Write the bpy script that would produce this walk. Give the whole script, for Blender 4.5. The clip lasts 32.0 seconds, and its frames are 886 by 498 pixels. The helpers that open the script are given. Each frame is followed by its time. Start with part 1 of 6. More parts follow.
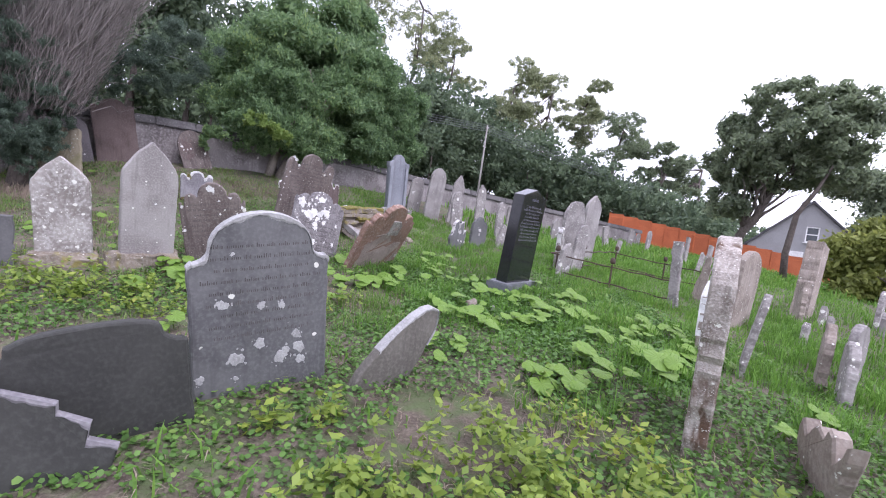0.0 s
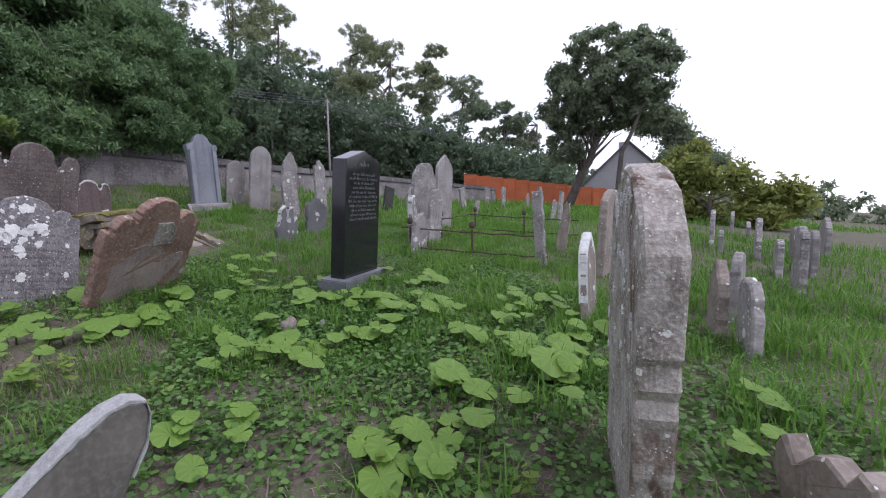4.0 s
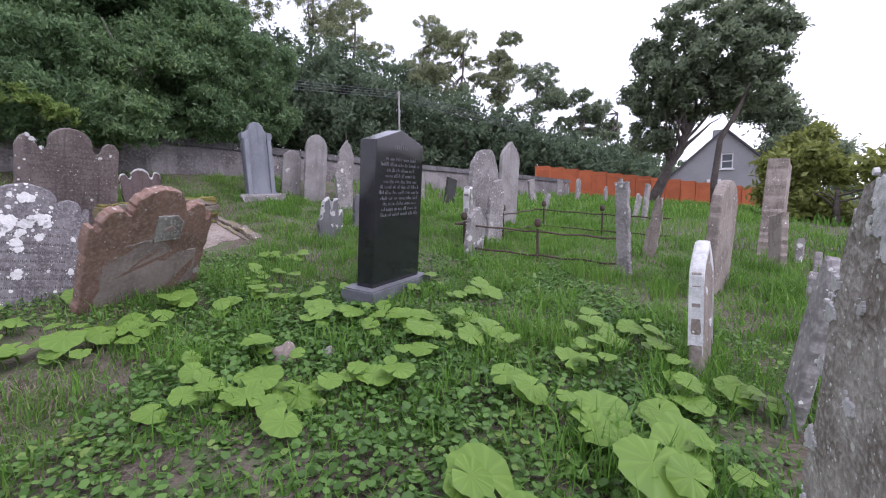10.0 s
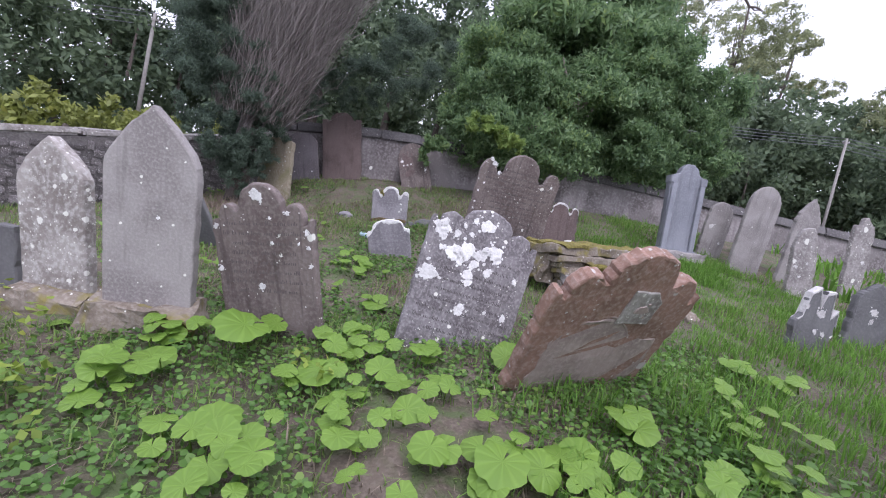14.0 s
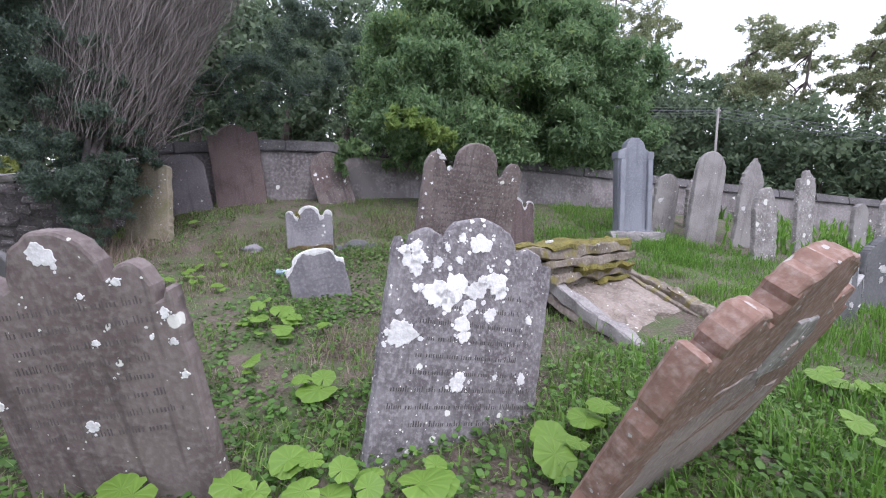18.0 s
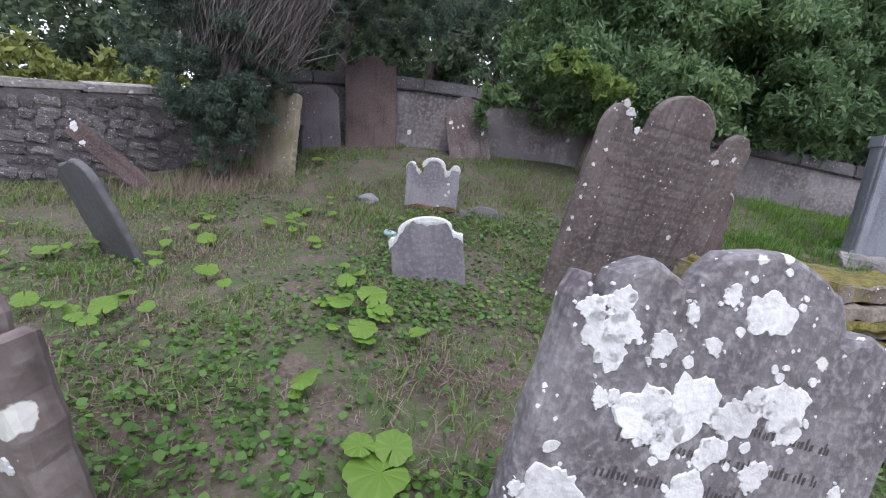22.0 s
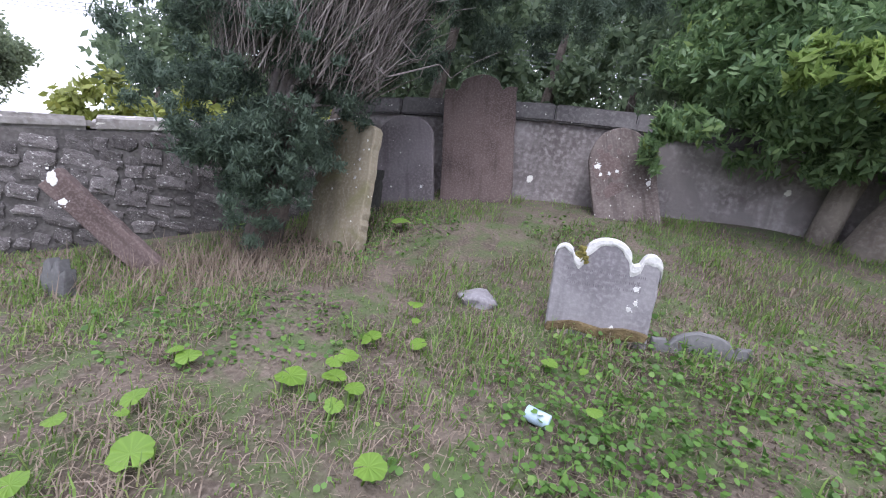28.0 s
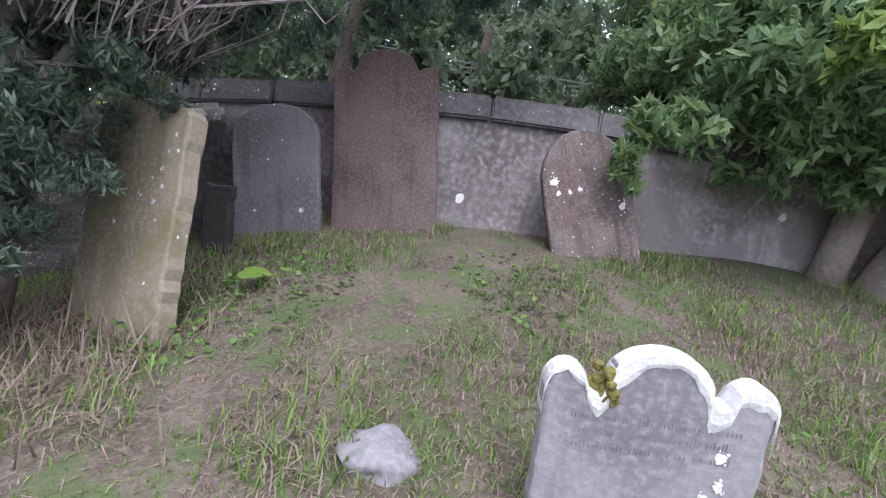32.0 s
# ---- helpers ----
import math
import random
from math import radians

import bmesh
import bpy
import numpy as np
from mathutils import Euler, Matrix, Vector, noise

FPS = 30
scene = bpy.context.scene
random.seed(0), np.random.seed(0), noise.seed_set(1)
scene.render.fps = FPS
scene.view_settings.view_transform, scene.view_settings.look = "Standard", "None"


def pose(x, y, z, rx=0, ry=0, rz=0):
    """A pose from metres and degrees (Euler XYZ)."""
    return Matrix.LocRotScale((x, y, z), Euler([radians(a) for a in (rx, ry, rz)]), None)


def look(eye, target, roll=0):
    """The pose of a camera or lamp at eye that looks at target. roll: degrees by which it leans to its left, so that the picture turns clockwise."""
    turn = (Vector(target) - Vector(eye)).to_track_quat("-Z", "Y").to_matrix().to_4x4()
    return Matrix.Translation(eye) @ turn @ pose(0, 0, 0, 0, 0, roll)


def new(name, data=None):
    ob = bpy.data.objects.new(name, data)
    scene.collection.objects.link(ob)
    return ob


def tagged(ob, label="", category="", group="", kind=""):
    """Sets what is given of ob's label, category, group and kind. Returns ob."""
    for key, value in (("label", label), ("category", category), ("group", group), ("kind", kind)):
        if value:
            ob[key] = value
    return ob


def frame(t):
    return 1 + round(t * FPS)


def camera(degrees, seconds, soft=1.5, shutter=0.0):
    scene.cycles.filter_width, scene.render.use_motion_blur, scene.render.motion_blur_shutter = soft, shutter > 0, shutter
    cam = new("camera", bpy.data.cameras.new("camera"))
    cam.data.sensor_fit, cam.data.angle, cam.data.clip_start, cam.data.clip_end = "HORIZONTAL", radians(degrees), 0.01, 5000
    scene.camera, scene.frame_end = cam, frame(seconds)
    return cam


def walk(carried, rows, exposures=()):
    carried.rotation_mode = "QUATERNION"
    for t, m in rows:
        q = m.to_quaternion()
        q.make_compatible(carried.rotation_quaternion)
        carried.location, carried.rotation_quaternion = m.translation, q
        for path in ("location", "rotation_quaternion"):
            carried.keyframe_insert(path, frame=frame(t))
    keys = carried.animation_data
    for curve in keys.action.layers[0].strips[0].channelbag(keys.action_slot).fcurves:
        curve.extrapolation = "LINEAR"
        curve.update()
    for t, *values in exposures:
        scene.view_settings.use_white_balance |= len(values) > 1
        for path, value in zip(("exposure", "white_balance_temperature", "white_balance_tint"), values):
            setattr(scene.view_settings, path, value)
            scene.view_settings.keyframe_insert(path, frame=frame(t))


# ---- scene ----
EXPOSURES = [(0.0, 0.72, 5950, 26), (1.5, 0.47, 5950, 22), (3.0, 0.12, 5950, 21), (7.0, -0.16, 5950, 24), (9.0, 0.1, 5950, 27), (10.2, 0.26, 5950, 26), (12.0, 0.22, 5950, 24), (15.0, 0.6, 5950, 25), (18.0, 0.6, 5950, 21), (22.0, 0.35, 5950, 19), (24.0, 0.6, 5950, 21), (26.0, 0.8, 5950, 20), (28.0, 0.86, 5950, 20), (30.0, 1.0, 5950, 20), (32.0, 1.05, 5950, 20)]
cam = camera(91.0, 32.0, soft=1.1)
PATH = [
    (0.0, -0.060, -0.120, 1.263, 87.72, -8.13, -1.71),
    (0.5, -0.020, 0.003, 1.253, 85.91, -7.47, -2.21),
    (1.0, 0.094, 0.149, 1.241, 87.34, -3.45, -7.06),
    (1.5, 0.296, 0.460, 1.262, 86.75, -2.11, -13.62),
    (2.0, 0.211, 0.704, 1.303, 89.61, -4.99, -16.03),
    (2.5, 0.233, 0.855, 1.314, 87.61, -4.50, -15.19),
    (3.0, 0.410, 1.050, 1.324, 87.60, -1.37, -13.33),
    (3.5, 0.509, 1.161, 1.319, 85.93, 1.59, -19.45),
    (5.5, 0.858, 1.875, 1.306, 85.26, -0.25, -17.23),
    (6.0, 0.833, 2.025, 1.344, 83.24, -1.16, -22.47),
    (6.5, 0.910, 2.102, 1.341, 86.20, 1.89, -24.80),
    (7.0, 1.056, 2.161, 1.316, 87.72, 7.08, -24.82),
    (7.5, 1.130, 2.191, 1.298, 84.34, 11.28, -26.20),
    (8.0, 1.142, 2.202, 1.294, 81.97, 12.39, -28.15),
    (8.5, 1.146, 2.215, 1.298, 81.02, 11.57, -28.12),
    (9.0, 1.148, 2.214, 1.296, 80.81, 11.19, -28.68),
    (9.5, 1.126, 2.217, 1.305, 81.45, 7.88, -22.56),
    (10.0, 1.065, 2.198, 1.341, 84.91, 0.42, -9.92),
    (10.5, 0.709, 2.406, 1.416, 86.14, -6.06, 4.49),
    (11.0, 0.440, 2.628, 1.501, 86.30, -10.74, 15.21),
    (11.5, 0.468, 2.989, 1.482, 84.42, -10.13, 26.40),
    (12.0, 0.395, 3.121, 1.523, 88.41, -11.85, 26.15),
    (12.5, 0.136, 3.232, 1.564, 88.50, -15.62, 26.65),
    (13.0, -0.080, 3.387, 1.510, 88.65, -12.83, 32.75),
    (13.5, -0.129, 3.478, 1.499, 87.25, -9.69, 35.73),
    (14.0, -0.177, 3.539, 1.489, 85.52, -11.79, 34.57),
    (14.5, -0.525, 3.627, 1.448, 87.06, -12.21, 36.96),
    (16.5, -0.975, 4.151, 1.519, 88.11, -13.00, 29.58),
    (17.0, -1.110, 4.296, 1.504, 88.40, -9.98, 33.66),
    (17.5, -1.081, 4.433, 1.508, 90.21, -5.64, 32.05),
    (18.0, -1.024, 4.409, 1.511, 87.89, -3.27, 24.03),
    (18.5, -1.066, 4.632, 1.473, 83.62, -4.37, 20.48),
    (19.0, -1.150, 4.794, 1.504, 81.83, -6.79, 19.48),
    (19.5, -1.231, 4.926, 1.527, 85.94, -6.29, 33.00),
    (20.0, -1.353, 4.945, 1.536, 85.11, -9.79, 34.26),
    (20.5, -1.533, 4.930, 1.564, 85.15, -14.82, 34.25),
    (21.0, -1.587, 4.966, 1.566, 84.35, -14.52, 34.22),
    (21.5, -1.604, 5.131, 1.585, 83.11, -11.94, 35.85),
    (22.0, -1.661, 5.267, 1.601, 80.32, -11.81, 40.96),
    (22.5, -1.832, 5.368, 1.634, 84.03, -15.25, 44.21),
    (23.0, -2.229, 5.574, 1.544, 84.11, -14.93, 59.22),
    (23.5, -2.325, 5.731, 1.619, 85.80, -13.52, 58.83),
    (24.0, -2.379, 5.736, 1.657, 84.77, -14.38, 52.56),
    (24.5, -2.566, 5.744, 1.678, 86.41, -19.70, 54.07),
    (25.0, -2.658, 5.788, 1.669, 84.29, -20.75, 58.76),
    (25.5, -2.775, 5.889, 1.688, 82.68, -15.35, 57.32),
    (27.5, -3.358, 6.309, 1.811, 83.24, -14.75, 53.30),
    (28.0, -3.486, 6.459, 1.812, 82.28, -12.54, 52.14),
    (28.5, -3.709, 6.645, 1.807, 81.19, -15.55, 46.18),
    (29.0, -3.826, 6.745, 1.855, 83.50, -15.73, 39.93),
    (29.5, -3.920, 6.984, 1.878, 87.26, -11.39, 40.24),
    (30.0, -4.002, 7.094, 1.900, 86.32, -10.27, 41.15),
    (30.5, -4.220, 7.162, 1.905, 86.91, -13.73, 39.92),
    (31.0, -4.388, 7.169, 1.939, 85.84, -16.78, 39.90),
    (31.5, -4.456, 7.302, 1.944, 86.02, -12.93, 43.38),
    (32.0, -4.527, 7.474, 1.954, 85.96, -12.21, 41.38),
]
walk(cam, [(t, pose(x, y, z, rx, ry, rz)) for t, x, y, z, rx, ry, rz in PATH], EXPOSURES)

# ---- world, sun and sky ----
world = bpy.data.worlds.new("overcast_sky")
scene.world = world
world.use_nodes = True
wt = world.node_tree
wt.nodes.clear()
w_sky = wt.nodes.new("ShaderNodeTexSky")
w_sky.sky_type = "NISHITA"
w_sky.sun_disc = False
w_sky.sun_elevation, w_sky.sun_rotation = radians(42), radians(60)
w_sky.dust_density, w_sky.air_density = 3.0, 1.0
w_co = wt.nodes.new("ShaderNodeTexCoord")
w_map = wt.nodes.new("ShaderNodeMapping")
w_map.inputs["Scale"].default_value = (1.0, 1.0, 3.2)
w_noise = wt.nodes.new("ShaderNodeTexNoise")
w_noise.inputs["Scale"].default_value, w_noise.inputs["Detail"].default_value = 2.6, 6.0
w_ramp = wt.nodes.new("ShaderNodeValToRGB")
w_ramp.color_ramp.elements[0].position, w_ramp.color_ramp.elements[0].color = 0.3, (7.4, 7.7, 8.5, 1)
w_ramp.color_ramp.elements[1].position, w_ramp.color_ramp.elements[1].color = 0.62, (9.6, 9.7, 10.0, 1)
w_mix = wt.nodes.new("ShaderNodeMixRGB")
w_mix.inputs["Fac"].default_value = 0.86
w_bg = wt.nodes.new("ShaderNodeBackground")
w_bg.inputs["Strength"].default_value = 0.145
w_out = wt.nodes.new("ShaderNodeOutputWorld")
wt.links.new(w_co.outputs["Generated"], w_map.inputs["Vector"])
wt.links.new(w_map.outputs[0], w_noise.inputs["Vector"])
wt.links.new(w_noise.outputs["Fac"], w_ramp.inputs["Fac"])
wt.links.new(w_sky.outputs[0], w_mix.inputs["Color1"])
wt.links.new(w_ramp.outputs[0], w_mix.inputs["Color2"])
wt.links.new(w_mix.outputs[0], w_bg.inputs["Color"])
wt.links.new(w_bg.outputs[0], w_out.inputs["Surface"])
sun = new("sun", bpy.data.lights.new("sun", "SUN"))
sun.data.energy, sun.data.angle, sun.data.color = 1.5, radians(25), (1.0, 0.98, 0.95)
sun.matrix_world = look((0, 0, 30), (-14, 16, 0))


# ---- materials ----
def surface(name, dark, mid, light, scale=3.0, fine=40.0, rough=0.85, bump=0.25, lichen=0.0, lichen_scale=9.0,
            lichen_colour=(0.62, 0.62, 0.57), streak=0.0, spread=0.12, moss=None, moss_amount=0.0, dots=0.0, stain=None):
    """A weathered surface: three tones by broad stains and fine grain, with lichen, moss and upright streaks on it."""
    m = bpy.data.materials.new(name)
    m.use_nodes = True
    nt = m.node_tree
    bsdf = nt.nodes["Principled BSDF"]
    bsdf.inputs["Roughness"].default_value = rough
    link = nt.links.new
    co = nt.nodes.new("ShaderNodeTexCoord")
    info = nt.nodes.new("ShaderNodeObjectInfo")
    shift = nt.nodes.new("ShaderNodeVectorMath")
    shift.operation = "SCALE"
    mul = nt.nodes.new("ShaderNodeVectorMath")
    mul.operation = "MULTIPLY_ADD"
    mul.inputs[1].default_value = (1, 1, 1)
    comb = nt.nodes.new("ShaderNodeCombineXYZ")
    for i in range(3):
        link(info.outputs["Random"], comb.inputs[i])
    shift.inputs["Scale"].default_value = 17.0
    link(comb.outputs[0], shift.inputs[0])
    link(co.outputs["Object"], mul.inputs[0])
    link(shift.outputs[0], mul.inputs[2])
    place = mul.outputs[0]

    def noise_at(s, detail, squeeze=None, distort=0.0):
        n = nt.nodes.new("ShaderNodeTexNoise")
        n.inputs["Scale"].default_value, n.inputs["Detail"].default_value = s, detail
        n.inputs["Distortion"].default_value = distort
        if squeeze:
            mp = nt.nodes.new("ShaderNodeMapping")
            mp.inputs["Scale"].default_value = squeeze
            link(place, mp.inputs["Vector"])
            link(mp.outputs[0], n.inputs["Vector"])
        else:
            link(place, n.inputs["Vector"])
        return n.outputs["Fac"]

    def mixed(fac, a, b):
        mx = nt.nodes.new("ShaderNodeMix")
        mx.data_type = "RGBA"
        link(fac, mx.inputs["Factor"])
        for sock, v in ((mx.inputs["A"], a), (mx.inputs["B"], b)):
            if isinstance(v, tuple):
                sock.default_value = (*v, 1)
            else:
                link(v, sock)
        return mx.outputs["Result"]

    def stepped(fac, lo, hi):
        r = nt.nodes.new("ShaderNodeMapRange")
        r.interpolation_type = "SMOOTHSTEP"
        r.inputs["From Min"].default_value, r.inputs["From Max"].default_value = lo, hi
        link(fac, r.inputs["Value"])
        return r.outputs["Result"]

    broad, grain = noise_at(scale, 5.0, distort=0.4), noise_at(fine, 4.0)
    colour = mixed(stepped(broad, 0.36, 0.64), dark, mid)
    speck = nt.nodes.new("ShaderNodeMath")
    speck.operation = "MULTIPLY"
    speck.inputs[1].default_value = 0.6
    link(stepped(grain, 0.4, 0.75), speck.inputs[0])
    colour = mixed(speck.outputs[0], colour, light)
    if streak:
        st = stepped(noise_at(scale * 2.2, 4.0, (3.0, 3.0, 0.25)), 0.52, 0.70)
        k = nt.nodes.new("ShaderNodeMath")
        k.operation = "MULTIPLY"
        k.inputs[1].default_value = streak
        link(st, k.inputs[0])
        colour = mixed(k.outputs[0], colour, tuple(0.42 * c for c in dark))
    if moss:
        colour = mixed(stepped(noise_at(scale * 1.7, 6.0, distort=0.8), 0.58 - moss_amount, 0.80 - moss_amount), colour, moss)
    if stain:
        tint, at, wide = stain
        xyz = nt.nodes.new("ShaderNodeSeparateXYZ")
        link(co.outputs["Object"], xyz.inputs[0])
        sh = nt.nodes.new("ShaderNodeMath")
        sh.operation = "MULTIPLY_ADD"
        sh.inputs[1].default_value, sh.inputs[2].default_value = 0.16, -at - 0.08
        link(noise_at(3.0, 4.0), sh.inputs[0])
        off = nt.nodes.new("ShaderNodeMath")
        off.operation = "ADD"
        link(xyz.outputs[0], off.inputs[0])
        link(sh.outputs[0], off.inputs[1])
        far = nt.nodes.new("ShaderNodeMath")
        far.operation = "ABSOLUTE"
        link(off.outputs[0], far.inputs[0])
        near = stepped(far.outputs[0], wide, 0.15 * wide)
        both = nt.nodes.new("ShaderNodeMath")
        both.operation = "MULTIPLY"
        link(near, both.inputs[0])
        link(stepped(noise_at(9.0, 5.0, (2.5, 2.5, 0.4)), 0.38, 0.62), both.inputs[1])
        colour = mixed(both.outputs[0], colour, tint)
    for amount, s in ((lichen, lichen_scale), (dots, lichen_scale * 4.2)):
        if not amount:
            continue
        vo = nt.nodes.new("ShaderNodeTexVoronoi")
        vo.inputs["Scale"].default_value = s
        wob = nt.nodes.new("ShaderNodeTexNoise")
        wob.inputs["Scale"].default_value, wob.inputs["Detail"].default_value = s * 3.0, 3.0
        ad = nt.nodes.new("ShaderNodeVectorMath")
        ad.operation = "MULTIPLY_ADD"
        ad.inputs[1].default_value = (0.35 / s,) * 3
        link(place, wob.inputs["Vector"])
        link(wob.outputs["Color"], ad.inputs[0])
        link(place, ad.inputs[2])
        link(ad.outputs[0], vo.inputs["Vector"])
        spot = nt.nodes.new("ShaderNodeMath")
        spot.operation = "SUBTRACT"
        size = nt.nodes.new("ShaderNodeSeparateColor")
        link(vo.outputs["Color"], size.inputs[0])
        sz = nt.nodes.new("ShaderNodeMapRange")
        sz.inputs["From Min"].default_value, sz.inputs["From Max"].default_value = 1.0 - amount, 1.0
        sz.inputs["To Min"].default_value, sz.inputs["To Max"].default_value = 0.0, 0.42
        link(size.outputs[0], sz.inputs["Value"])
        link(sz.outputs[0], spot.inputs[0])
        link(vo.outputs["Distance"], spot.inputs[1])
        colour = mixed(stepped(spot.outputs[0], 0.0, 0.06), colour, lichen_colour)
    hsv = nt.nodes.new("ShaderNodeHueSaturation")
    val = nt.nodes.new("ShaderNodeMapRange")
    val.inputs["To Min"].default_value, val.inputs["To Max"].default_value = 1 - spread, 1 + spread
    link(info.outputs["Random"], val.inputs["Value"])
    link(val.outputs[0], hsv.inputs["Value"])
    link(colour, hsv.inputs["Color"])
    link(hsv.outputs[0], bsdf.inputs["Base Color"])
    if bump:
        bp = nt.nodes.new("ShaderNodeBump")
        bp.inputs["Strength"].default_value, bp.inputs["Distance"].default_value = bump, 0.012
        add = nt.nodes.new("ShaderNodeMath")
        add.operation = "ADD"
        link(grain, add.inputs[0])
        link(noise_at(fine * 0.25, 4.0), add.inputs[1])
        link(add.outputs[0], bp.inputs["Height"])
        link(bp.outputs[0], bsdf.inputs["Normal"])
    return m


def foliage(name, dark, light, rough=0.6, through_light=0.35, scale=1.5, yellow=None, veins=0):
    """Leaves: each island has its own tone, clumps vary broadly, and some light passes through."""
    m = bpy.data.materials.new(name)
    m.use_nodes = True
    nt = m.node_tree
    link = nt.links.new
    bsdf, out = nt.nodes["Principled BSDF"], nt.nodes["Material Output"]
    bsdf.inputs["Roughness"].default_value = rough
    bsdf.inputs["Specular IOR Level"].default_value = 0.35
    geo = nt.nodes.new("ShaderNodeNewGeometry")
    co = nt.nodes.new("ShaderNodeTexCoord")
    no = nt.nodes.new("ShaderNodeTexNoise")
    no.inputs["Scale"].default_value, no.inputs["Detail"].default_value = scale, 3.0
    link(co.outputs["Object"], no.inputs["Vector"])
    half = nt.nodes.new("ShaderNodeMath")
    half.operation = "MULTIPLY_ADD"
    half.inputs[1].default_value, half.inputs[2].default_value = 0.55, -0.05
    link(geo.outputs["Random Per Island"], half.inputs[0])
    fac = nt.nodes.new("ShaderNodeMath")
    fac.operation = "MULTIPLY_ADD"
    fac.inputs[1].default_value = 0.6
    link(no.outputs["Fac"], fac.inputs[0])
    link(half.outputs[0], fac.inputs[2])
    ramp = nt.nodes.new("ShaderNodeValToRGB")
    ramp.color_ramp.elements[0].position, ramp.color_ramp.elements[0].color = 0.15, (*dark, 1)
    ramp.color_ramp.elements[1].position, ramp.color_ramp.elements[1].color = 0.75, (*light, 1)
    if yellow:
        e = ramp.color_ramp.elements.new(0.92)
        e.color = (*yellow, 1)
    link(fac.outputs[0], ramp.inputs["Fac"])
    tone = ramp.outputs[0]
    if veins:
        ang = nt.nodes.new("ShaderNodeTexGradient")
        ang.gradient_type = "RADIAL"
        link(co.outputs["Object"], ang.inputs["Vector"])
        many = nt.nodes.new("ShaderNodeMath")
        many.operation = "MULTIPLY"
        many.inputs[1].default_value = veins
        link(ang.outputs["Fac"], many.inputs[0])
        fold = nt.nodes.new("ShaderNodeMath")
        fold.operation = "PINGPONG"
        fold.inputs[1].default_value = 0.5
        link(many.outputs[0], fold.inputs[0])
        line = nt.nodes.new("ShaderNodeMapRange")
        line.interpolation_type = "SMOOTHSTEP"
        line.inputs["From Min"].default_value, line.inputs["From Max"].default_value = 0.02, 0.3
        link(fold.outputs[0], line.inputs["Value"])
        vein = nt.nodes.new("ShaderNodeMix")
        vein.data_type = "RGBA"
        vein.blend_type = "MULTIPLY"
        vein.inputs["Factor"].default_value = 1.0
        grade = nt.nodes.new("ShaderNodeValToRGB")
        grade.color_ramp.elements[0].color, grade.color_ramp.elements[1].color = (1.14, 1.11, 1.16, 1), (0.97, 0.97, 0.96, 1)
        link(line.outputs["Result"], grade.inputs["Fac"])
        link(tone, vein.inputs["A"])
        link(grade.outputs[0], vein.inputs["B"])
        tone = vein.outputs["Result"]
        bp = nt.nodes.new("ShaderNodeBump")
        bp.inputs["Strength"].default_value, bp.inputs["Distance"].default_value = 0.3, 0.008
        link(line.outputs["Result"], bp.inputs["Height"])
        link(bp.outputs[0], bsdf.inputs["Normal"])
    link(tone, bsdf.inputs["Base Color"])
    tr = nt.nodes.new("ShaderNodeBsdfTranslucent")
    link(tone, tr.inputs["Color"])
    mx = nt.nodes.new("ShaderNodeMixShader")
    mx.inputs["Fac"].default_value = through_light
    link(bsdf.outputs[0], mx.inputs[1])
    link(tr.outputs[0], mx.inputs[2])
    link(mx.outputs[0], out.inputs["Surface"])
    return m


def plain(name, colour, rough=0.5, metal=0.0):
    return surface(name, tuple(0.8 * c for c in colour), colour, tuple(min(1, 1.15 * c) for c in colour), 6.0, 60.0, rough, 0.08)


SLATE = surface("grey_slate", (0.085, 0.085, 0.088), (0.125, 0.125, 0.128), (0.165, 0.165, 0.165), 2.5, 45, 0.75, 0.12, lichen=0.05, lichen_scale=12, streak=0.25)
DARK_SLATE = surface("dark_slate", (0.027, 0.028, 0.025), (0.04, 0.041, 0.037), (0.058, 0.058, 0.054), 2.5, 45, 0.8, 0.15)
LICHEN_STONE = surface("lichen_spotted_slate", (0.10, 0.09, 0.095), (0.17, 0.16, 0.165), (0.33, 0.32, 0.32), 6.5, 60, 0.85, 0.3, lichen=0.12, lichen_scale=18, dots=0.12, streak=0.35)
PURPLE_SLATE = surface("lilac_grey_slate", (0.16, 0.15, 0.165), (0.24, 0.23, 0.245), (0.33, 0.32, 0.33), 2.6, 42, 0.85, 0.25, streak=0.25)
DUSK_SLATE = surface("purple_brown_slate", (0.10, 0.088, 0.093), (0.155, 0.138, 0.145), (0.22, 0.20, 0.205), 2.6, 42, 0.85, 0.25, streak=0.35, dots=0.02)
OLIVE_SLATE = surface("olive_grey_slate", (0.095, 0.088, 0.075), (0.14, 0.13, 0.113), (0.19, 0.18, 0.16), 3.0, 45, 0.85, 0.2, streak=0.3)
BROWN_SLATE = surface("brown_grey_slate", (0.10, 0.076, 0.07), (0.162, 0.132, 0.122), (0.235, 0.21, 0.197), 3.2, 42, 0.85, 0.3, lichen=0.05, lichen_scale=14, dots=0.08, streak=0.5)
OLD_STONE = surface("rough_lichened_stone", (0.185, 0.157, 0.133), (0.36, 0.325, 0.292), (0.56, 0.53, 0.495), 7.0, 70, 0.95, 0.55, lichen=0.2, lichen_scale=24, dots=0.32, streak=0.35, stain=((0.105, 0.062, 0.04), -0.03, 0.09))
LIMESTONE = surface("grey_limestone", (0.185, 0.17, 0.165), (0.265, 0.25, 0.24), (0.345, 0.33, 0.315), 2.8, 60, 0.9, 0.25, dots=0.04, streak=0.3)
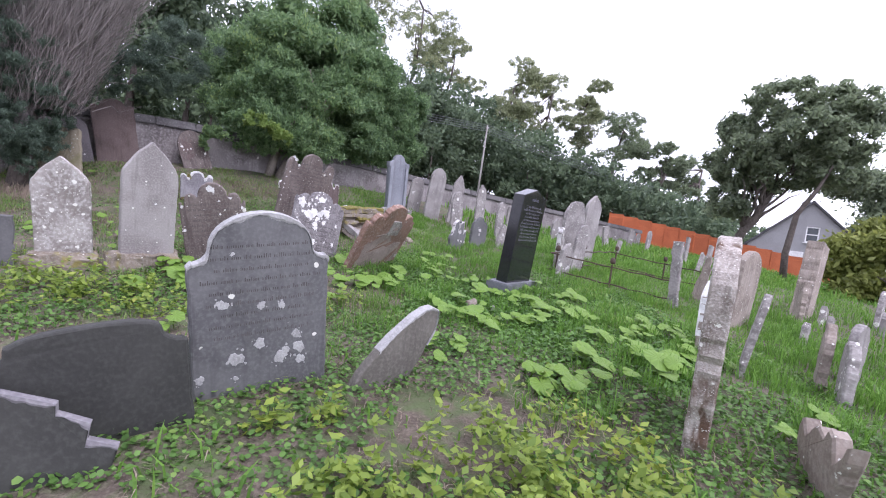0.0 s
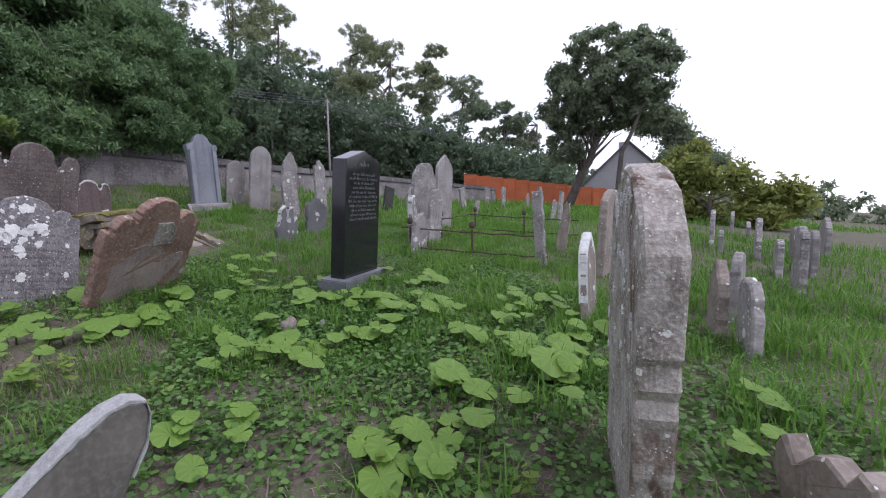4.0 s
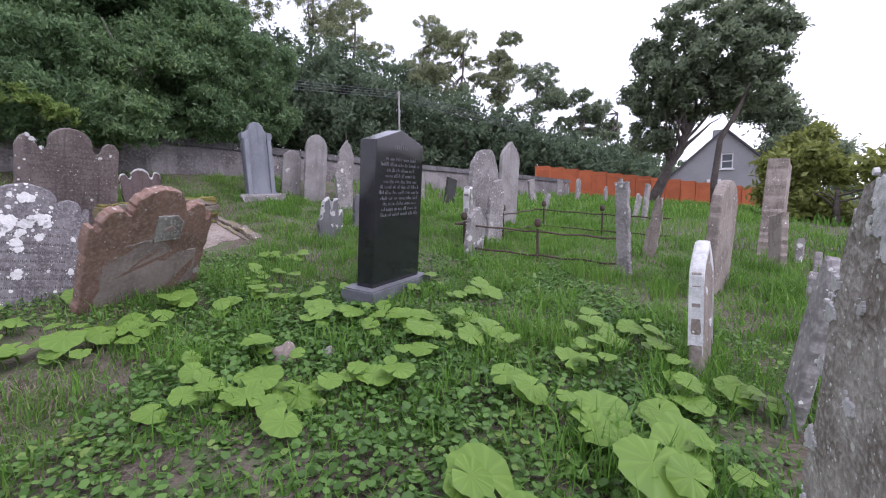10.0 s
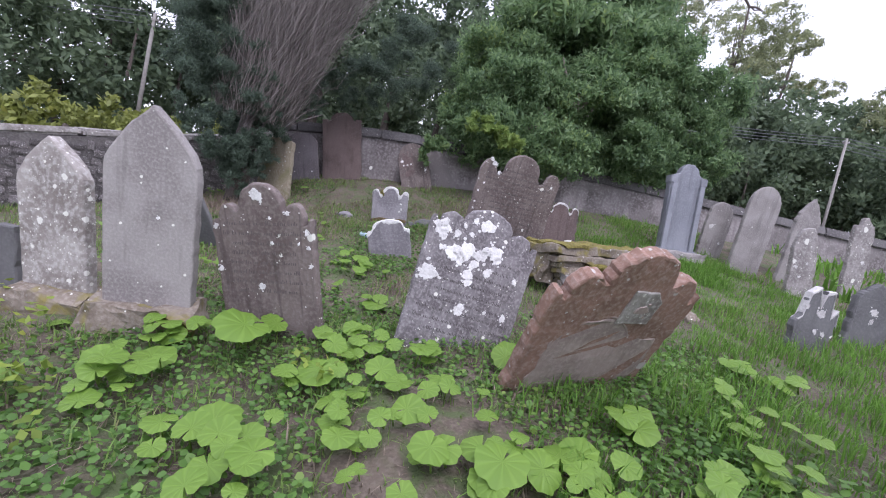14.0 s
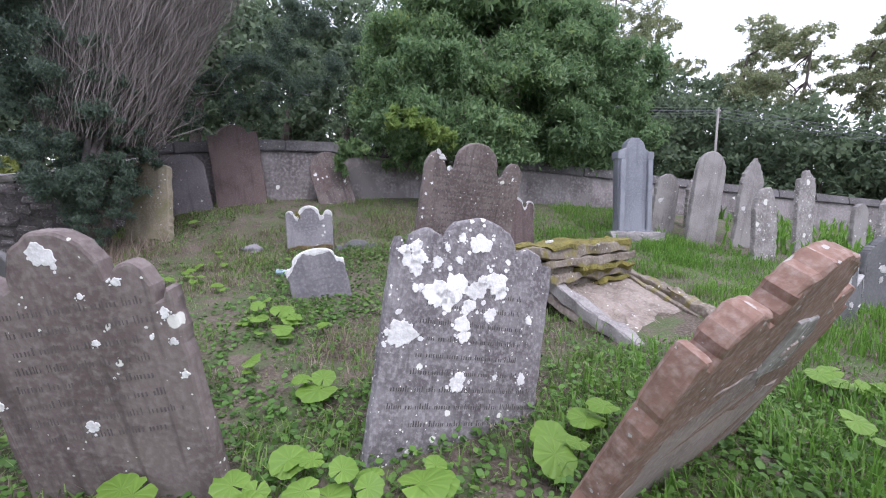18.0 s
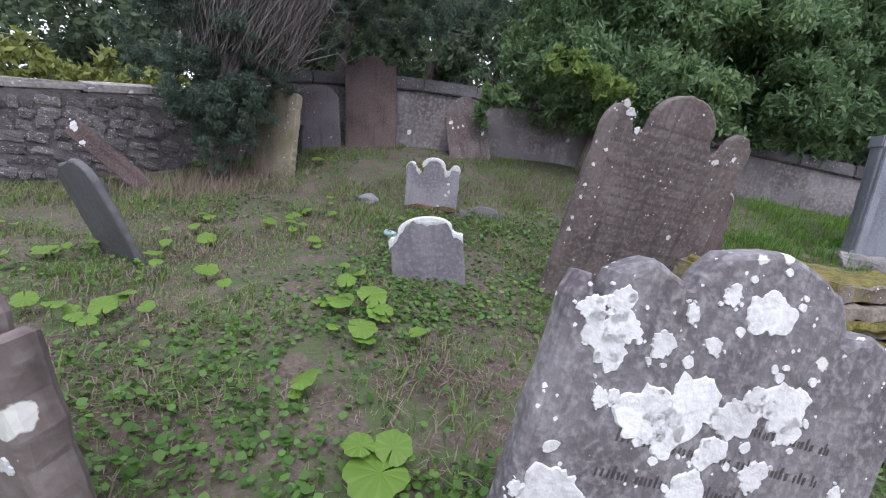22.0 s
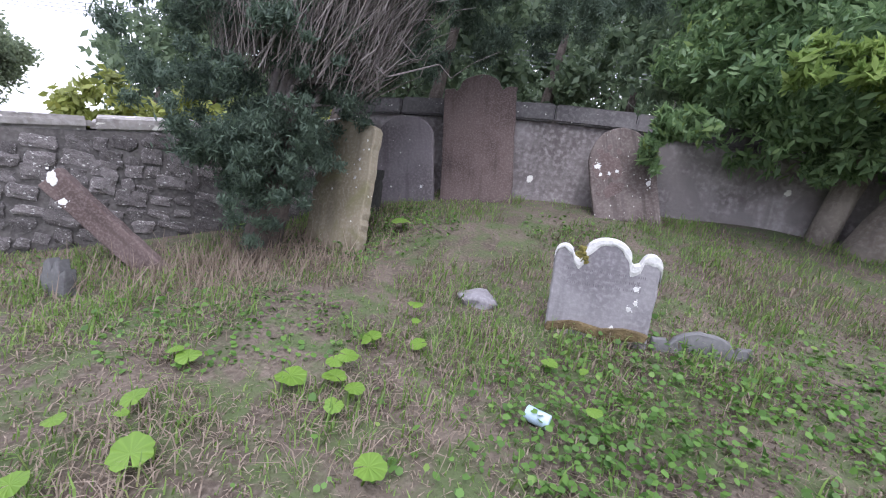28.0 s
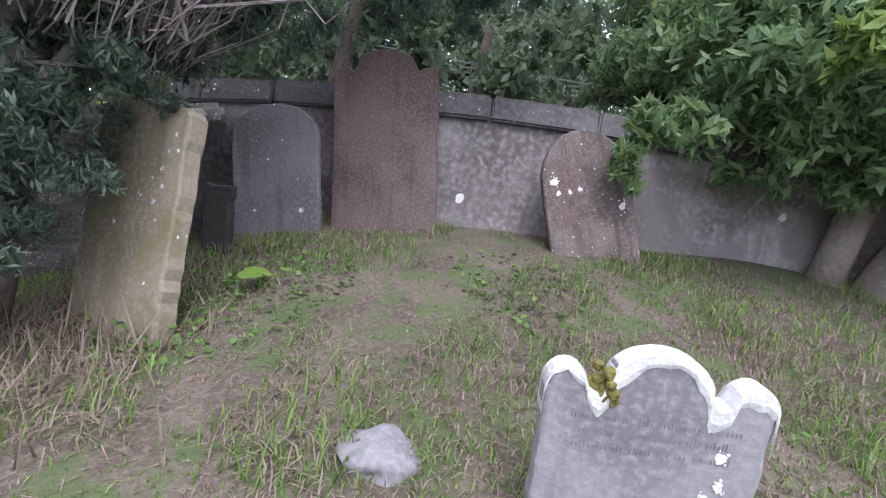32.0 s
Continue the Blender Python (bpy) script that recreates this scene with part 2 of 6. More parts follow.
PALE_STONE = surface("white_lichened_limestone", (0.18, 0.16, 0.145), (0.30, 0.28, 0.26), (0.52, 0.51, 0.49), 4.5, 35, 0.9, 0.35, lichen=0.4, lichen_scale=16, dots=0.3)
GREY_LICHEN = surface("grey_white_lichened_slate", (0.17, 0.155, 0.15), (0.27, 0.25, 0.24), (0.42, 0.41, 0.39), 4.0, 35, 0.9, 0.35, lichen=0.3, lichen_scale=8, dots=0.25)
BLUE_GREY = surface("blue_grey_marble", (0.15, 0.16, 0.185), (0.22, 0.232, 0.26), (0.30, 0.31, 0.335), 1.8, 60, 0.42, 0.08, streak=0.35)
RED_STONE = surface("red_sandstone", (0.175, 0.105, 0.078), (0.26, 0.155, 0.118), (0.37, 0.29, 0.25), 4.5, 40, 0.9, 0.3, lichen=0.1, lichen_scale=10, lichen_colour=(0.42, 0.40, 0.37), dots=0.12)
RED_FACE = surface("weathered_pink_sandstone", (0.20, 0.16, 0.145), (0.29, 0.235, 0.21), (0.36, 0.31, 0.28), 3.5, 40, 0.9, 0.3, streak=0.2)
BROWN_STONE = surface("dark_red_brown_sandstone", (0.07, 0.048, 0.045), (0.118, 0.086, 0.08), (0.195, 0.16, 0.15), 2.2, 60, 0.9, 0.12, streak=0.35)
YELLOW_STONE = surface("yellow_sandstone", (0.15, 0.128, 0.085), (0.235, 0.205, 0.145), (0.31, 0.285, 0.225), 2.0, 50, 0.9, 0.25, streak=0.3, moss=(0.16, 0.15, 0.075), moss_amount=0.08, dots=0.03)
WHITE_LICHEN = surface("white_lichen_crust", (0.52, 0.52, 0.51), (0.68, 0.68, 0.67), (0.78, 0.78, 0.77), 22.0, 90, 0.95, 0.25)
FAINT_LICHEN = surface("faint_grey_lichen", (0.30, 0.30, 0.295), (0.38, 0.38, 0.375), (0.46, 0.46, 0.455), 14.0, 70, 0.95, 0.4)
TOMB_STONE = surface("mossy_worn_sandstone", (0.13, 0.105, 0.08), (0.21, 0.18, 0.145), (0.32, 0.29, 0.25), 4.0, 36, 0.95, 0.6, moss=(0.19, 0.165, 0.05), moss_amount=0.1, dots=0.1)
GREY_CRUST = surface("grey_white_crust", (0.42, 0.41, 0.40), (0.54, 0.53, 0.52), (0.64, 0.63, 0.62), 14.0, 70, 0.95, 0.5)
MOSS = surface("yellow_green_moss", (0.09, 0.08, 0.02), (0.17, 0.15, 0.035), (0.26, 0.22, 0.06), 9.0, 60, 1.0, 0.8)
BROWN_MOSS = surface("brown_moss", (0.09, 0.065, 0.03), (0.15, 0.11, 0.05), (0.21, 0.165, 0.09), 12.0, 60, 1.0, 0.8)
PINK_STONE = surface("pinkish_sandstone", (0.19, 0.155, 0.13), (0.29, 0.245, 0.21), (0.38, 0.34, 0.30), 4.0, 40, 0.9, 0.3, dots=0.12, streak=0.3)
GRANITE = surface("polished_black_granite", (0.012, 0.013, 0.015), (0.018, 0.019, 0.021), (0.032, 0.033, 0.036), 8, 160, 0.1, 0.0, spread=0.0)
GRANITE_BASE = surface("grey_granite", (0.10, 0.105, 0.12), (0.15, 0.155, 0.17), (0.22, 0.225, 0.24), 8, 120, 0.5, 0.05, spread=0.0)
LETTER = surface("faded_silver_lettering", (0.09, 0.092, 0.10), (0.14, 0.145, 0.155), (0.2, 0.2, 0.21), 8, 60, 0.6, 0.0)
LILAC_CUT = surface("shallow_worn_letters", (0.13, 0.12, 0.135), (0.17, 0.16, 0.175), (0.22, 0.21, 0.225), 9, 60, 0.9, 0.0)
BROWN_CUT = surface("shallow_brown_letters", (0.075, 0.066, 0.062), (0.105, 0.093, 0.088), (0.14, 0.125, 0.12), 9, 60, 0.9, 0.0)
# Dark tone for the flat strokes of the lettering.
CUT = surface("dark_letter_strokes", (0.055, 0.05, 0.048), (0.08, 0.073, 0.07), (0.11, 0.10, 0.097), 9, 60, 0.9, 0.0)
RENDER_WALL = surface("stained_lime_render", (0.12, 0.105, 0.103), (0.235, 0.215, 0.212), (0.36, 0.34, 0.335), 1.9, 22, 0.95, 0.7, streak=0.3, moss=(0.175, 0.16, 0.157), moss_amount=0.10, lichen=0.03, lichen_scale=7)
COPING = surface("dark_coping_stone", (0.075, 0.07, 0.072), (0.12, 0.115, 0.115), (0.18, 0.17, 0.17), 2.0, 30, 0.9, 0.4, dots=0.08)
RUBBLE = surface("rubble_stone", (0.095, 0.085, 0.086), (0.165, 0.15, 0.15), (0.30, 0.285, 0.28), 6.0, 26, 0.95, 0.7, lichen=0.42, lichen_scale=8, lichen_colour=(0.52, 0.52, 0.50), dots=0.28, spread=0.35)
MORTAR = surface("grey_lime_mortar", (0.075, 0.07, 0.068), (0.115, 0.107, 0.103), (0.18, 0.17, 0.165), 6, 40, 1.0, 0.6)
CAPSTONE = surface("lichened_capstone", (0.17, 0.155, 0.145), (0.28, 0.265, 0.25), (0.42, 0.41, 0.40), 5.0, 24, 0.95, 0.6, lichen=0.3, lichen_scale=8, dots=0.2, spread=0.15)
BARK = surface("grey_brown_bark", (0.07, 0.058, 0.05), (0.12, 0.10, 0.088), (0.18, 0.155, 0.135), 5, 30, 0.95, 0.7, streak=0.5)
PALE_BARK = surface("smooth_tan_bark", (0.16, 0.135, 0.115), (0.24, 0.21, 0.18), (0.30, 0.27, 0.24), 2.5, 30, 0.95, 0.4, streak=0.3)
DEAD_WOOD = surface("dead_grey_wood", (0.14, 0.12, 0.115), (0.22, 0.195, 0.19), (0.31, 0.285, 0.275), 6, 40, 0.95, 0.4)
RUST = surface("rusty_iron", (0.045, 0.032, 0.026), (0.075, 0.05, 0.038), (0.12, 0.075, 0.05), 12, 60, 0.85, 0.3)
FENCE = surface("orange_stained_fence", (0.33, 0.085, 0.03), (0.42, 0.11, 0.04), (0.48, 0.14, 0.055), 1.2, 30, 0.85, 0.1)
HOUSE_WALL = surface("pale_render", (0.27, 0.27, 0.275), (0.31, 0.31, 0.315), (0.35, 0.35, 0.355), 1.0, 20, 0.9, 0.1)
ROOF = surface("grey_slate_roof", (0.06, 0.06, 0.066), (0.085, 0.085, 0.09), (0.115, 0.115, 0.12), 2, 20, 1.0, 0.2)
DARK_GLASS = plain("window_glass", (0.06, 0.07, 0.08), 0.08)
WHITE_PAINT = plain("white_paint", (0.75, 0.75, 0.75), 0.5)
POLE_WOOD = plain("weathered_pole", (0.25, 0.24, 0.225), 0.9)
WIRE = plain("cable", (0.12, 0.13, 0.14), 0.6)
CAN = plain("pale_blue_tin", (0.42, 0.55, 0.66), 0.3)
SOIL = surface("grassy_soil", (0.068, 0.052, 0.04), (0.115, 0.092, 0.072), (0.205, 0.172, 0.138), 2.6, 46, 1.0, 1.0, moss=(0.075, 0.10, 0.04), moss_amount=0.16, spread=0.0)
GRASS = foliage("meadow_grass", (0.072, 0.16, 0.026), (0.175, 0.35, 0.056), 0.55, 0.5, 0.5, yellow=(0.27, 0.32, 0.11))
THIN_GRASS = foliage("thin_grass", (0.09, 0.165, 0.04), (0.215, 0.335, 0.085), 0.6, 0.4, 0.7, yellow=(0.36, 0.32, 0.18))
SPRAY = foliage("dead_cypress_twigs", (0.075, 0.066, 0.06), (0.27, 0.245, 0.23), 0.9, 0.12, 1.2)
STRAW = foliage("dead_grass", (0.15, 0.117, 0.088), (0.31, 0.252, 0.20), 0.8, 0.2, 0.9)
COVER = foliage("ground_ivy_leaf", (0.053, 0.12, 0.028), (0.138, 0.268, 0.058), 0.5, 0.35, 1.2, yellow=(0.26, 0.34, 0.09))
NETTLE = foliage("yellow_green_nettle_leaf", (0.11, 0.18, 0.03), (0.26, 0.35, 0.06), 0.5, 0.4, 1.4, yellow=(0.38, 0.39, 0.075))
BIG_LEAF = foliage("butterbur_leaf", (0.105, 0.205, 0.03), (0.215, 0.355, 0.058), 0.5, 0.3, 3.0, veins=11)
ASH_LEAF = foliage("ash_leaf", (0.09, 0.16, 0.08), (0.225, 0.34, 0.15), 0.5, 0.5, 0.55, yellow=(0.32, 0.40, 0.09))
# A lighter, yellower tone than ASH_LEAF, for one low spray.
YELLOW_ASH_LEAF = foliage("yellow_green_ash_leaf", (0.14, 0.225, 0.06), (0.29, 0.40, 0.115), 0.5, 0.5, 0.9, yellow=(0.38, 0.43, 0.13))
YEW_LEAF = foliage("dark_evergreen_leaf", (0.054, 0.083, 0.066), (0.118, 0.168, 0.118), 0.6, 0.4, 1.1)
WOOD_LEAF = foliage("dark_wood_leaf", (0.072, 0.108, 0.072), (0.16, 0.22, 0.125), 0.6, 0.45, 0.16)
TREE_LEAF = foliage("dusky_tree_leaf", (0.13, 0.165, 0.115), (0.26, 0.32, 0.19), 0.6, 0.55, 0.4)
PINE_LEAF = foliage("grey_green_pine_leaf", (0.17, 0.20, 0.13), (0.34, 0.38, 0.21), 0.6, 0.55, 0.3, yellow=(0.50, 0.50, 0.22))
BUSH_LEAF = foliage("yellow_green_bush_leaf", (0.13, 0.155, 0.045), (0.29, 0.33, 0.085), 0.55, 0.4, 0.9, yellow=(0.40, 0.39, 0.10))


# ---- helpers for building ----
def sp(u, k):
    return k * np.logaddexp(0, np.asarray(u, float) / k)


def sat(v, lo, hi, k):
    return lo + sp(v - lo, k) - sp(v - hi, k)


def ground_z(x, y):
    """The height of the ground: a slope that rises towards the back wall and lies flatter beyond."""
    x, y = np.asarray(x, float), np.asarray(y, float)
    a, b = sat(x, -9.0, 5.0, 1.0), sat(y, -2.0, 12.0, 1.0)
    z = -0.1555 + 0.051 * a + 0.0993 * b + (-0.0014 * a * a - 0.1042 * a * b + 0.0296 * b * b) / 10
    d, s = (x + 7.2) * 0.62 - (y - 9.75) * 0.79, (x + 7.2) * 0.79 + (y - 9.75) * 0.62
    z = z + 0.42 * np.exp(-((d / 1.7) ** 2)) / (1 + np.exp(-(s + 1.2) / 0.4)) / (1 + np.exp((s - 15) / 1.5))
    return z - 0.06 * sp(sat(x, -400, 60, 3) - 9, 1.0) + 0.086 * sp(sat(y, -400, 90, 3) - 11.5, 1.0)


def gz(x, y):
    return float(ground_z(x, y))


def mesh_of(name, verts, faces, material=None, smooth=False):
    me = bpy.data.meshes.new(name)
    me.from_pydata([tuple(v) for v in verts], [], faces)
    if material:
        me.materials.append(material)
    if smooth:
        me.polygons.foreach_set("use_smooth", [True] * len(me.polygons))
    me.update()
    return me


def fast_mesh(name, verts, sizes, material, smooth=False):
    """A mesh from an array of corners, face after face, none shared; sizes: the corners of one face, the same for all."""
    me = bpy.data.meshes.new(name)
    n = len(verts)
    f = n // sizes
    me.vertices.add(n)
    me.vertices.foreach_set("co", np.ascontiguousarray(verts, dtype=np.float32).ravel())
    me.loops.add(n)
    me.loops.foreach_set("vertex_index", np.arange(n, dtype=np.int32))
    me.polygons.add(f)
    me.polygons.foreach_set("loop_start", np.arange(0, n, sizes, dtype=np.int32))
    me.update(calc_edges=True)
    me.materials.append(material)
    return me


def part(name, bm, material, parent=None, label="", smooth=False):
    me = bpy.data.meshes.new(name)
    bm.to_mesh(me)
    bm.free()
    me.materials.append(material)
    if smooth:
        me.polygons.foreach_set("use_smooth", [True] * len(me.polygons))
    ob = new(name, me)
    if parent:
        ob.parent = parent
    return tagged(ob, label)


def part_mesh(name, me, parent=None, label=""):
    ob = new(name, me)
    if parent:
        ob.parent = parent
    return tagged(ob, label)


def box(sx, sy, sz, at=(0, 0, 0), turn=(0, 0, 0), bevel=0.0, wobble=0.0, seed=0):
    bm = bmesh.new()
    bmesh.ops.create_cube(bm, size=1.0, matrix=pose(*at, *turn) @ Matrix.Diagonal((sx, sy, sz, 1)))
    if bevel:
        bmesh.ops.bevel(bm, geom=list(bm.edges), offset=bevel, segments=2, affect="EDGES", clamp_overlap=True)
    if wobble:
        for v in bm.verts:
            v.co += wobble * noise.noise_vector(v.co * 3.1 + Vector((seed, 1.7 * seed, 0)))
    return bm


def rough_box(sx, sy, sz, at=(0, 0, 0), turn=(0, 0, 0), wobble=0.02, seed=0, cuts=6):
    """A worn block: its faces uneven and its edges crumbled."""
    bm = bmesh.new()
    bmesh.ops.create_cube(bm, size=1.0)
    bmesh.ops.subdivide_edges(bm, edges=list(bm.edges), cuts=cuts, use_grid_fill=True)
    m = pose(*at, *turn)
    for v in bm.verts:
        edge = sum(abs(c) > 0.49 for c in v.co)
        p = Vector((v.co.x * sx, v.co.y * sy, v.co.z * sz))
        p += wobble * (0.6 + 0.5 * edge) * noise.noise_vector(p * 7.0 + Vector((seed * 3.1, seed, 0)))
        if edge >= 2:
            p *= 1 - 0.02 * edge
        v.co = m @ p
    return bm


def joined(*bms):
    out = bmesh.new()
    for b in bms:
        me = bpy.data.meshes.new("tmp")
        b.to_mesh(me)
        b.free()
        out.from_mesh(me)
        bpy.data.meshes.remove(me)
    return out


def tube(points, radii, sides=6, bm=None):
    """A tapered tube along points."""
    bm = bm or bmesh.new()
    pts = [Vector(p) for p in points]
    rings = []
    for i, p in enumerate(pts):
        ahead = (pts[min(i + 1, len(pts) - 1)] - pts[max(i - 1, 0)]).normalized()
        side = ahead.cross(Vector((0.31, 0.83, 0.46))).normalized()
        up = ahead.cross(side)
        r = radii[i] if isinstance(radii, (list, tuple)) else radii
        rings.append([bm.verts.new(p + r * (math.cos(2 * math.pi * k / sides) * side + math.sin(2 * math.pi * k / sides) * up)) for k in range(sides)])
    for a, b in zip(rings, rings[1:]):
        for k in range(sides):
            bm.faces.new((a[k], a[(k + 1) % sides], b[(k + 1) % sides], b[k]))
    bm.faces.new(rings[0][::-1])
    bm.faces.new(rings[-1])
    return bm


def arc(cx, cy, rx, ry, a0, a1, n):
    return [(cx + rx * math.cos(radians(a0 + (a1 - a0) * i / n)), cy + ry * math.sin(radians(a0 + (a1 - a0) * i / n))) for i in range(n + 1)]


# ---- outlines of headstones: from the lower right corner up, over the top and down ----
def o_round(w, h, H):
    return [(w / 2, -0.3), (w / 2, h)] + arc(0, h, w / 2, H - h, 0, 180, 16) + [(-w / 2, -0.3)]


def o_gothic(w, h, H):
    up = [(w / 2 * (1 - (i / 10) ** 1.55), h + (H - h) * i / 10) for i in range(11)]
    return [(w / 2 * 0.97, -0.3)] + up + [(-x, y) for x, y in up[-2::-1]] + [(-w / 2 * 0.97, -0.3)]


def o_flat(w, h, H):
    return [(w / 2, -0.3), (w / 2, h), (-w / 2, h), (-w / 2, -0.3)]


def o_peak(w, h, H):
    return [(w / 2, -0.3), (w / 2, h), (0, H), (-w / 2, h), (-w / 2, -0.3)]


def o_ogee(w, h, H):
    """A broad arch between low swept shoulders."""
    k = 0.36 * w
    return ([(w / 2, -0.3), (w / 2, h), (w / 2 - 0.03 * w, h + 0.03 * w)] + arc(w / 2 - 0.02 * w, h + 0.12 * w, 0.12 * w, 0.10 * w, 260, 180, 5)
            + arc(0, h + 0.12 * w, k, H - h - 0.12 * w, 0, 180, 16) + arc(-w / 2 + 0.02 * w, h + 0.12 * w, 0.12 * w, 0.10 * w, 0, -80, 5)
            + [(-w / 2 + 0.03 * w, h + 0.03 * w), (-w / 2, h), (-w / 2, -0.3)])


def o_triple(w, h, H):
    """A high middle lobe between two low lobes, with small horns at the corners."""
    d = H - h
    half = ([(w * 0.485, -0.3), (w / 2, h), (w * 0.495, h + 0.05 * w), (w * 0.472, h + 0.05 * w), (w * 0.452, h + 0.005 * w), (w * 0.425, h - 0.005 * w)]
            + arc(w * 0.325, h + 0.15 * d, 0.10 * w, 0.37 * d, -10, 150, 9) + arc(0, h + 0.40 * d, 0.222 * w, 0.60 * d, -4, 88, 10))
    return half + [(-x, y) for x, y in half[::-1]]


def o_horned(w, h, H):
    """A high middle lobe between scooped shoulders with rounded ears."""
    e, d = 0.095 * w, H - h
    half = ([(w / 2, -0.3), (w / 2, h), (w / 2, h + 0.3 * d)] + arc(w / 2 - e, h + 0.3 * d, e, 0.36 * d, 10, 140, 7)
            + [(w * 0.30, h + 0.30 * d), (w * 0.255, h + 0.24 * d), (w * 0.225, h + 0.34 * d)] + arc(0, h + 0.5 * d, 0.215 * w, 0.5 * d, -8, 88, 9))
    return half + [(-x, y) for x, y in half[::-1]]


def o_stump(w, h, H):
    """A broken stump with a row of sharp points, leaning over."""
    k = w / 0.6
    return [(k * x, y * H / 0.38) for x, y in ((0.20, -0.3), (0.26, 0.0), (0.33, 0.18), (0.275, 0.325), (0.24, 0.335), (0.20, 0.25), (0.12, 0.335), (0.04, 0.37), (-0.03, 0.325), (-0.07, 0.385), (-0.13, 0.36),
                                               (-0.16, 0.24), (-0.29, 0.37), (-0.275, 0.30), (-0.15, 0.08), (-0.09, -0.05), (-0.07, -0.3))]


def o_sunk(w, h, H):
    """A slab fallen over to one side, its rounded head up at one corner."""
    k = w / 0.6
    return [(k * x, y) for x, y in [(0.04, -0.2), (0.21, 0.11), (0.32, 0.38), (0.335, 0.48), (0.325, 0.53), (0.28, 0.55), (0.22, 0.535), (0.15, 0.49), (0.0, 0.35), (-0.15, 0.17), (-0.20, 0.10), (-0.31, -0.2)]]


def o_hump(w, h, H):
    """Flat shoulders with a low round hump between them and small notches."""
    k = 0.24 * w
    return ([(w / 2, -0.3), (w / 2, h), (w * 0.36, h + 0.005), (w * 0.33, h - 0.03)] + arc(0, h, 0.29 * w, H - h, 5, 175, 14)
            + [(-w * 0.33, h - 0.03), (-w * 0.36, h + 0.005), (-w / 2, h), (-w / 2, -0.3)])


def o_crag(w, h, H):
    """A rough uneven head, highest off the middle."""
    return [(0.60, -0.3), (0.62, 0.3), (0.63, 0.6), (0.61, 0.76), (0.555, 1.0), (0.51, 1.15), (0.43, 1.27), (0.30, 1.325), (0.20, 1.365), (0.10, 1.345), (0.02, 1.32), (-0.08, 1.245), (-0.147, 1.18), (-0.19, 1.06), (-0.195, 0.97), (-0.17, 0.86), (-0.10, 0.55), (-0.04, 0.28), (0.02, 0.0), (0.06, -0.3)]


def o_stepped(w, h, H):
    """A flaked slab whose top edge falls in steps."""
    return [(w / 2, -0.3), (w / 2, h - 0.16), (w * 0.30, h - 0.14), (w * 0.29, h - 0.07), (w * 0.08, h - 0.04), (w * 0.06, h), (-w / 2, H), (-w / 2, -0.3)]


def o_jagged(w, h, H):
    return [(w / 2 * 0.8, -0.3), (w / 2, h * 0.55), (w * 0.44, h), (w * 0.30, h * 0.82), (w * 0.24, H), (w * 0.06, H * 0.97), (0, h * 0.96), (-w * 0.13, H * 1.02),
            (-w * 0.30, H * 0.9), (-w * 0.36, h * 0.7), (-w / 2, h * 0.55), (-w * 0.40, -0.3)]


def o_knobbed(w, h, H):
    """A worn slab with a low knob at one corner, a notch and a broad lobe."""
    return [(w / 2, -0.3), (w / 2, h - 0.04), (w * 0.46, h - 0.005), (w * 0.36, h + 0.012), (w * 0.27, h - 0.015), (w * 0.22, h - 0.06), (w * 0.18, h - 0.05), (w * 0.15, h + 0.01), (w * 0.06, h + 0.06),
            (-w * 0.12, h + 0.085), (-w * 0.36, h + 0.06), (-w * 0.47, h + 0.01), (-w / 2, h - 0.05), (-w / 2, -0.3)]


def o_lopsided(w, h, H):
    """A worn stone with its peak off the middle and a long falling shoulder."""
    return ([(w * 0.47, -0.3), (w / 2, h * 0.5), (w * 0.47, h - 0.05), (w * 0.41, h + 0.25 * (H - h)), (w * 0.31, h + 0.62 * (H - h)), (w * 0.20, H - 0.01), (w * 0.08, H),
             (-w * 0.10, H - 0.02), (-w * 0.26, h + 0.78 * (H - h)), (-w * 0.40, h + 0.45 * (H - h)), (-w * 0.49, h), (-w / 2, h * 0.55), (-w / 2 * 0.96, -0.3)])


def slab(outline, thick, bevel=0.008, chip=0.004, seed=0, step=0.05):
    """A stone slab of that outline, its front towards -y, with worn edges and rough arrises."""
    pts = []
    ring = outline + [outline[0]]
    for (x0, y0), (x1, y1) in zip(ring, ring[1:]):
        n = max(1, int(math.hypot(x1 - x0, y1 - y0) / step))
        pts += [(x0 + (x1 - x0) * i / n, y0 + (y1 - y0) * i / n) for i in range(n)]
    rnd = random.Random(seed)
    pts = [(x + chip * (rnd.random() - 0.5) * 2, y + chip * (rnd.random() - 0.5) * 2) for x, y in pts]
    bm = bmesh.new()
    n = len(pts)
    cx, cy = sum(p[0] for p in pts) / n, sum(p[1] for p in pts) / n

    def loop(inset, depth):
        made = []
        for i, (x, y) in enumerate(pts):
            ax, ay = pts[i - 1]
            bx, by = pts[(i + 1) % n]
            tx, ty = bx - ax, by - ay
            k = math.hypot(tx, ty) or 1
            made.append(bm.verts.new((x - inset * ty / k, depth + 0.3 * chip * rnd.uniform(-1, 1), y + inset * tx / k)))
        return made

    loops = [loop(bevel * 1.6, -thick / 2), loop(bevel * 0.5, -thick / 2 + bevel * 0.5), loop(0, -thick / 2 + bevel * 1.6), loop(0, thick / 2 - bevel * 1.6), loop(bevel * 1.6, thick / 2)]
    for a, b in zip(loops, loops[1:]):
        for i in range(n):
            bm.faces.new((a[i], b[i], b[(i + 1) % n], a[(i + 1) % n]))
    bm.faces.new(loops[0])
    bm.faces.new(loops[-1][::-1])
    bmesh.ops.recalc_face_normals(bm, faces=bm.faces)
    return bm


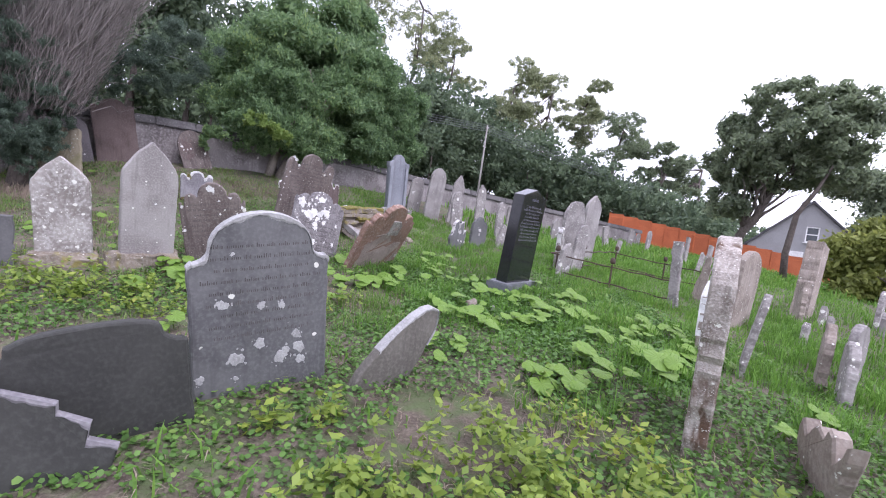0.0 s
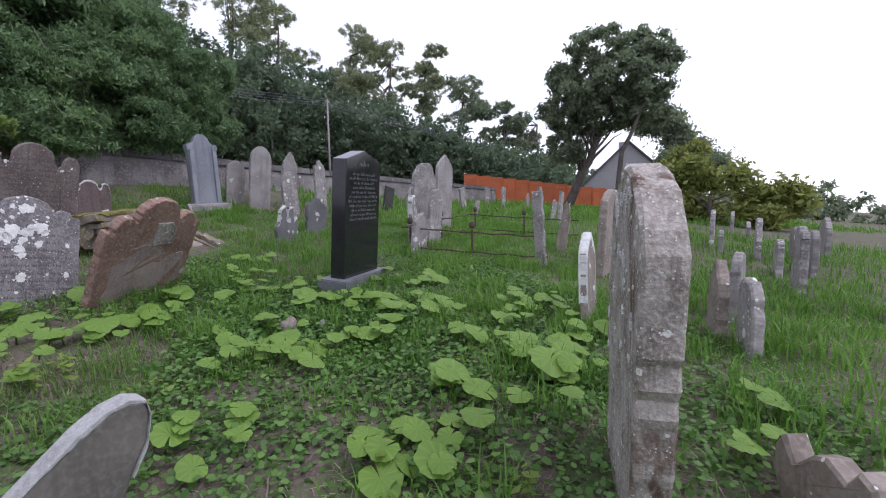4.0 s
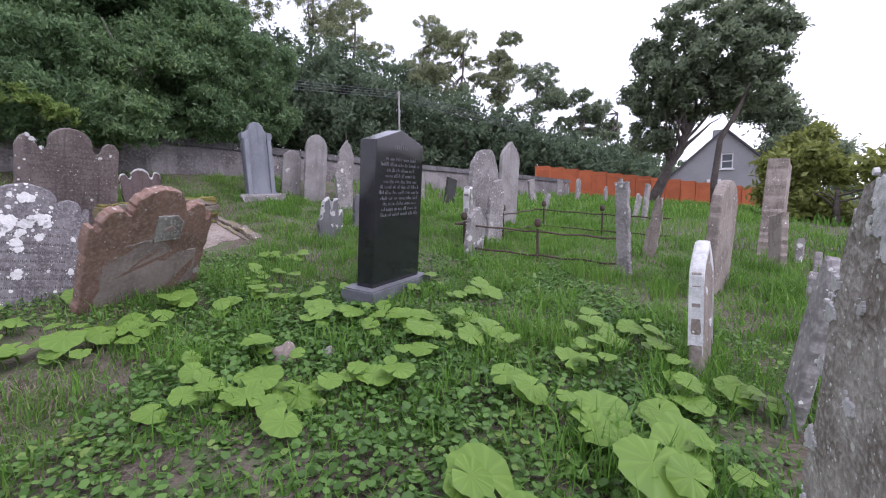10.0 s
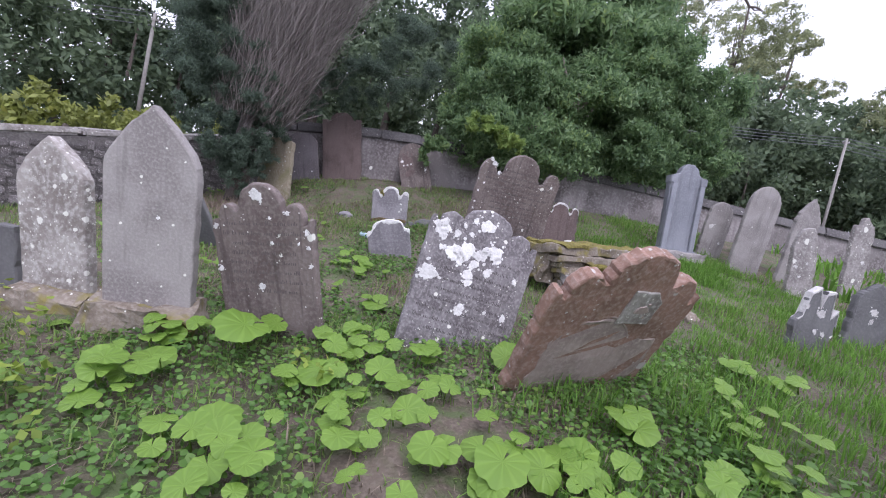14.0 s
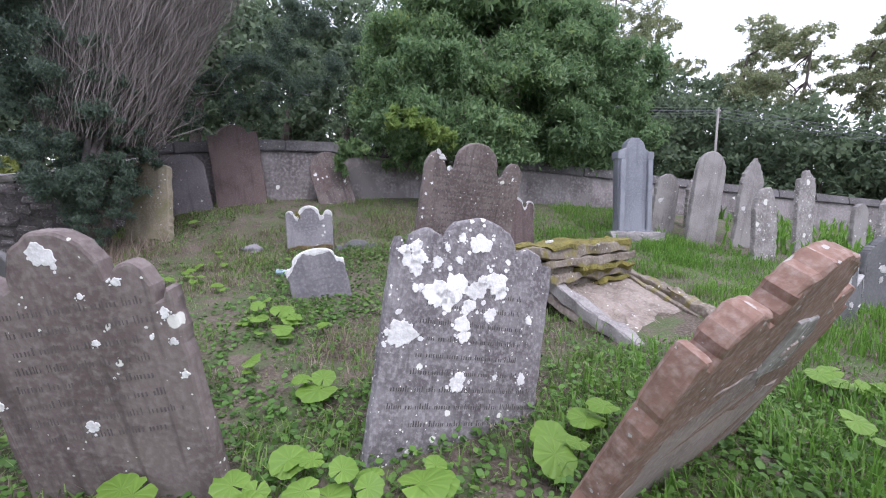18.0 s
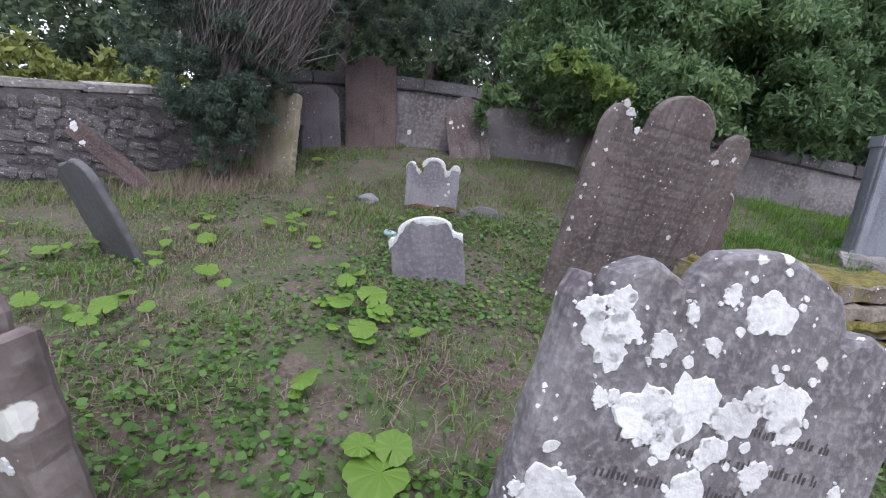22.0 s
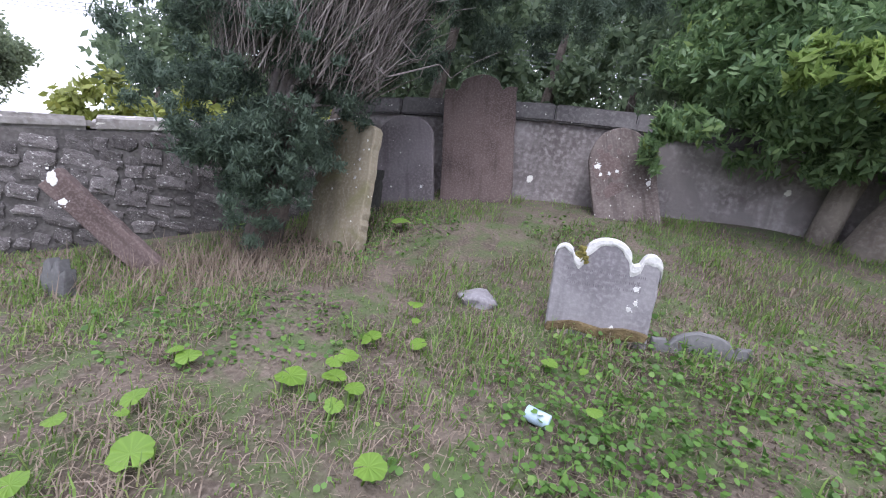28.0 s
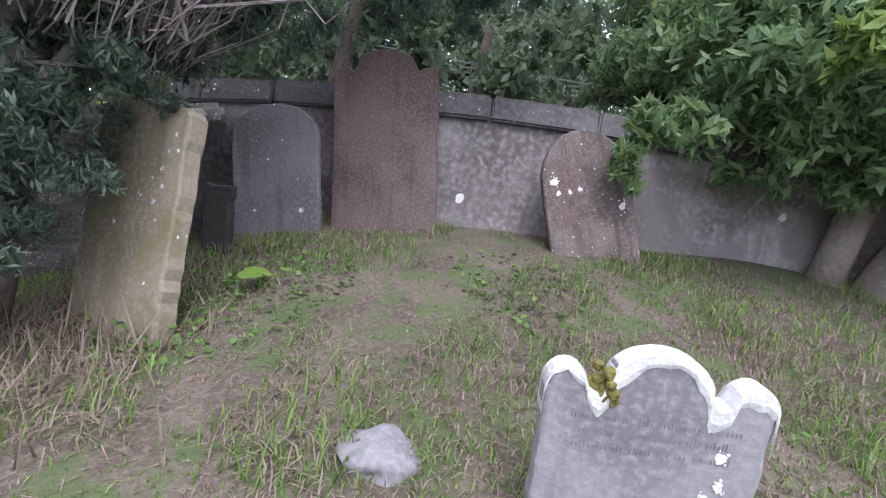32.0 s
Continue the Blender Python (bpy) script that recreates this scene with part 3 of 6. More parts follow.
def stone_pose(x, y, dz, yaw, pitch, roll):
    return Matrix.Translation((x, y, gz(x, y) + dz)) @ pose(0, 0, 0, 0, 0, yaw) @ pose(0, 0, 0, pitch) @ pose(0, 0, 0, 0, roll)


def crust(points, depth, seed=0, out=-1):
    """Thin ragged patches with small flecks broken off round them: points are (u, v, radius) on a face at that depth."""
    rnd = random.Random(seed)
    bm = bmesh.new()

    def fleck(u, v, r, n, wild):
        ph = [rnd.random() * 6.28 for _ in range(5)]
        squash, tilt = rnd.uniform(0.72, 1.0), rnd.uniform(0, 3.1)
        ring = []
        for i in range(n):
            a = 2 * math.pi * i / n
            q = r * (1 + 0.68 * wild * (0.17 * math.sin(2 * a + ph[0]) + 0.13 * math.sin(3 * a + ph[1]) + 0.11 * math.sin(5 * a + ph[2]) + 0.09 * math.sin(8 * a + ph[3]) + 0.06 * math.sin(13 * a + ph[4])) + 0.06 * rnd.uniform(-1, 1))
            x, y = q * math.cos(a), squash * q * math.sin(a)
            ring.append((u + x * math.cos(tilt) - y * math.sin(tilt), v + x * math.sin(tilt) + y * math.cos(tilt)))
        top = [bm.verts.new((u + 0.88 * (x - u), depth + out * 0.003, v + 0.88 * (y - v))) for x, y in ring]
        low = [bm.verts.new((x, depth - out * 0.004, y)) for x, y in ring]
        bm.faces.new(top)
        for i in range(n):
            bm.faces.new((top[i], low[i], low[(i + 1) % n], top[(i + 1) % n]))

    for u, v, r in points:
        fleck(u, v, r, 44, 1.0)
        for _ in range(rnd.randint(2, 5) if r > 0.009 else 0):
            a, q = rnd.uniform(0, 6.28), r * rnd.uniform(1.05, 1.5)
            fleck(u + q * math.cos(a), v + q * math.sin(a), r * rnd.uniform(0.08, 0.26), 9, 0.8)
    bmesh.ops.recalc_face_normals(bm, faces=bm.faces)
    return bm


def writing(w, top, bottom, rows, depth, size=0.028, seed=0, fill=0.9, ragged=0.25):
    """Lines of unreadable lettering: short upright strokes gathered into words."""
    rnd = random.Random(seed)
    bm = bmesh.new()
    for r in range(rows):
        v = top - (top - bottom) * r / max(1, rows - 1)
        half = w / 2 * fill * (1 - ragged * rnd.random())
        u = -half
        while u < half:
            for _ in range(rnd.randint(3, 8)):
                a = size * rnd.uniform(0.12, 0.26)
                hh = size * rnd.choice((0.6, 0.62, 0.65, 1.0))
                vs = [bm.verts.new((u + dx, depth, v + dz)) for dx, dz in ((0, 0), (a, 0.002), (a, hh), (0, hh))]
                bm.faces.new(vs)
                u += a + size * rnd.uniform(0.16, 0.34)
                if u > half:
                    break
            u += size * 0.5
    bmesh.ops.recalc_face_normals(bm, faces=bm.faces)
    return bm


STONE_COUNT = [0]


def headstone(label, x, y, dz, yaw, pitch, roll, outline, w, h, H, thick, material, lines=None, patches=None, group="old headstones",
              letters=None, cap=None, cap_drop=0.03, cap_material=None, crust_material=None, back_patches=None, chip=0.004, name="headstone", category="headstone"):
    """One headstone on the ground, with its lettering, lichen crusts and cap of lichen or paler stone."""
    STONE_COUNT[0] += 1
    seed = STONE_COUNT[0]
    top = new(name)
    top.matrix_world = stone_pose(x, y, dz, yaw, pitch, roll)
    tagged(top, label, category, group)
    part("slab", slab(outline(w, h, H), thick, seed=seed, chip=chip), material, top)
    if lines:
        rows, hi, lo, size = lines
        for k in range(rows):
            v = hi - (hi - lo) * k / max(1, rows - 1)
            tagged(part("line_of_lettering", writing(w, v, v, 1, -thick / 2 - 0.0014, size, seed * 40 + k, 0.86, 0.35), letters or CUT, top), "worn cut lettering", kind="stuff")
    if patches:
        for k, q in enumerate(patches):
            part("lichen_patch", crust([q], -thick / 2, seed * 60 + k), crust_material or WHITE_LICHEN, top, "round white lichen crust")
    if back_patches:
        for k, q in enumerate(back_patches):
            part("lichen_patch", crust([q], thick / 2, seed * 60 + k, 1), crust_material or WHITE_LICHEN, top, "pale grey-white lichen crust")
    if cap:
        o = []
        ring = outline(w, h, H)
        for (x0, y0), (x1, y1) in zip(ring, ring[1:]):
            k = max(1, int(math.hypot(x1 - x0, y1 - y0) / 0.014))
            o += [(x0 + (x1 - x0) * i / k, y0 + (y1 - y0) * i / k) for i in range(k)]
        o = [p for p in o if p[1] > h * cap]
        me = bmesh.new()
        rows_ = []
        for (u, v) in o:
            ragged = noise.noise(Vector((u * 9, v * 9, seed * 3.7))) + 0.6 * noise.noise(Vector((u * 31, v * 31, seed * 1.9)))
            drop = cap_drop * max(0.12, 0.8 + 0.85 * ragged)
            rows_.append([me.verts.new((u * 1.006, -thick / 2 - 0.001, v - drop)), me.verts.new((u * 1.006, -thick / 2 - 0.005, v - 0.6 * drop)), me.verts.new((u * 1.006, -thick / 2 - 0.004, v + 0.001)),
                          me.verts.new((u * 1.006, -thick / 2 + 0.01, v + 0.005)), me.verts.new((u * 1.006, thick / 2 - 0.01, v + 0.005)), me.verts.new((u * 1.006, thick / 2 + 0.004, v - 0.006))])
        for a, b in zip(rows_, rows_[1:]):
            for k in range(5):
                me.faces.new((a[k], a[k + 1], b[k + 1], b[k]))
        bmesh.ops.recalc_face_normals(me, faces=me.faces)
        part("lichen_cap", me, cap_material or crust_material or WHITE_LICHEN, top, "pale rim along the top edge, mostly white lichen")
    return top


# ---- foliage in bulk ----
RNG = np.random.default_rng(7)


def leaf_cards(centres, size, stretch=1.6, droop=0.0, jitter=0.35, flat=0.0):
    """Four-cornered leaves, each bent along its middle, one for each centre. Returns corners, four a leaf."""
    n = len(centres)
    a = RNG.normal(size=(n, 3))
    a[:, 2] -= droop
    a /= np.linalg.norm(a, axis=1)[:, None] + 1e-9
    b = RNG.normal(size=(n, 3))
    if flat:
        a[:, 2] *= 1 - flat
        a /= np.linalg.norm(a, axis=1)[:, None]
        b = np.cross(a, np.array([0, 0, 1.0]) + 0.35 * RNG.normal(size=(n, 3)))
    else:
        b = np.cross(a, b)
    b /= np.linalg.norm(b, axis=1)[:, None] + 1e-9
    s = size * (1 + jitter * RNG.uniform(-1, 1, n))[:, None]
    tip, root = centres + a * s * stretch / 2, centres - a * s * stretch / 2
    mid = centres + 0.1 * s * np.cross(a, b)
    v = np.stack([root, mid + b * s * 0.36, tip, mid - b * s * 0.36], 1)
    return v.reshape(-1, 3)


def blob_points(blobs, count, shell=0.75):
    """Points in many lobes (x, y, z, rx, ry, rz), denser near their skins and clumped."""
    blobs = np.asarray(blobs, float)
    vol = (blobs[:, 3] * blobs[:, 4] * blobs[:, 5]) ** (2 / 3)
    pick = RNG.choice(len(blobs), count, p=vol / vol.sum())
    d = RNG.normal(size=(count, 3))
    d /= np.linalg.norm(d, axis=1)[:, None]
    r = np.abs(RNG.normal(shell + 0.1, 0.33, count))
    return blobs[pick, :3] + d * blobs[pick, 3:] * r[:, None]


def sub_blobs(blob, n, k, seed, flat=0.8):
    """n smaller lobes spread over the skin of one lobe, for an uneven outline."""
    r = np.random.default_rng(seed)
    d = r.normal(size=(n, 3))
    d /= np.linalg.norm(d, axis=1)[:, None]
    q = r.uniform(0.55, 1.0, n)[:, None]
    c = np.asarray(blob[:3]) + d * np.asarray(blob[3:]) * q
    s = np.asarray(blob[3:]).mean() * k * r.uniform(0.6, 1.3, n)[:, None]
    return np.concatenate([c, s, s, s * flat], 1)


def limb_path(p0, p1, sag, n=7, wig=0.05, seed=0):
    r = random.Random(seed)
    p0, p1 = Vector(p0), Vector(p1)
    out = []
    for i in range(n):
        t = i / (n - 1)
        p = p0.lerp(p1, t)
        p.z += sag * math.sin(math.pi * t)
        p += Vector([wig * r.uniform(-1, 1) * (p1 - p0).length * math.sin(math.pi * t) for _ in range(3)])
        out.append(p)
    return out


def tree(name, label, base, trunk_top, trunk_r, lobes, leaf, count, leaf_material, bark, limbs=7, seed=1, splay=0.42, category="tree", droop=0.0, stretch=1.7, group="", clumps=9, flat=0.8):
    """A tree: a tapered trunk, limbs towards its lobes, and a crown of separate leaves."""
    top = new(name)
    top.location = base
    tagged(top, label, category, group)
    b = Vector(base)
    t_top = Vector(trunk_top)
    path = [p - b for p in limb_path(base, trunk_top, 0.0, 7, 0.03, seed)]
    bm = tube(path, [trunk_r * (1.25 - 0.85 * i / 6) for i in range(7)], 9)
    part("trunk", bm, bark, top, smooth=True)
    every = np.concatenate([sub_blobs(l, clumps, splay, seed * 31 + i, flat) for i, l in enumerate(lobes)])
    for i in range(limbs):
        l = lobes[i % len(lobes)]
        e = every[(i * 5) % len(every)]
        start = Vector(path[min(6, 3 + i % 4)])
        mid = Vector(l[:3]) - b
        part("limb", tube(limb_path(start, start.lerp(mid, 0.6) if i % 2 else start.lerp(Vector(e[:3]) - b, 0.6), 0.1, 6, 0.06, seed + i), [trunk_r * f for f in (0.45, 0.36, 0.28, 0.2, 0.13, 0.06)], 5), bark, top, smooth=True)
    pts = blob_points(every, count, 0.55) + leaf * 0.7 * RNG.normal(size=(count, 3))
    part_mesh("crown", fast_mesh("crown", leaf_cards(pts, leaf, stretch, droop) - np.asarray(base), 4, leaf_material), top)
    return top


# ---- ground ----
def make_ground():
    u = np.linspace(-1, 1, 301)
    gx = -1.5 + 9.0 * u + 900 * np.sign(u) * np.maximum(0, np.abs(u) - 0.55) ** 3.2
    gy = 6.0 + 9.5 * u + 900 * np.sign(u) * np.maximum(0, np.abs(u) - 0.55) ** 3.2
    xx, yy = np.meshgrid(gx, gy)
    zz = ground_z(xx, yy)
    near = np.exp(-(((xx + 1) / 10) ** 2 + ((yy - 6) / 10) ** 2))
    lump = np.zeros_like(zz)
    for k in range(14):
        a, f, ph = RNG.uniform(0, 2 * np.pi), RNG.uniform(1.2, 5.5), RNG.uniform(0, 6)
        lump += np.sin((xx * np.cos(a) + yy * np.sin(a)) * f + ph) * 0.012 / (1 + 0.25 * f)
    zz = zz + lump * near
    n = len(u)
    verts = np.stack([xx, yy, zz], -1).reshape(-1, 3)
    i = (np.arange(n - 1)[:, None] * n + np.arange(n - 1)).ravel()
    faces = np.stack([i, i + 1, i + n + 1, i + n], 1)
    ob = new("ground", mesh_of("ground", verts, faces.tolist(), SOIL, True))
    return tagged(ob, "sloping churchyard ground of thin turf and bare soil", "ground", kind="structure")


make_ground()

# ---- back wall: lime render under a coping, running along the top of the yard ----
WALL_O, WALL_D, WALL_YAW = Vector((-7.2, 9.75, 0)), Vector((0.787, 0.617, 0)), math.degrees(math.atan2(0.617, 0.787))


def on_wall(s, d=0.0, z=0.0):
    """A place s metres along the back wall and d metres in front of it."""
    return WALL_O + WALL_D * s + Vector((0.617, -0.787, 0)) * d + Vector((0, 0, z))


def wall_top(s):
    """The height of the render along the back wall: it dips towards the corner."""
    return 2.82 + 0.06 * math.exp(-((s - 5) / 4) ** 2) - 0.34 * (max(0, 1.5 - s) / 3.2) ** 1.6


def back_wall():
    top = new("wall_back")
    top.matrix_world = Matrix.Translation(WALL_O) @ pose(0, 0, 0, 0, 0, WALL_YAW)
    tagged(top, "stained lime-rendered churchyard wall under a dark coping", "wall", kind="structure")
    bm = bmesh.new()
    xs = np.linspace(-1.75, 24, 150)
    rows = []
    for x in xs:
        p = on_wall(x)
        zb = gz(p.x, p.y) - 0.4
        zt = wall_top(x)
        col = []
        for k in range(9):
            z = zb + (zt - zb) * k / 8
            col.append(bm.verts.new((x, 0.012 * noise.noise(Vector((x * 1.5, z * 2, 0))), z)))
        col += [bm.verts.new((x, 0.4, zt)), bm.verts.new((x, 0.4, zb))]
        rows.append(col)
    for a, b in zip(rows, rows[1:]):
        for k in range(10):
            bm.faces.new((a[k], b[k], b[k + 1], a[k + 1]))
    bmesh.ops.recalc_face_normals(bm, faces=bm.faces)
    part("rendered_face", bm, RENDER_WALL, top, smooth=True)
    rnd = random.Random(4)
    x = -1.85
    while x < 24:
        l = rnd.uniform(0.75, 1.15)
        m = x + l / 2
        zt = wall_top(m)
        sl = (wall_top(m + 0.4) - wall_top(m - 0.4)) / 0.8
        cb = box(l - 0.008, 0.52, 0.19, (m, 0.2, zt + 0.05), (0, -math.degrees(math.atan(sl)), 0), 0.018, 0.012, m)
        for v in cb.verts:
            if v.co.z > zt + 0.1:
                v.co.y = 0.2 + (v.co.y - 0.2) * 0.88
        part("coping_stone", cb, COPING, top)
        x += l


back_wall()


def rubble_wall():
    """The lower side wall of rough stones: a mortar core with stones set in its face, and flat capstones."""
    top = new("wall_side")
    top.location = (-8.05, 8.7, 0)
    tagged(top, "low rubble stone wall with lichened capstones", "wall", kind="structure")
    n = 60
    bm = bmesh.new()
    rows = []
    for i in range(n):
        y = -i * 0.2
        zb, zt = gz(-8.05, 8.7 + y) - 0.3, gz(-8.05, 8.7 + y) + 0.9 - 0.02 * y
        rows.append([bm.verts.new((0.026, y, zb)), bm.verts.new((0.026, y, zt)), bm.verts.new((-0.5, y, zt)), bm.verts.new((-0.5, y, zb))])
    for a, b in zip(rows, rows[1:]):
        for k in range(3):
            bm.faces.new((a[k], a[k + 1], b[k + 1], b[k]))
    bm.faces.new(rows[0])
    bm.faces.new(rows[-1][::-1])
    bmesh.ops.recalc_face_normals(bm, faces=bm.faces)
    part("mortar_core", bm, MORTAR, top)
    rnd = random.Random(9)
    shapes = []
    for k in range(14):
        q = box(1, 1, 1, bevel=0.0)
        bmesh.ops.subdivide_edges(q, edges=q.edges, cuts=2, use_grid_fill=True)
        for v in q.verts:
            v.co = v.co * (0.5 / (sum(abs(c) ** 5 for c in v.co) ** 0.2)) * (1 + 0.30 * noise.noise(v.co * 2.6 + Vector((k, 2 * k, 0))))
        me = bpy.data.meshes.new("stone")
        q.to_mesh(me)
        q.free()
        me.materials.append(RUBBLE)
        shapes.append(me)
    y, made = 0.0, 0
    for course in range(7):
        y = -rnd.uniform(0, 0.2)
        while y > -7.2:
            l, hh = rnd.uniform(0.08, 0.24), rnd.uniform(0.08, 0.145)
            g = gz(-8.05, 8.7 + y)
            z = g + 0.02 + course * 0.125 + rnd.uniform(-0.02, 0.02)
            ob = new("stone", rnd.choice(shapes))
            ob.parent = top
            ob.matrix_local = pose(0.0, y - l / 2, z + hh / 2, rnd.uniform(-7, 7), rnd.uniform(-4, 4), rnd.uniform(-3, 3)) @ Matrix.Diagonal((rnd.uniform(0.07, 0.11), l * 1.02, hh * 1.0, 1))
            y -= l + rnd.uniform(0.0, 0.03)
            made += 1
    y = 0.1
    while y > -9:
        l = rnd.uniform(0.45, 0.9)
        g = gz(-8.05, 8.7 + y - l / 2) + 0.93 - 0.02 * (y - l / 2)
        cb = box(0.58, l + 0.004, 0.12, (-0.25, y - l / 2, g + 0.02), (math.degrees(math.atan((gz(-8.05, 8.7 + y) - gz(-8.05, 8.7 + y - l)) / l)), rnd.uniform(-2, 2), 0), 0.035, 0.035, y)
        part("capstone", cb, CAPSTONE, top)
        y -= l


rubble_wall()


# ---- headstones near the walk ----
headstone("big grey slate headstone with swept shoulders and white lichen spots", -0.98, 2.69, -0.06, 36, 7, -9, o_ogee, 0.80, 0.90, 1.20, 0.07, SLATE,
          lines=(9, 1.0, 0.45, 0.026), patches=[(-0.23, 0.664, 0.036), (-0.016, 0.633, 0.027), (0.104, 0.619, 0.024), (-0.163, 0.308, 0.046), (-0.028, 0.384, 0.035), (0.114, 0.293, 0.044), (0.196, 0.408, 0.032), (0.213, 0.316, 0.044), (0.223, 0.227, 0.034), (-0.36, 0.215, 0.027), (-0.168, 0.182, 0.018), (-0.169, 0.967, 0.012), (0.085, 0.255, 0.032)], cap=0.97, crust_material=FAINT_LICHEN)
headstone("dark green-grey slate headstone with a curved top", -1.50, 2.02, -0.06, 38, 2, -10, o_ogee, 0.80, 0.50, 0.66, 0.06, DARK_SLATE)
# The cap here is a paler lilac top edge on the slab, not lichen.
headstone("dark slate slab with a stepped lilac-grey top edge, leaning", -1.60, 1.66, -0.06, 30, -6, 10, o_stepped, 0.60, 0.42, 0.47, 0.05, DARK_SLATE, cap=0.5, cap_drop=0.022, cap_material=PURPLE_SLATE)
headstone("small olive-grey slab sunk and leaning over sideways", -0.24, 2.92, -0.01, 38, 4, -2, o_sunk, 0.68, 0.42, 0.55, 0.085, OLIVE_SLATE, cap=0.6, cap_drop=0.02, crust_material=FAINT_LICHEN)
crag = headstone("tall rough headstone crusted with white lichen and rust-brown streaks", 1.685, 2.39, -0.02, 56, 0.5, 2, o_crag, 0.84, 1.05, 1.33, 0.13, OLD_STONE, chip=0.012, crust_material=GREY_CRUST,
          back_patches=[(0.368, 1.25, 0.033), (0.355, 1.205, 0.036), (0.343, 1.168, 0.024), (0.103, 1.21, 0.018), (0.09, 1.235, 0.015), (0.068, 1.256, 0.015), (0.045, 1.266, 0.014), (0.02, 1.256, 0.012), (0.003, 1.238, 0.014), (0.201, 1.328, 0.017), (0.236, 1.262, 0.013), (0.227, 1.236, 0.012),
                        (0.151, 1.257, 0.018), (0.074, 1.302, 0.013), (0.30, 1.048, 0.019), (0.275, 1.062, 0.016), (0.25, 1.035, 0.014), (0.172, 1.03, 0.027), (0.142, 1.008, 0.022), (0.154, 0.936, 0.025), (0.17, 0.836, 0.019), (-0.021, 0.817, 0.018), (-0.03, 0.848, 0.012), (-0.089, 1.086, 0.011), (0.202, 0.694, 0.018),
                        (-0.009, 1.172, 0.009), (0.08, 0.984, 0.011), (0.535, 1.03, 0.026), (0.52, 1.09, 0.018), (0.595, 0.75, 0.028), (0.56, 0.92, 0.022), (0.605, 0.60, 0.024), (0.41, 1.06, 0.014), (0.43, 0.88, 0.02), (0.37, 0.72, 0.016), (0.02, 0.93, 0.007), (-0.06, 0.95, 0.008), (-0.12, 1.14, 0.007), (0.0, 0.7, 0.012)])
for v in crag.children[0].data.vertices:  # the head is worn down towards its front
    if v.co.y < 0.03 and v.co.z > 0.85:
        v.co.z -= 0.10 * min(1.0, (v.co.z - 0.85) / 0.3)
headstone("grey limestone headstone with a pointed arch top on a mossy base", -3.16, 4.83, 0.18, 45, 5, -4, o_gothic, 0.52, 0.84, 1.21, 0.11, LIMESTONE, patches=[(0.05, 0.55, 0.012)])
headstone("white lichened headstone with a pointed arch top on a stone base", -3.82, 4.56, 0.13, 30, 5, -6, o_gothic, 0.47, 0.72, 1.01, 0.10, PALE_STONE)
headstone("brown slate headstone with three lobes and faded lettering", -2.62, 5.39, 0.04, 25, 11, -11, o_triple, 0.71, 0.70, 0.97, 0.07, BROWN_SLATE,
          lines=(8, 0.70, 0.25, 0.028), patches=[(-0.013, 0.895, 0.045), (-0.038, 0.293, 0.026), (-0.324, 0.407, 0.02), (-0.325, 0.69, 0.017), (0.067, 0.749, 0.012), (0.067, 0.587, 0.013), (0.253, 0.585, 0.010), (0.193, 0.78, 0.018), (0.315, 0.66, 0.02), (0.32, 0.56, 0.014), (0.325, 0.44, 0.014)], letters=BROWN_CUT)
headstone("leaning slate headstone covered in large white lichen patches", -1.715, 6.20, -0.06, 52, -5, 8, o_triple, 0.86, 0.86, 1.06, 0.07, LICHEN_STONE,
          lines=(9, 0.70, 0.12, 0.026), patches=[(-0.349, 0.501, 0.07), (-0.015, 0.939, 0.06), (0.097, 0.771, 0.062), (-0.21, 0.689, 0.066), (-0.116, 0.725, 0.07), (-0.006, 0.725, 0.06), (-0.038, 0.647, 0.043), (-0.151, 0.664, 0.05), (-0.319, 0.829, 0.042), (-0.324, 0.785, 0.042), (-0.058, 0.565, 0.047), (-0.042, 0.512, 0.032), (-0.044, 0.31, 0.046), (0.308, 0.335, 0.03), (-0.388, 0.85, 0.03), (-0.37, 0.815, 0.035), (-0.225, 0.823, 0.03), (0.018, 0.77, 0.03), (-0.116, 0.95, 0.022), (-0.186, 0.894, 0.02), (0.084, 0.621, 0.036), (0.131, 0.728, 0.036), (-0.41, 0.502, 0.018), (0.313, 0.619, 0.022), (0.153, 0.339, 0.016), (-0.312, 0.698, 0.02), (-0.118, 0.849, 0.02), (-0.335, 0.87, 0.036)])
red = headstone("red sandstone headstone leaning far forward with a carved panel", -0.89, 6.32, 0.03, 60, 29, -6, o_triple, 1.02, 0.72, 1.04, 0.09, RED_STONE, chip=0.01)
headstone("small white-rimmed headstone with an arched top", -3.54, 7.53, -0.01, 38, 3, -16, o_ogee, 0.50, 0.33, 0.47, 0.07, PURPLE_SLATE, lines=(4, 0.30, 0.14, 0.02), cap=0.95, cap_drop=0.055, letters=LILAC_CUT)
mossy = headstone("small lilac-grey headstone with lobes rimmed in white lichen", -4.77, 8.76, 0.01, 38, 7, -6, o_horned, 0.56, 0.38, 0.55, 0.07, PURPLE_SLATE, lines=(3, 0.36, 0.28, 0.022),
          patches=[(0.17, 0.30, 0.018), (0.18, 0.22, 0.015), (0.15, 0.18, 0.016), (0.08, 0.06, 0.012)], cap=0.9, cap_drop=0.06, letters=LILAC_CUT)
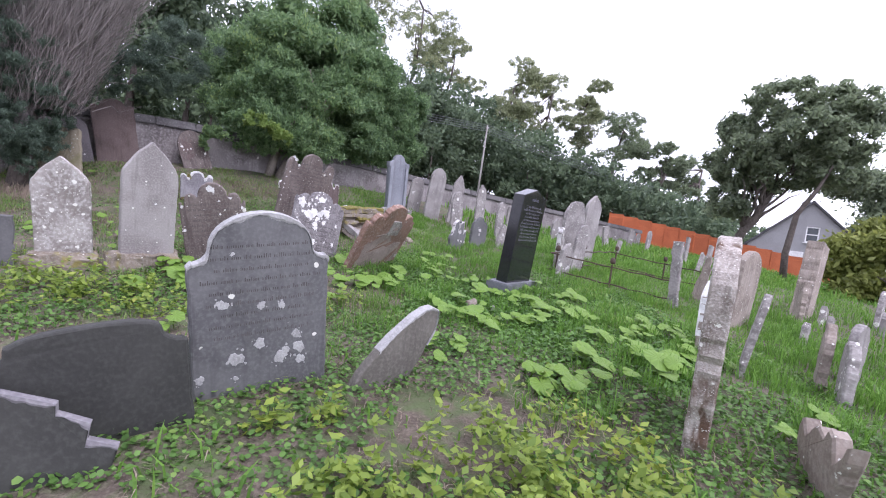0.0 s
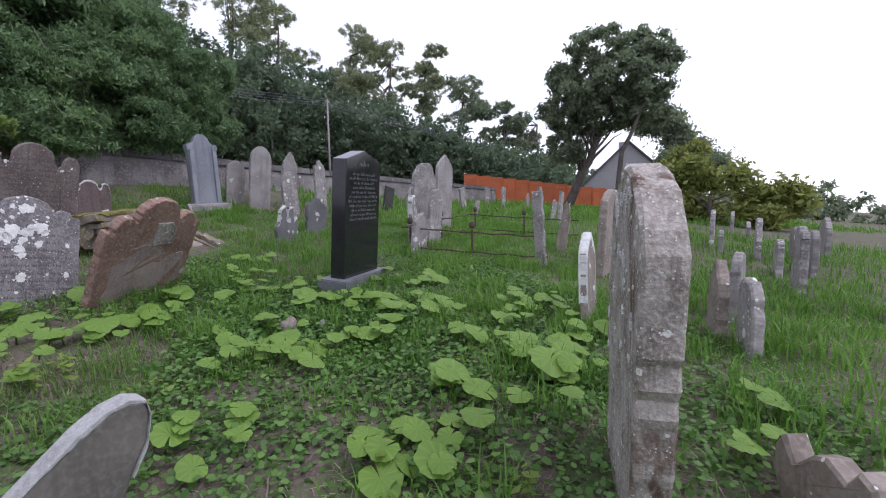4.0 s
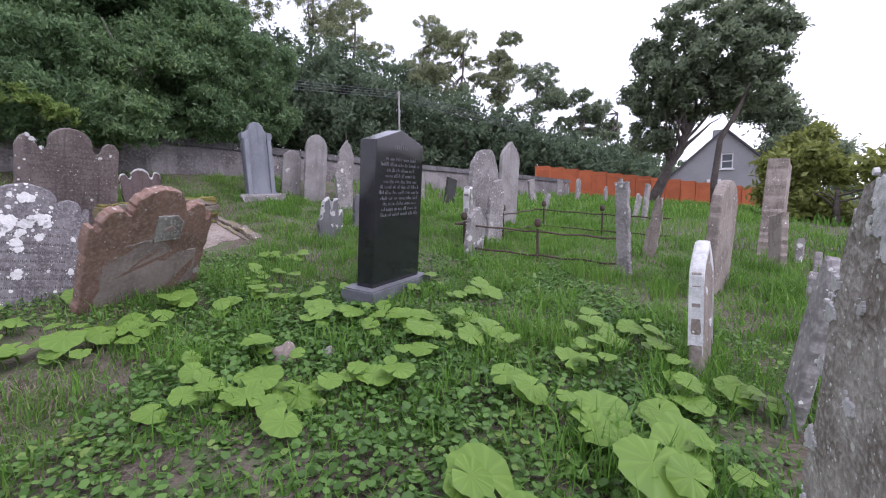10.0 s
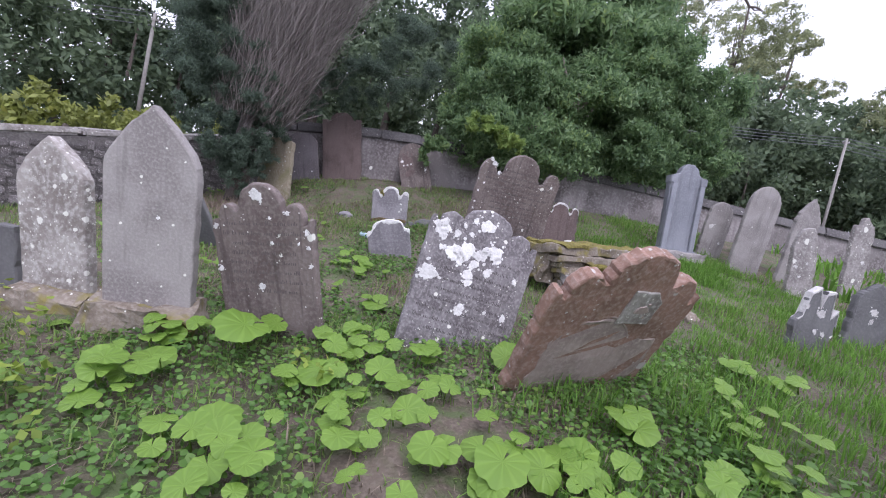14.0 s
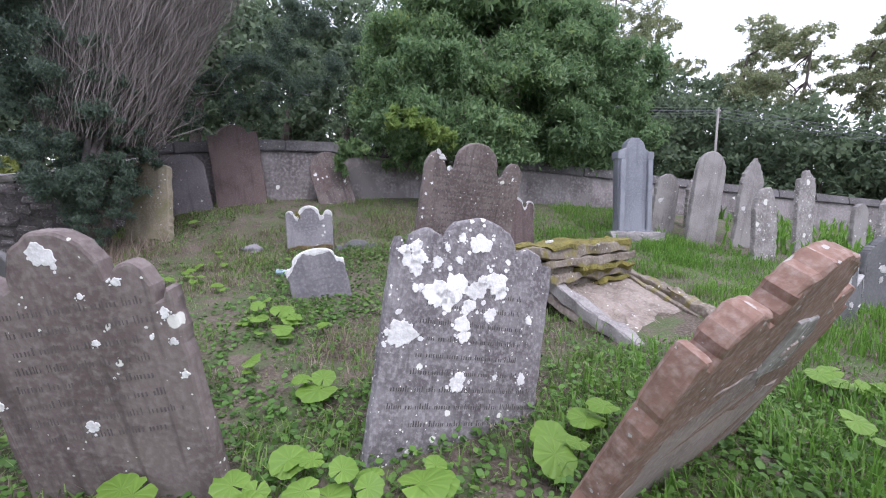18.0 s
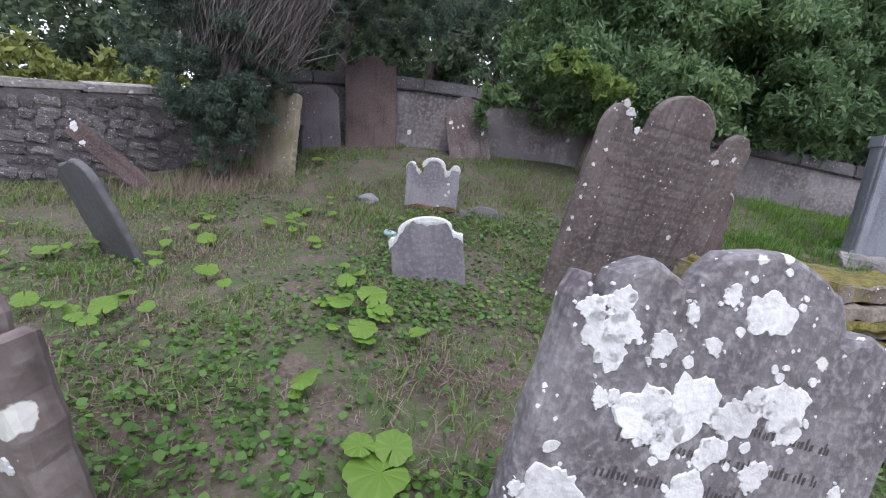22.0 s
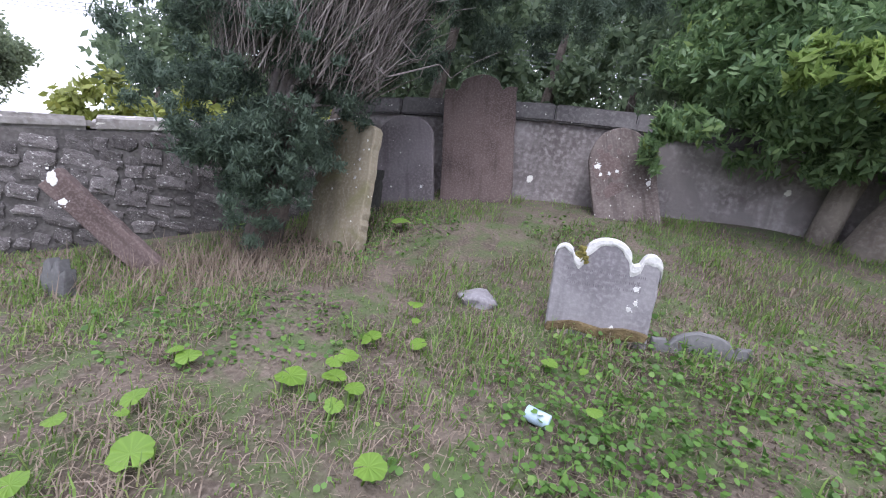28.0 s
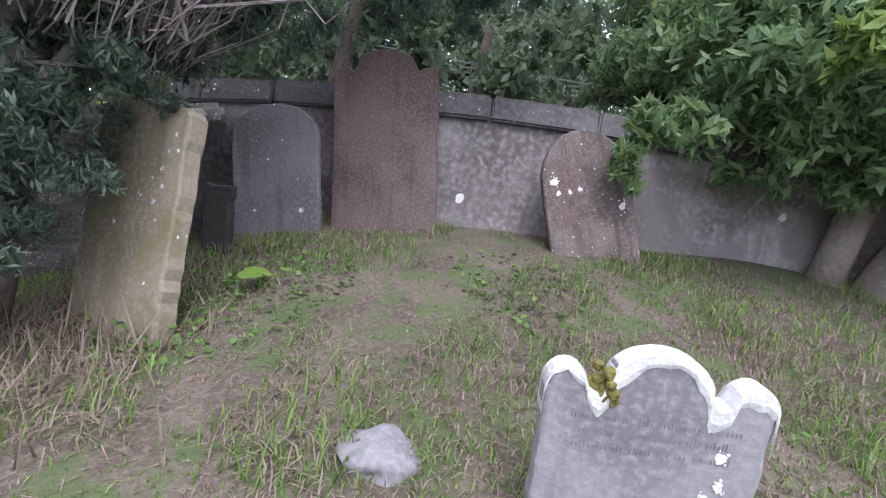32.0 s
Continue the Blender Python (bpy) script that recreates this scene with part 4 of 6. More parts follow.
headstone("large leaning slate headstone with a high middle lobe and lettering", -2.64, 8.38, -0.06, 48, 12, 1, o_horned, 1.0, 1.07, 1.46, 0.07, BROWN_SLATE, lines=(14, 1.24, 0.4, 0.028), patches=[(-0.36, 1.29, 0.03), (-0.40, 1.33, 0.024), (-0.28, 1.20, 0.02), (-0.465, 0.95, 0.014), (-0.47, 0.82, 0.012), (-0.468, 0.74, 0.015), (-0.47, 0.60, 0.012), (-0.465, 0.52, 0.014), (-0.42, 1.05, 0.012), (0.40, 1.18, 0.016)])
headstone("narrow headstone with white lichen along its edge", 3.02, 4.44, 0.0, 39, -2, 4, o_gothic, 0.29, 0.58, 0.79, 0.07, PINK_STONE, cap=0.3, cap_drop=0.05, patches=[(0.08, 0.3, 0.03), (-0.05, 0.5, 0.025)])
headstone("broad round-topped sandstone headstone in the long grass", 4.5, 6.0, 0.0, 36, 3, 3, o_round, 0.70, 0.84, 1.12, 0.10, PINK_STONE)
headstone("yellow sandstone slab leaning under the evergreen", -6.82, 8.05, 0.0, 18, -6, -9, o_knobbed, 0.62, 0.98, 1.05, 0.10, YELLOW_STONE, chip=0.008,
          patches=[(0.22, 0.78, 0.008), (0.19, 0.70, 0.012), (0.21, 0.62, 0.010), (0.14, 0.66, 0.007), (0.17, 0.55, 0.011), (0.08, 0.58, 0.006), (0.20, 0.47, 0.008)], crust_material=FAINT_LICHEN)
headstone("tall dark red-brown headstone with a humped top against the wall", -6.93, 9.60, -0.05, 39, -4, -11, o_hump, 0.76, 1.22, 1.36, 0.09, BROWN_STONE, chip=0.007)
headstone("purple-grey round-shouldered headstone leaning on the wall", -7.42, 9.07, -0.06, 38, -4, -14, o_round, 0.62, 0.73, 0.97, 0.08, DUSK_SLATE, patches=[(0.18, 0.2, 0.018)])
oval = headstone("brown oval-topped headstone against the wall", -5.69, 10.45, -0.03, 38, -6, -19, o_round, 0.60, 0.58, 0.93, 0.08, BROWN_SLATE, patches=[(-0.22, 0.58, 0.03), (-0.2, 0.5, 0.018), (-0.12, 0.5, 0.018), (-0.05, 0.51, 0.018), (0.22, 0.36, 0.03)])
part("flaked_face", crust([(-0.13, 0.56, 0.155), (-0.10, 0.34, 0.10)], -0.0385, 77), BROWN_STONE, oval, "dark red-brown unflaked face")
headstone("thin grey slate slab leaning in the grass", -5.05, 6.10, 0.08, 20, 24, -14, o_lopsided, 0.38, 0.50, 0.60, 0.05, SLATE)
headstone("red-edged slab leaning far over against the side wall", -7.16, 6.83, 0.0, 60, 0, -54, o_flat, 0.18, 0.86, 0.88, 0.09, BROWN_STONE, patches=[(0.02, 0.83, 0.05), (-0.05, 0.68, 0.03)])
headstone("tall grey slab beside an iron railing", 2.88, 9.05, 0.02, 31, 4, 0, o_lopsided, 0.60, 1.12, 1.42, 0.10, GREY_LICHEN, chip=0.012)
headstone("tall slate headstone with a pointed top on a plinth", 3.88, 10.78, 0.03, 33, 2, 2, o_gothic, 0.55, 1.32, 1.64, 0.09, LIMESTONE)
headstone("narrow leaning slab at the end of the railing", 3.94, 6.68, 0.0, -50, 0, -3, o_flat, 0.14, 1.07, 1.1, 0.10, GREY_LICHEN, chip=0.01)
headstone("round-topped grey headstone by the back wall", -0.12, 12.55, -0.08, 34, 2, 4, o_round, 0.52, 1.20, 1.55, 0.09, LIMESTONE)
headstone("dark red lobed headstone spattered with white lichen", -3.33, 10.31, -0.04, 34, -4, -12, o_horned, 0.60, 0.40, 0.62, 0.07, BROWN_STONE, cap=0.9, cap_drop=0.035,
          patches=[(-0.2, 0.42, 0.03), (-0.1, 0.38, 0.022), (0.0, 0.42, 0.03), (0.1, 0.44, 0.03), (0.16, 0.38, 0.022), (0.02, 0.32, 0.02), (0.14, 0.3, 0.022), (0.2, 0.32, 0.025), (0.1, 0.22, 0.018), (0.15, 0.18, 0.018), (-0.12, 0.26, 0.02), (-0.22, 0.28, 0.022), (0.05, 0.12, 0.016), (-0.05, 0.18, 0.018), (0.22, 0.22, 0.016)])
headstone("low dark slate head of a buried headstone", -4.34, 9.12, 0.0, 42, -4, -7, o_hump, 0.52, 0.05, 0.11, 0.045, SLATE, chip=0.006)
part("foot_moss", rough_box(0.54, 0.10, 0.07, (0, -0.01, 0.02), (0, 0, 0), 0.03, 5, 8), BROWN_MOSS, mossy, "brown moss along the foot")


def black_stone():
    top = new("granite_headstone")
    top.matrix_world = stone_pose(1.26, 6.28, 0.08, 52, 5, -2)
    tagged(top, "polished black granite headstone with a peaked top and faded lettering", "headstone")
    w, h, H, t = 0.74, 1.30, 1.41, 0.17
    part("slab", slab([(w / 2, 0.02), (w / 2, h), (0, H), (-w / 2, h), (-w / 2, 0.02)], t, 0.004, 0.0, 3, 0.5), GRANITE, top)
    part("base", box(w + 0.24, 0.34, 0.16, (0, 0, -0.03), bevel=0.012), GRANITE_BASE, top, "grey granite base")
    d = -t / 2 - 0.0025
    tagged(part("top_line", writing(0.26, 1.24, 1.24, 1, d, 0.06, 5, 0.8, 0.0), LETTER, top), "a short line of large silver letters", kind="stuff")
    tagged(part("inscription", writing(w, 1.14, 0.66, 11, d, 0.034, 6, 0.88, 0.35), LETTER, top), "lines of faded silver letters", kind="stuff")


black_stone()


def obelisk():
    top = new("tablet_monument")
    top.matrix_world = stone_pose(-1.12, 11.95, 0.05, 34, 0, -3)
    tagged(top, "blue-grey marble tablet monument with a stepped head on a stone plinth", "monument")
    w = 0.56
    o = [(w / 2, 0.0), (w / 2 * 1.06, 1.28), (w * 0.30, 1.36), (w * 0.26, 1.44), (w * 0.10, 1.52), (-w * 0.10, 1.52), (-w * 0.26, 1.44), (-w * 0.30, 1.36), (-w / 2 * 1.06, 1.28), (-w / 2, 0.0)]
    part("tablet", slab(o, 0.16, 0.012, 0.003, 8), BLUE_GREY, top)
    for k in (-1, 1):
        part("pilaster", box(0.085, 0.05, 1.12, (k * 0.235, -0.10, 0.62), bevel=0.008), BLUE_GREY, top, "plain raised side strip")
        part("shoulder_block", box(0.12, 0.20, 0.13, (k * 0.25, 0, 1.245), bevel=0.012), BLUE_GREY, top)
    part("foot_moulding", box(0.66, 0.26, 0.07, (0, 0, 0.05), bevel=0.02), BLUE_GREY, top)
    part("plinth", rough_box(0.92, 0.50, 0.30, (0, 0, -0.10), (0, 0, 0), 0.03, 31), LIMESTONE, top, "lichened rough stone plinth")


obelisk()
for x, y, dz, yaw, w, d in ((-3.16, 4.83, 0.04, 45, 0.66, 0.30), (-3.82, 4.56, 0.01, 30, 0.60, 0.28)):
    ob = part("stone_plinth", rough_box(w, d, 0.44, (0, 0, 0), (0, 0, 0), 0.05, w * 9), TOMB_STONE)
    ob.matrix_world = stone_pose(x, y, dz - 0.08, yaw, 4, -4)
    tagged(ob, "crumbling mossy stone plinth under a headstone", "plinth", "headstone plinths")

panel = part("carved_panel", slab([(0.12, 0.0), (0.12, 0.16), (0.05, 0.24), (-0.12, 0.24), (-0.12, 0.0)], 0.02, 0.005, 0.004, 4), PALE_STONE, red, "pale carved panel with an oval")
panel.matrix_local = pose(0.10, -0.046, 0.56)
part("oval", crust([(0.0, 0.11, 0.045)], -0.012, 3), RED_FACE, panel)
part("worn_face", slab([(0.42, -0.1), (0.44, 0.30), (0.40, 0.44), (0.24, 0.43), (0.16, 0.48), (-0.02, 0.60), (-0.20, 0.58), (-0.30, 0.52), (-0.38, 0.40), (-0.40, -0.1)], 0.012, 0.005, 0.016, 5), RED_FACE, red, "pale grey-pink worn face").matrix_local = pose(0, -0.0405, 0)


def chest_tomb():
    top = new("chest_tomb")
    top.matrix_world = stone_pose(-1.42, 8.45, 0.0, 60, 0, 0)
    tagged(top, "collapsed chest tomb with a mossy moulded lid", "tomb")
    part("lid", rough_box(1.36, 0.66, 0.10, (0.04, 0.30, 0.47), (-3, -5, 0), 0.03, 1, 9), TOMB_STONE, top)
    part("moss", rough_box(1.30, 0.60, 0.05, (0.05, 0.27, 0.525), (-3, -5, 0), 0.045, 2, 11), MOSS, top, "yellow-green moss on the lid")
    for i, (dz, dy, hh) in enumerate(((0.395, 0.03, 0.075), (0.325, 0.10, 0.06), (0.26, 0.05, 0.075), (0.185, 0.12, 0.07), (0.11, 0.08, 0.08))):
        part("moulding", rough_box(1.28 - 0.05 * i, 0.20, hh, (0.04 + 0.02 * i, dy, dz), (-4 - 3 * i, -5 + 0.7 * i, 0), 0.03, i + 3, 10), TOMB_STONE, top, "worn moulded edge")
    part("moss", rough_box(0.78, 0.10, 0.04, (0.22, -0.06, 0.345), (-20, -5, 0), 0.045, 12, 8), MOSS, top, "moss on the moulded edge")
    part("moss", rough_box(0.5, 0.08, 0.035, (0.36, -0.03, 0.235), (-18, -5, 0), 0.04, 14, 8), MOSS, top, "moss on the moulded edge")
    part("chip", rough_box(0.09, 0.05, 0.02, (-0.36, 0.13, 0.535), (-3, -5, 20), 0.02, 15, 3), WHITE_LICHEN, top, "white lichened chip on the lid")
    part("core", rough_box(0.95, 0.42, 0.5, (0.10, 0.36, 0.18), (0, -3, 2), 0.05, 6), MORTAR, top)
    part("side_slab", rough_box(1.16, 0.98, 0.08, (0.13, -0.38, 0.01), (20, -8, -4), 0.03, 7, 12), PINK_STONE, top, "sunken side slab strewn with straw")
    part("edge_slab", rough_box(0.12, 0.98, 0.10, (-0.42, -0.34, 0.03), (22, -8, -8), 0.03, 8, 9), LIMESTONE, top, "broken pale edge stone")
    part("edge_slab", rough_box(0.10, 0.56, 0.12, (0.69, -0.18, 0.20), (16, -8, -8), 0.03, 9, 8), TOMB_STONE, top, "worn edge stone")
    part("edge_slab", rough_box(0.10, 0.50, 0.11, (0.60, -0.64, 0.075), (16, -8, -24), 0.03, 16, 8), TOMB_STONE, top, "worn edge stone turning inward")
    part("edge_slab", rough_box(0.05, 0.85, 0.06, (0.55, -0.36, 0.125), (19, -8, -14), 0.02, 10, 8), TOMB_STONE, top, "worn inner edge stone")
    part("end_block", rough_box(0.18, 0.44, 0.34, (-0.52, 0.34, 0.24), (0, 8, 3), 0.05, 11), TOMB_STONE, top, "tilted end block")
    rnd = random.Random(41)
    bm = bmesh.new()
    for _ in range(260):
        u, v, a, l = rnd.uniform(-0.34, 0.54), rnd.uniform(-0.82, 0.05), rnd.uniform(0, 6.28), rnd.uniform(0.05, 0.16)
        w = 0.01 + 0.36 * (v + 0.38) + 0.14 * (u - 0.13) + 0.052 + rnd.uniform(0, 0.015)
        du, dv = l * math.cos(a), l * math.sin(a)
        up = 0.36 * dv + 0.14 * du + rnd.uniform(0, 0.02)
        q = 0.0035 / l
        bm.faces.new([bm.verts.new(p) for p in ((u - q * dv, v + q * du, w), (u + q * dv, v - q * du, w), (u + du, v + dv, w + up))])
    tagged(part("straw_litter", bm, STRAW, top), "dry straw fallen on the sunken slab", kind="stuff")


chest_tomb()


def railing():
    top = new("iron_railing")
    ax, ay = 2.15, 8.05
    top.location = (ax, ay, gz(ax, ay))
    tagged(top, "rusty low iron grave railing with ball finials", "railing")
    corners = [Vector((2.25, 8.0, 0)), Vector((4.05, 6.85, 0)), Vector((6.2, 8.9, 0)), Vector((4.3, 10.2, 0))]
    runs = [(corners[0], corners[1], True), (corners[3], corners[2], True), (corners[0], corners[3], False)]
    o = top.location

    def at(p, h):
        return Vector((p.x, p.y, gz(p.x, p.y) + h)) - o
    for a, b, posts in runs:
        for h in (0.10, 0.40):
            n = 9
            part("rail", tube([at(a.lerp(b, i / n), h + 0.012 * math.sin(3 * i)) for i in range(n + 1)], 0.013, 6), RUST, top)
        for t in ((0.06, 0.52) if posts else (0.5,)):
            p = a.lerp(b, t)
            post = part("post", tube([at(p, -0.1), at(p, 0.44)], 0.017, 6), RUST, top)
            bm = bmesh.new()
            bmesh.ops.create_icosphere(bm, subdivisions=2, radius=0.045, matrix=Matrix.Translation(at(p, 0.50)))
            for v in bm.verts:
                if v.co.z > at(p, 0.52).z:
                    v.co.z += 0.03
            part("finial", bm, RUST, post, smooth=True)


railing()

# ---- lesser stones, rows of them across the slope ----


def small(x, y, w, H, lean, material, outline, label, yaw=38, t=0.08, pitch=2, cap=None, dz=0.0):
    w *= 1.5 if x > 5.5 and y < 9.5 else 1.0
    r = random.Random(int(1000 * (x + 3 * y)))
    top_ = H * 0.7
    spots = [(r.uniform(-0.36, 0.36) * w, r.uniform(0.35, 0.95) * top_, r.uniform(0.02, 0.055) * min(1.0, 2.2 * w)) for _ in range(r.randint(2, 4))] if material in (GREY_LICHEN, LIMESTONE, SLATE) and w > 0.25 else None
    headstone(label, x, y, dz, yaw, pitch, lean, outline, w, H * 0.72 if outline is not o_flat else H, H, t, material, cap=cap, chip=0.01, patches=spots, crust_material=GREY_CRUST, group="lesser headstones")


small(-0.67, 12.85, 0.46, 0.99, 4, LIMESTONE, o_round, "round-shouldered pale grey headstone by the wall")
small(0.53, 12.9, 0.42, 1.43, 4, LIMESTONE, o_gothic, "grey arched headstone by the wall")
small(0.62, 11.9, 0.40, 1.02, -6, GREY_LICHEN, o_lopsided, "broken headstone blotched with white lichen")
small(0.50, 9.0, 0.42, 0.58, 3, SLATE, o_jagged, "low broken slate stump with a white rim", cap=0.6)
small(1.02, 9.75, 0.46, 0.66, 2, SLATE, o_triple, "low slate headstone with chipped white edges")
small(1.62, 10.1, 0.34, 0.55, 14, GREY_LICHEN, o_flat, "small leaning grey slab with lichen")
small(1.95, 10.8, 0.30, 0.75, 7, SLATE, o_round, "small round-topped slate headstone")
small(1.35, 13.0, 0.34, 1.32, -4, GREY_LICHEN, o_horned, "narrow lichened headstone with a knobbed top")
small(1.75, 11.5, 0.26, 1.02, -3, GREY_LICHEN, o_lopsided, "narrow upright slab streaked with white lichen")
small(2.55, 14.5, 0.34, 0.86, -3, LIMESTONE, o_round, "grey headstone by the wall")
small(-0.15, 13.5, 0.28, 0.92, -2, GREY_LICHEN, o_round, "grey lichened headstone in the back row")
small(3.4, 14.6, 0.40, 0.75, 10, DARK_SLATE, o_flat, "dark leaning slab in the back row")
small(4.3, 15.2, 0.40, 0.8, 4, LIMESTONE, o_peak, "grey pointed headstone in the back row")
small(-2.52, 10.15, 0.56, 0.72, -6, BROWN_STONE, o_horned, "dark red headstone with a white lichened rim", cap=0.8, t=0.07)
small(2.45, 7.87, 0.34, 0.66, 10, GREY_LICHEN, o_gothic, "small grey pointed slab against taller ones")
small(2.62, 8.75, 0.36, 0.85, -10, GREY_LICHEN, o_jagged, "broken slab with white lichened edges", yaw=60, cap=0.7)
small(2.98, 8.7, 0.30, 1.0, 4, GREY_LICHEN, o_lopsided, "narrow slab streaked with white lichen", yaw=25)
small(6.6, 16.2, 0.36, 0.85, -14, GREY_LICHEN, o_flat, "white lichened slab leaning in the grass")
small(6.1, 14.0, 0.22, 0.5, 14, GREY_LICHEN, o_flat, "small leaning pale stone in the far grass")
small(9.4, 18.6, 0.36, 0.92, 4, LIMESTONE, o_round, "distant grey round-topped headstone in the grass")
small(9.8, 17.2, 0.24, 0.67, 4, LIMESTONE, o_gothic, "distant narrow pointed grey headstone in grass")
small(9.1, 19.7, 0.4, 0.84, 6, LIMESTONE, o_flat, "distant flat-topped grey slab in the grass")
small(11.3, 23.5, 0.4, 0.7, 3, LIMESTONE, o_round, "distant headstone before the fence")
small(8.4, 14.0, 0.2, 0.95, -2, GREY_LICHEN, o_flat, "thin upright stone with a white lichened edge")
small(7.7, 11.8, 0.22, 0.88, 9, GREY_LICHEN, o_flat, "thin leaning lichened stone")
small(8.0, 12.6, 0.24, 0.6, 22, GREY_LICHEN, o_flat, "pale lichened stone leaning far over")
small(4.96, 7.72, 0.18, 0.86, 9, PINK_STONE, o_jagged, "thin brown flaking sandstone slab on edge", yaw=-40, t=0.12)
small(7.1, 7.85, 0.36, 1.40, 9, PINK_STONE, o_flat, "tall narrow pink-brown sandstone pillar stone", t=0.26)
small(6.2, 6.9, 0.3, 0.7, 8, PINK_STONE, o_flat, "low brown sandstone slab in long grass", yaw=60)
small(7.0, 7.3, 0.2, 0.3, 18, GREY_LICHEN, o_flat, "low pale stone in the grass")
small(8.5, 7.75, 0.32, 0.72, 4, GREY_LICHEN, o_lopsided, "white lichened headstone down the slope")
small(7.8, 7.0, 0.2, 0.40, -1, LIMESTONE, o_round, "low round grey stone in the grass")
small(11.2, 9.4, 0.26, 0.62, -1, GREY_LICHEN, o_gothic, "distant pale headstone down the slope")
small(5.15, 5.57, 0.16, 0.28, 2, GREY_LICHEN, o_round, "very small white-topped stone in the grass")
small(6.55, 6.68, 0.14, 0.24, 20, GREY_LICHEN, o_flat, "small leaning pale stone in the grass")
small(10.4, 8.4, 0.3, 0.4, -16, LIMESTONE, o_flat, "low leaning stone down the slope")
small(7.87, 6.40, 0.46, 0.66, 5, GREY_LICHEN, o_jagged, "broken headstone white with lichen crusts")
small(8.3, 6.1, 0.44, 0.55, 12, LIMESTONE, o_round, "rounded grey headstone leaning in the grass")
small(6.78, 5.35, 0.30, 0.48, 4, GREY_LICHEN, o_round, "round-topped lichened headstone down the slope")
small(6.01, 4.62, 0.42, 0.74, 2, GREY_LICHEN, o_horned, "lichened headstone with a knobbed top")
small(7.2, 5.2, 0.4, 0.6, 8, LIMESTONE, o_round, "grey headstone down the slope")
small(9.2, 6.2, 0.4, 0.7, -4, LIMESTONE, o_gothic, "distant grey pointed headstone")
small(3.81, 3.86, 0.34, 0.62, -3, PINK_STONE, o_peak, "brownish pointed slab with a flaking edge", yaw=50)
small(4.38, 4.13, 0.36, 0.60, 3, LIMESTONE, o_round, "round-topped grey slab in long grass", yaw=30)
small(3.70, 3.50, 0.30, 0.54, 8, GREY_LICHEN, o_lopsided, "leaning slab with a white lichened edge", yaw=55)
small(3.05, 3.90, 0.20, 0.82, 0, GREY_LICHEN, o_lopsided, "thin slab leaning over with white lichen blotches", yaw=55, t=0.06, pitch=9)
small(2.27, 2.12, 0.60, 0.38, 0, PINK_STONE, o_stump, "broken jagged stump of a headstone", yaw=66, t=0.09, pitch=-4)
small(-4.35, 4.35, 0.34, 0.50, -6, SLATE, o_flat, "low grey slab by the side wall")
small(-7.40, 8.65, 0.17, 0.42, -4, DARK_SLATE, o_flat, "narrow dark slab behind the yellow stone")
small(-6.9, 6.35, 0.22, 0.2, -6, SLATE, o_jagged, "low broken slate stump by the wall")


def rock(x, y, r, label, material, squash=0.6, dz=0.0):
    bm = bmesh.new()
    bmesh.ops.create_icosphere(bm, subdivisions=3, radius=r)
    for v in bm.verts:
        v.co *= 1 + 0.35 * noise.noise(v.co * (1.6 / r) + Vector((x, y, 0)))
        v.co.z *= squash
    ob = part("rock", bm, material, smooth=True)
    ob.location = (x, y, gz(x, y) + r * squash * 0.35 + dz)
    tagged(ob, label, "rock")


rock(0.54, 4.96, 0.075, "rounded pinkish stone lying among leaves", PINK_STONE, 1.2)
rock(0.80, 5.02, 0.05, "small grey stone lying among leaves", LIMESTONE, 0.8)
rock(-5.46, 8.48, 0.135, "flat-topped grey boulder in thin grass", PURPLE_SLATE, 0.5, -0.055)
can = part("tin_can", tube([(0, 0, 0), (0.004, 0, 0), (0.1, 0, 0), (0.104, 0, 0)], [0.026, 0.032, 0.032, 0.026], 14), CAN, smooth=True)
can.matrix_world = pose(-4.5, 7.92, gz(-4.5, 7.92) + 0.03, 0, 4, 25)
tagged(can, "pale blue and white drinks can lying in the weeds", "can")
mo = bmesh.new()
rnd0 = random.Random(3)
for i in range(60):
    bmesh.ops.create_icosphere(mo, subdivisions=1, radius=rnd0.uniform(0.011, 0.022), matrix=Matrix.Translation((rnd0.gauss(-0.13, 0.022), rnd0.gauss(0, 0.02), rnd0.gauss(0.43, 0.022))))
mo = part("moss_clump", mo, MOSS)
mo.matrix_world = stone_pose(-4.77, 8.76, 0.01, 38, 7, -6)
tagged(mo, "tuft of yellow moss on a small headstone", "moss")


# ---- beyond the yard ----
def bearing(az, dist, x=1.13, y=2.29):
    return x - dist * math.sin(radians(az)), y + dist * math.cos(radians(az))


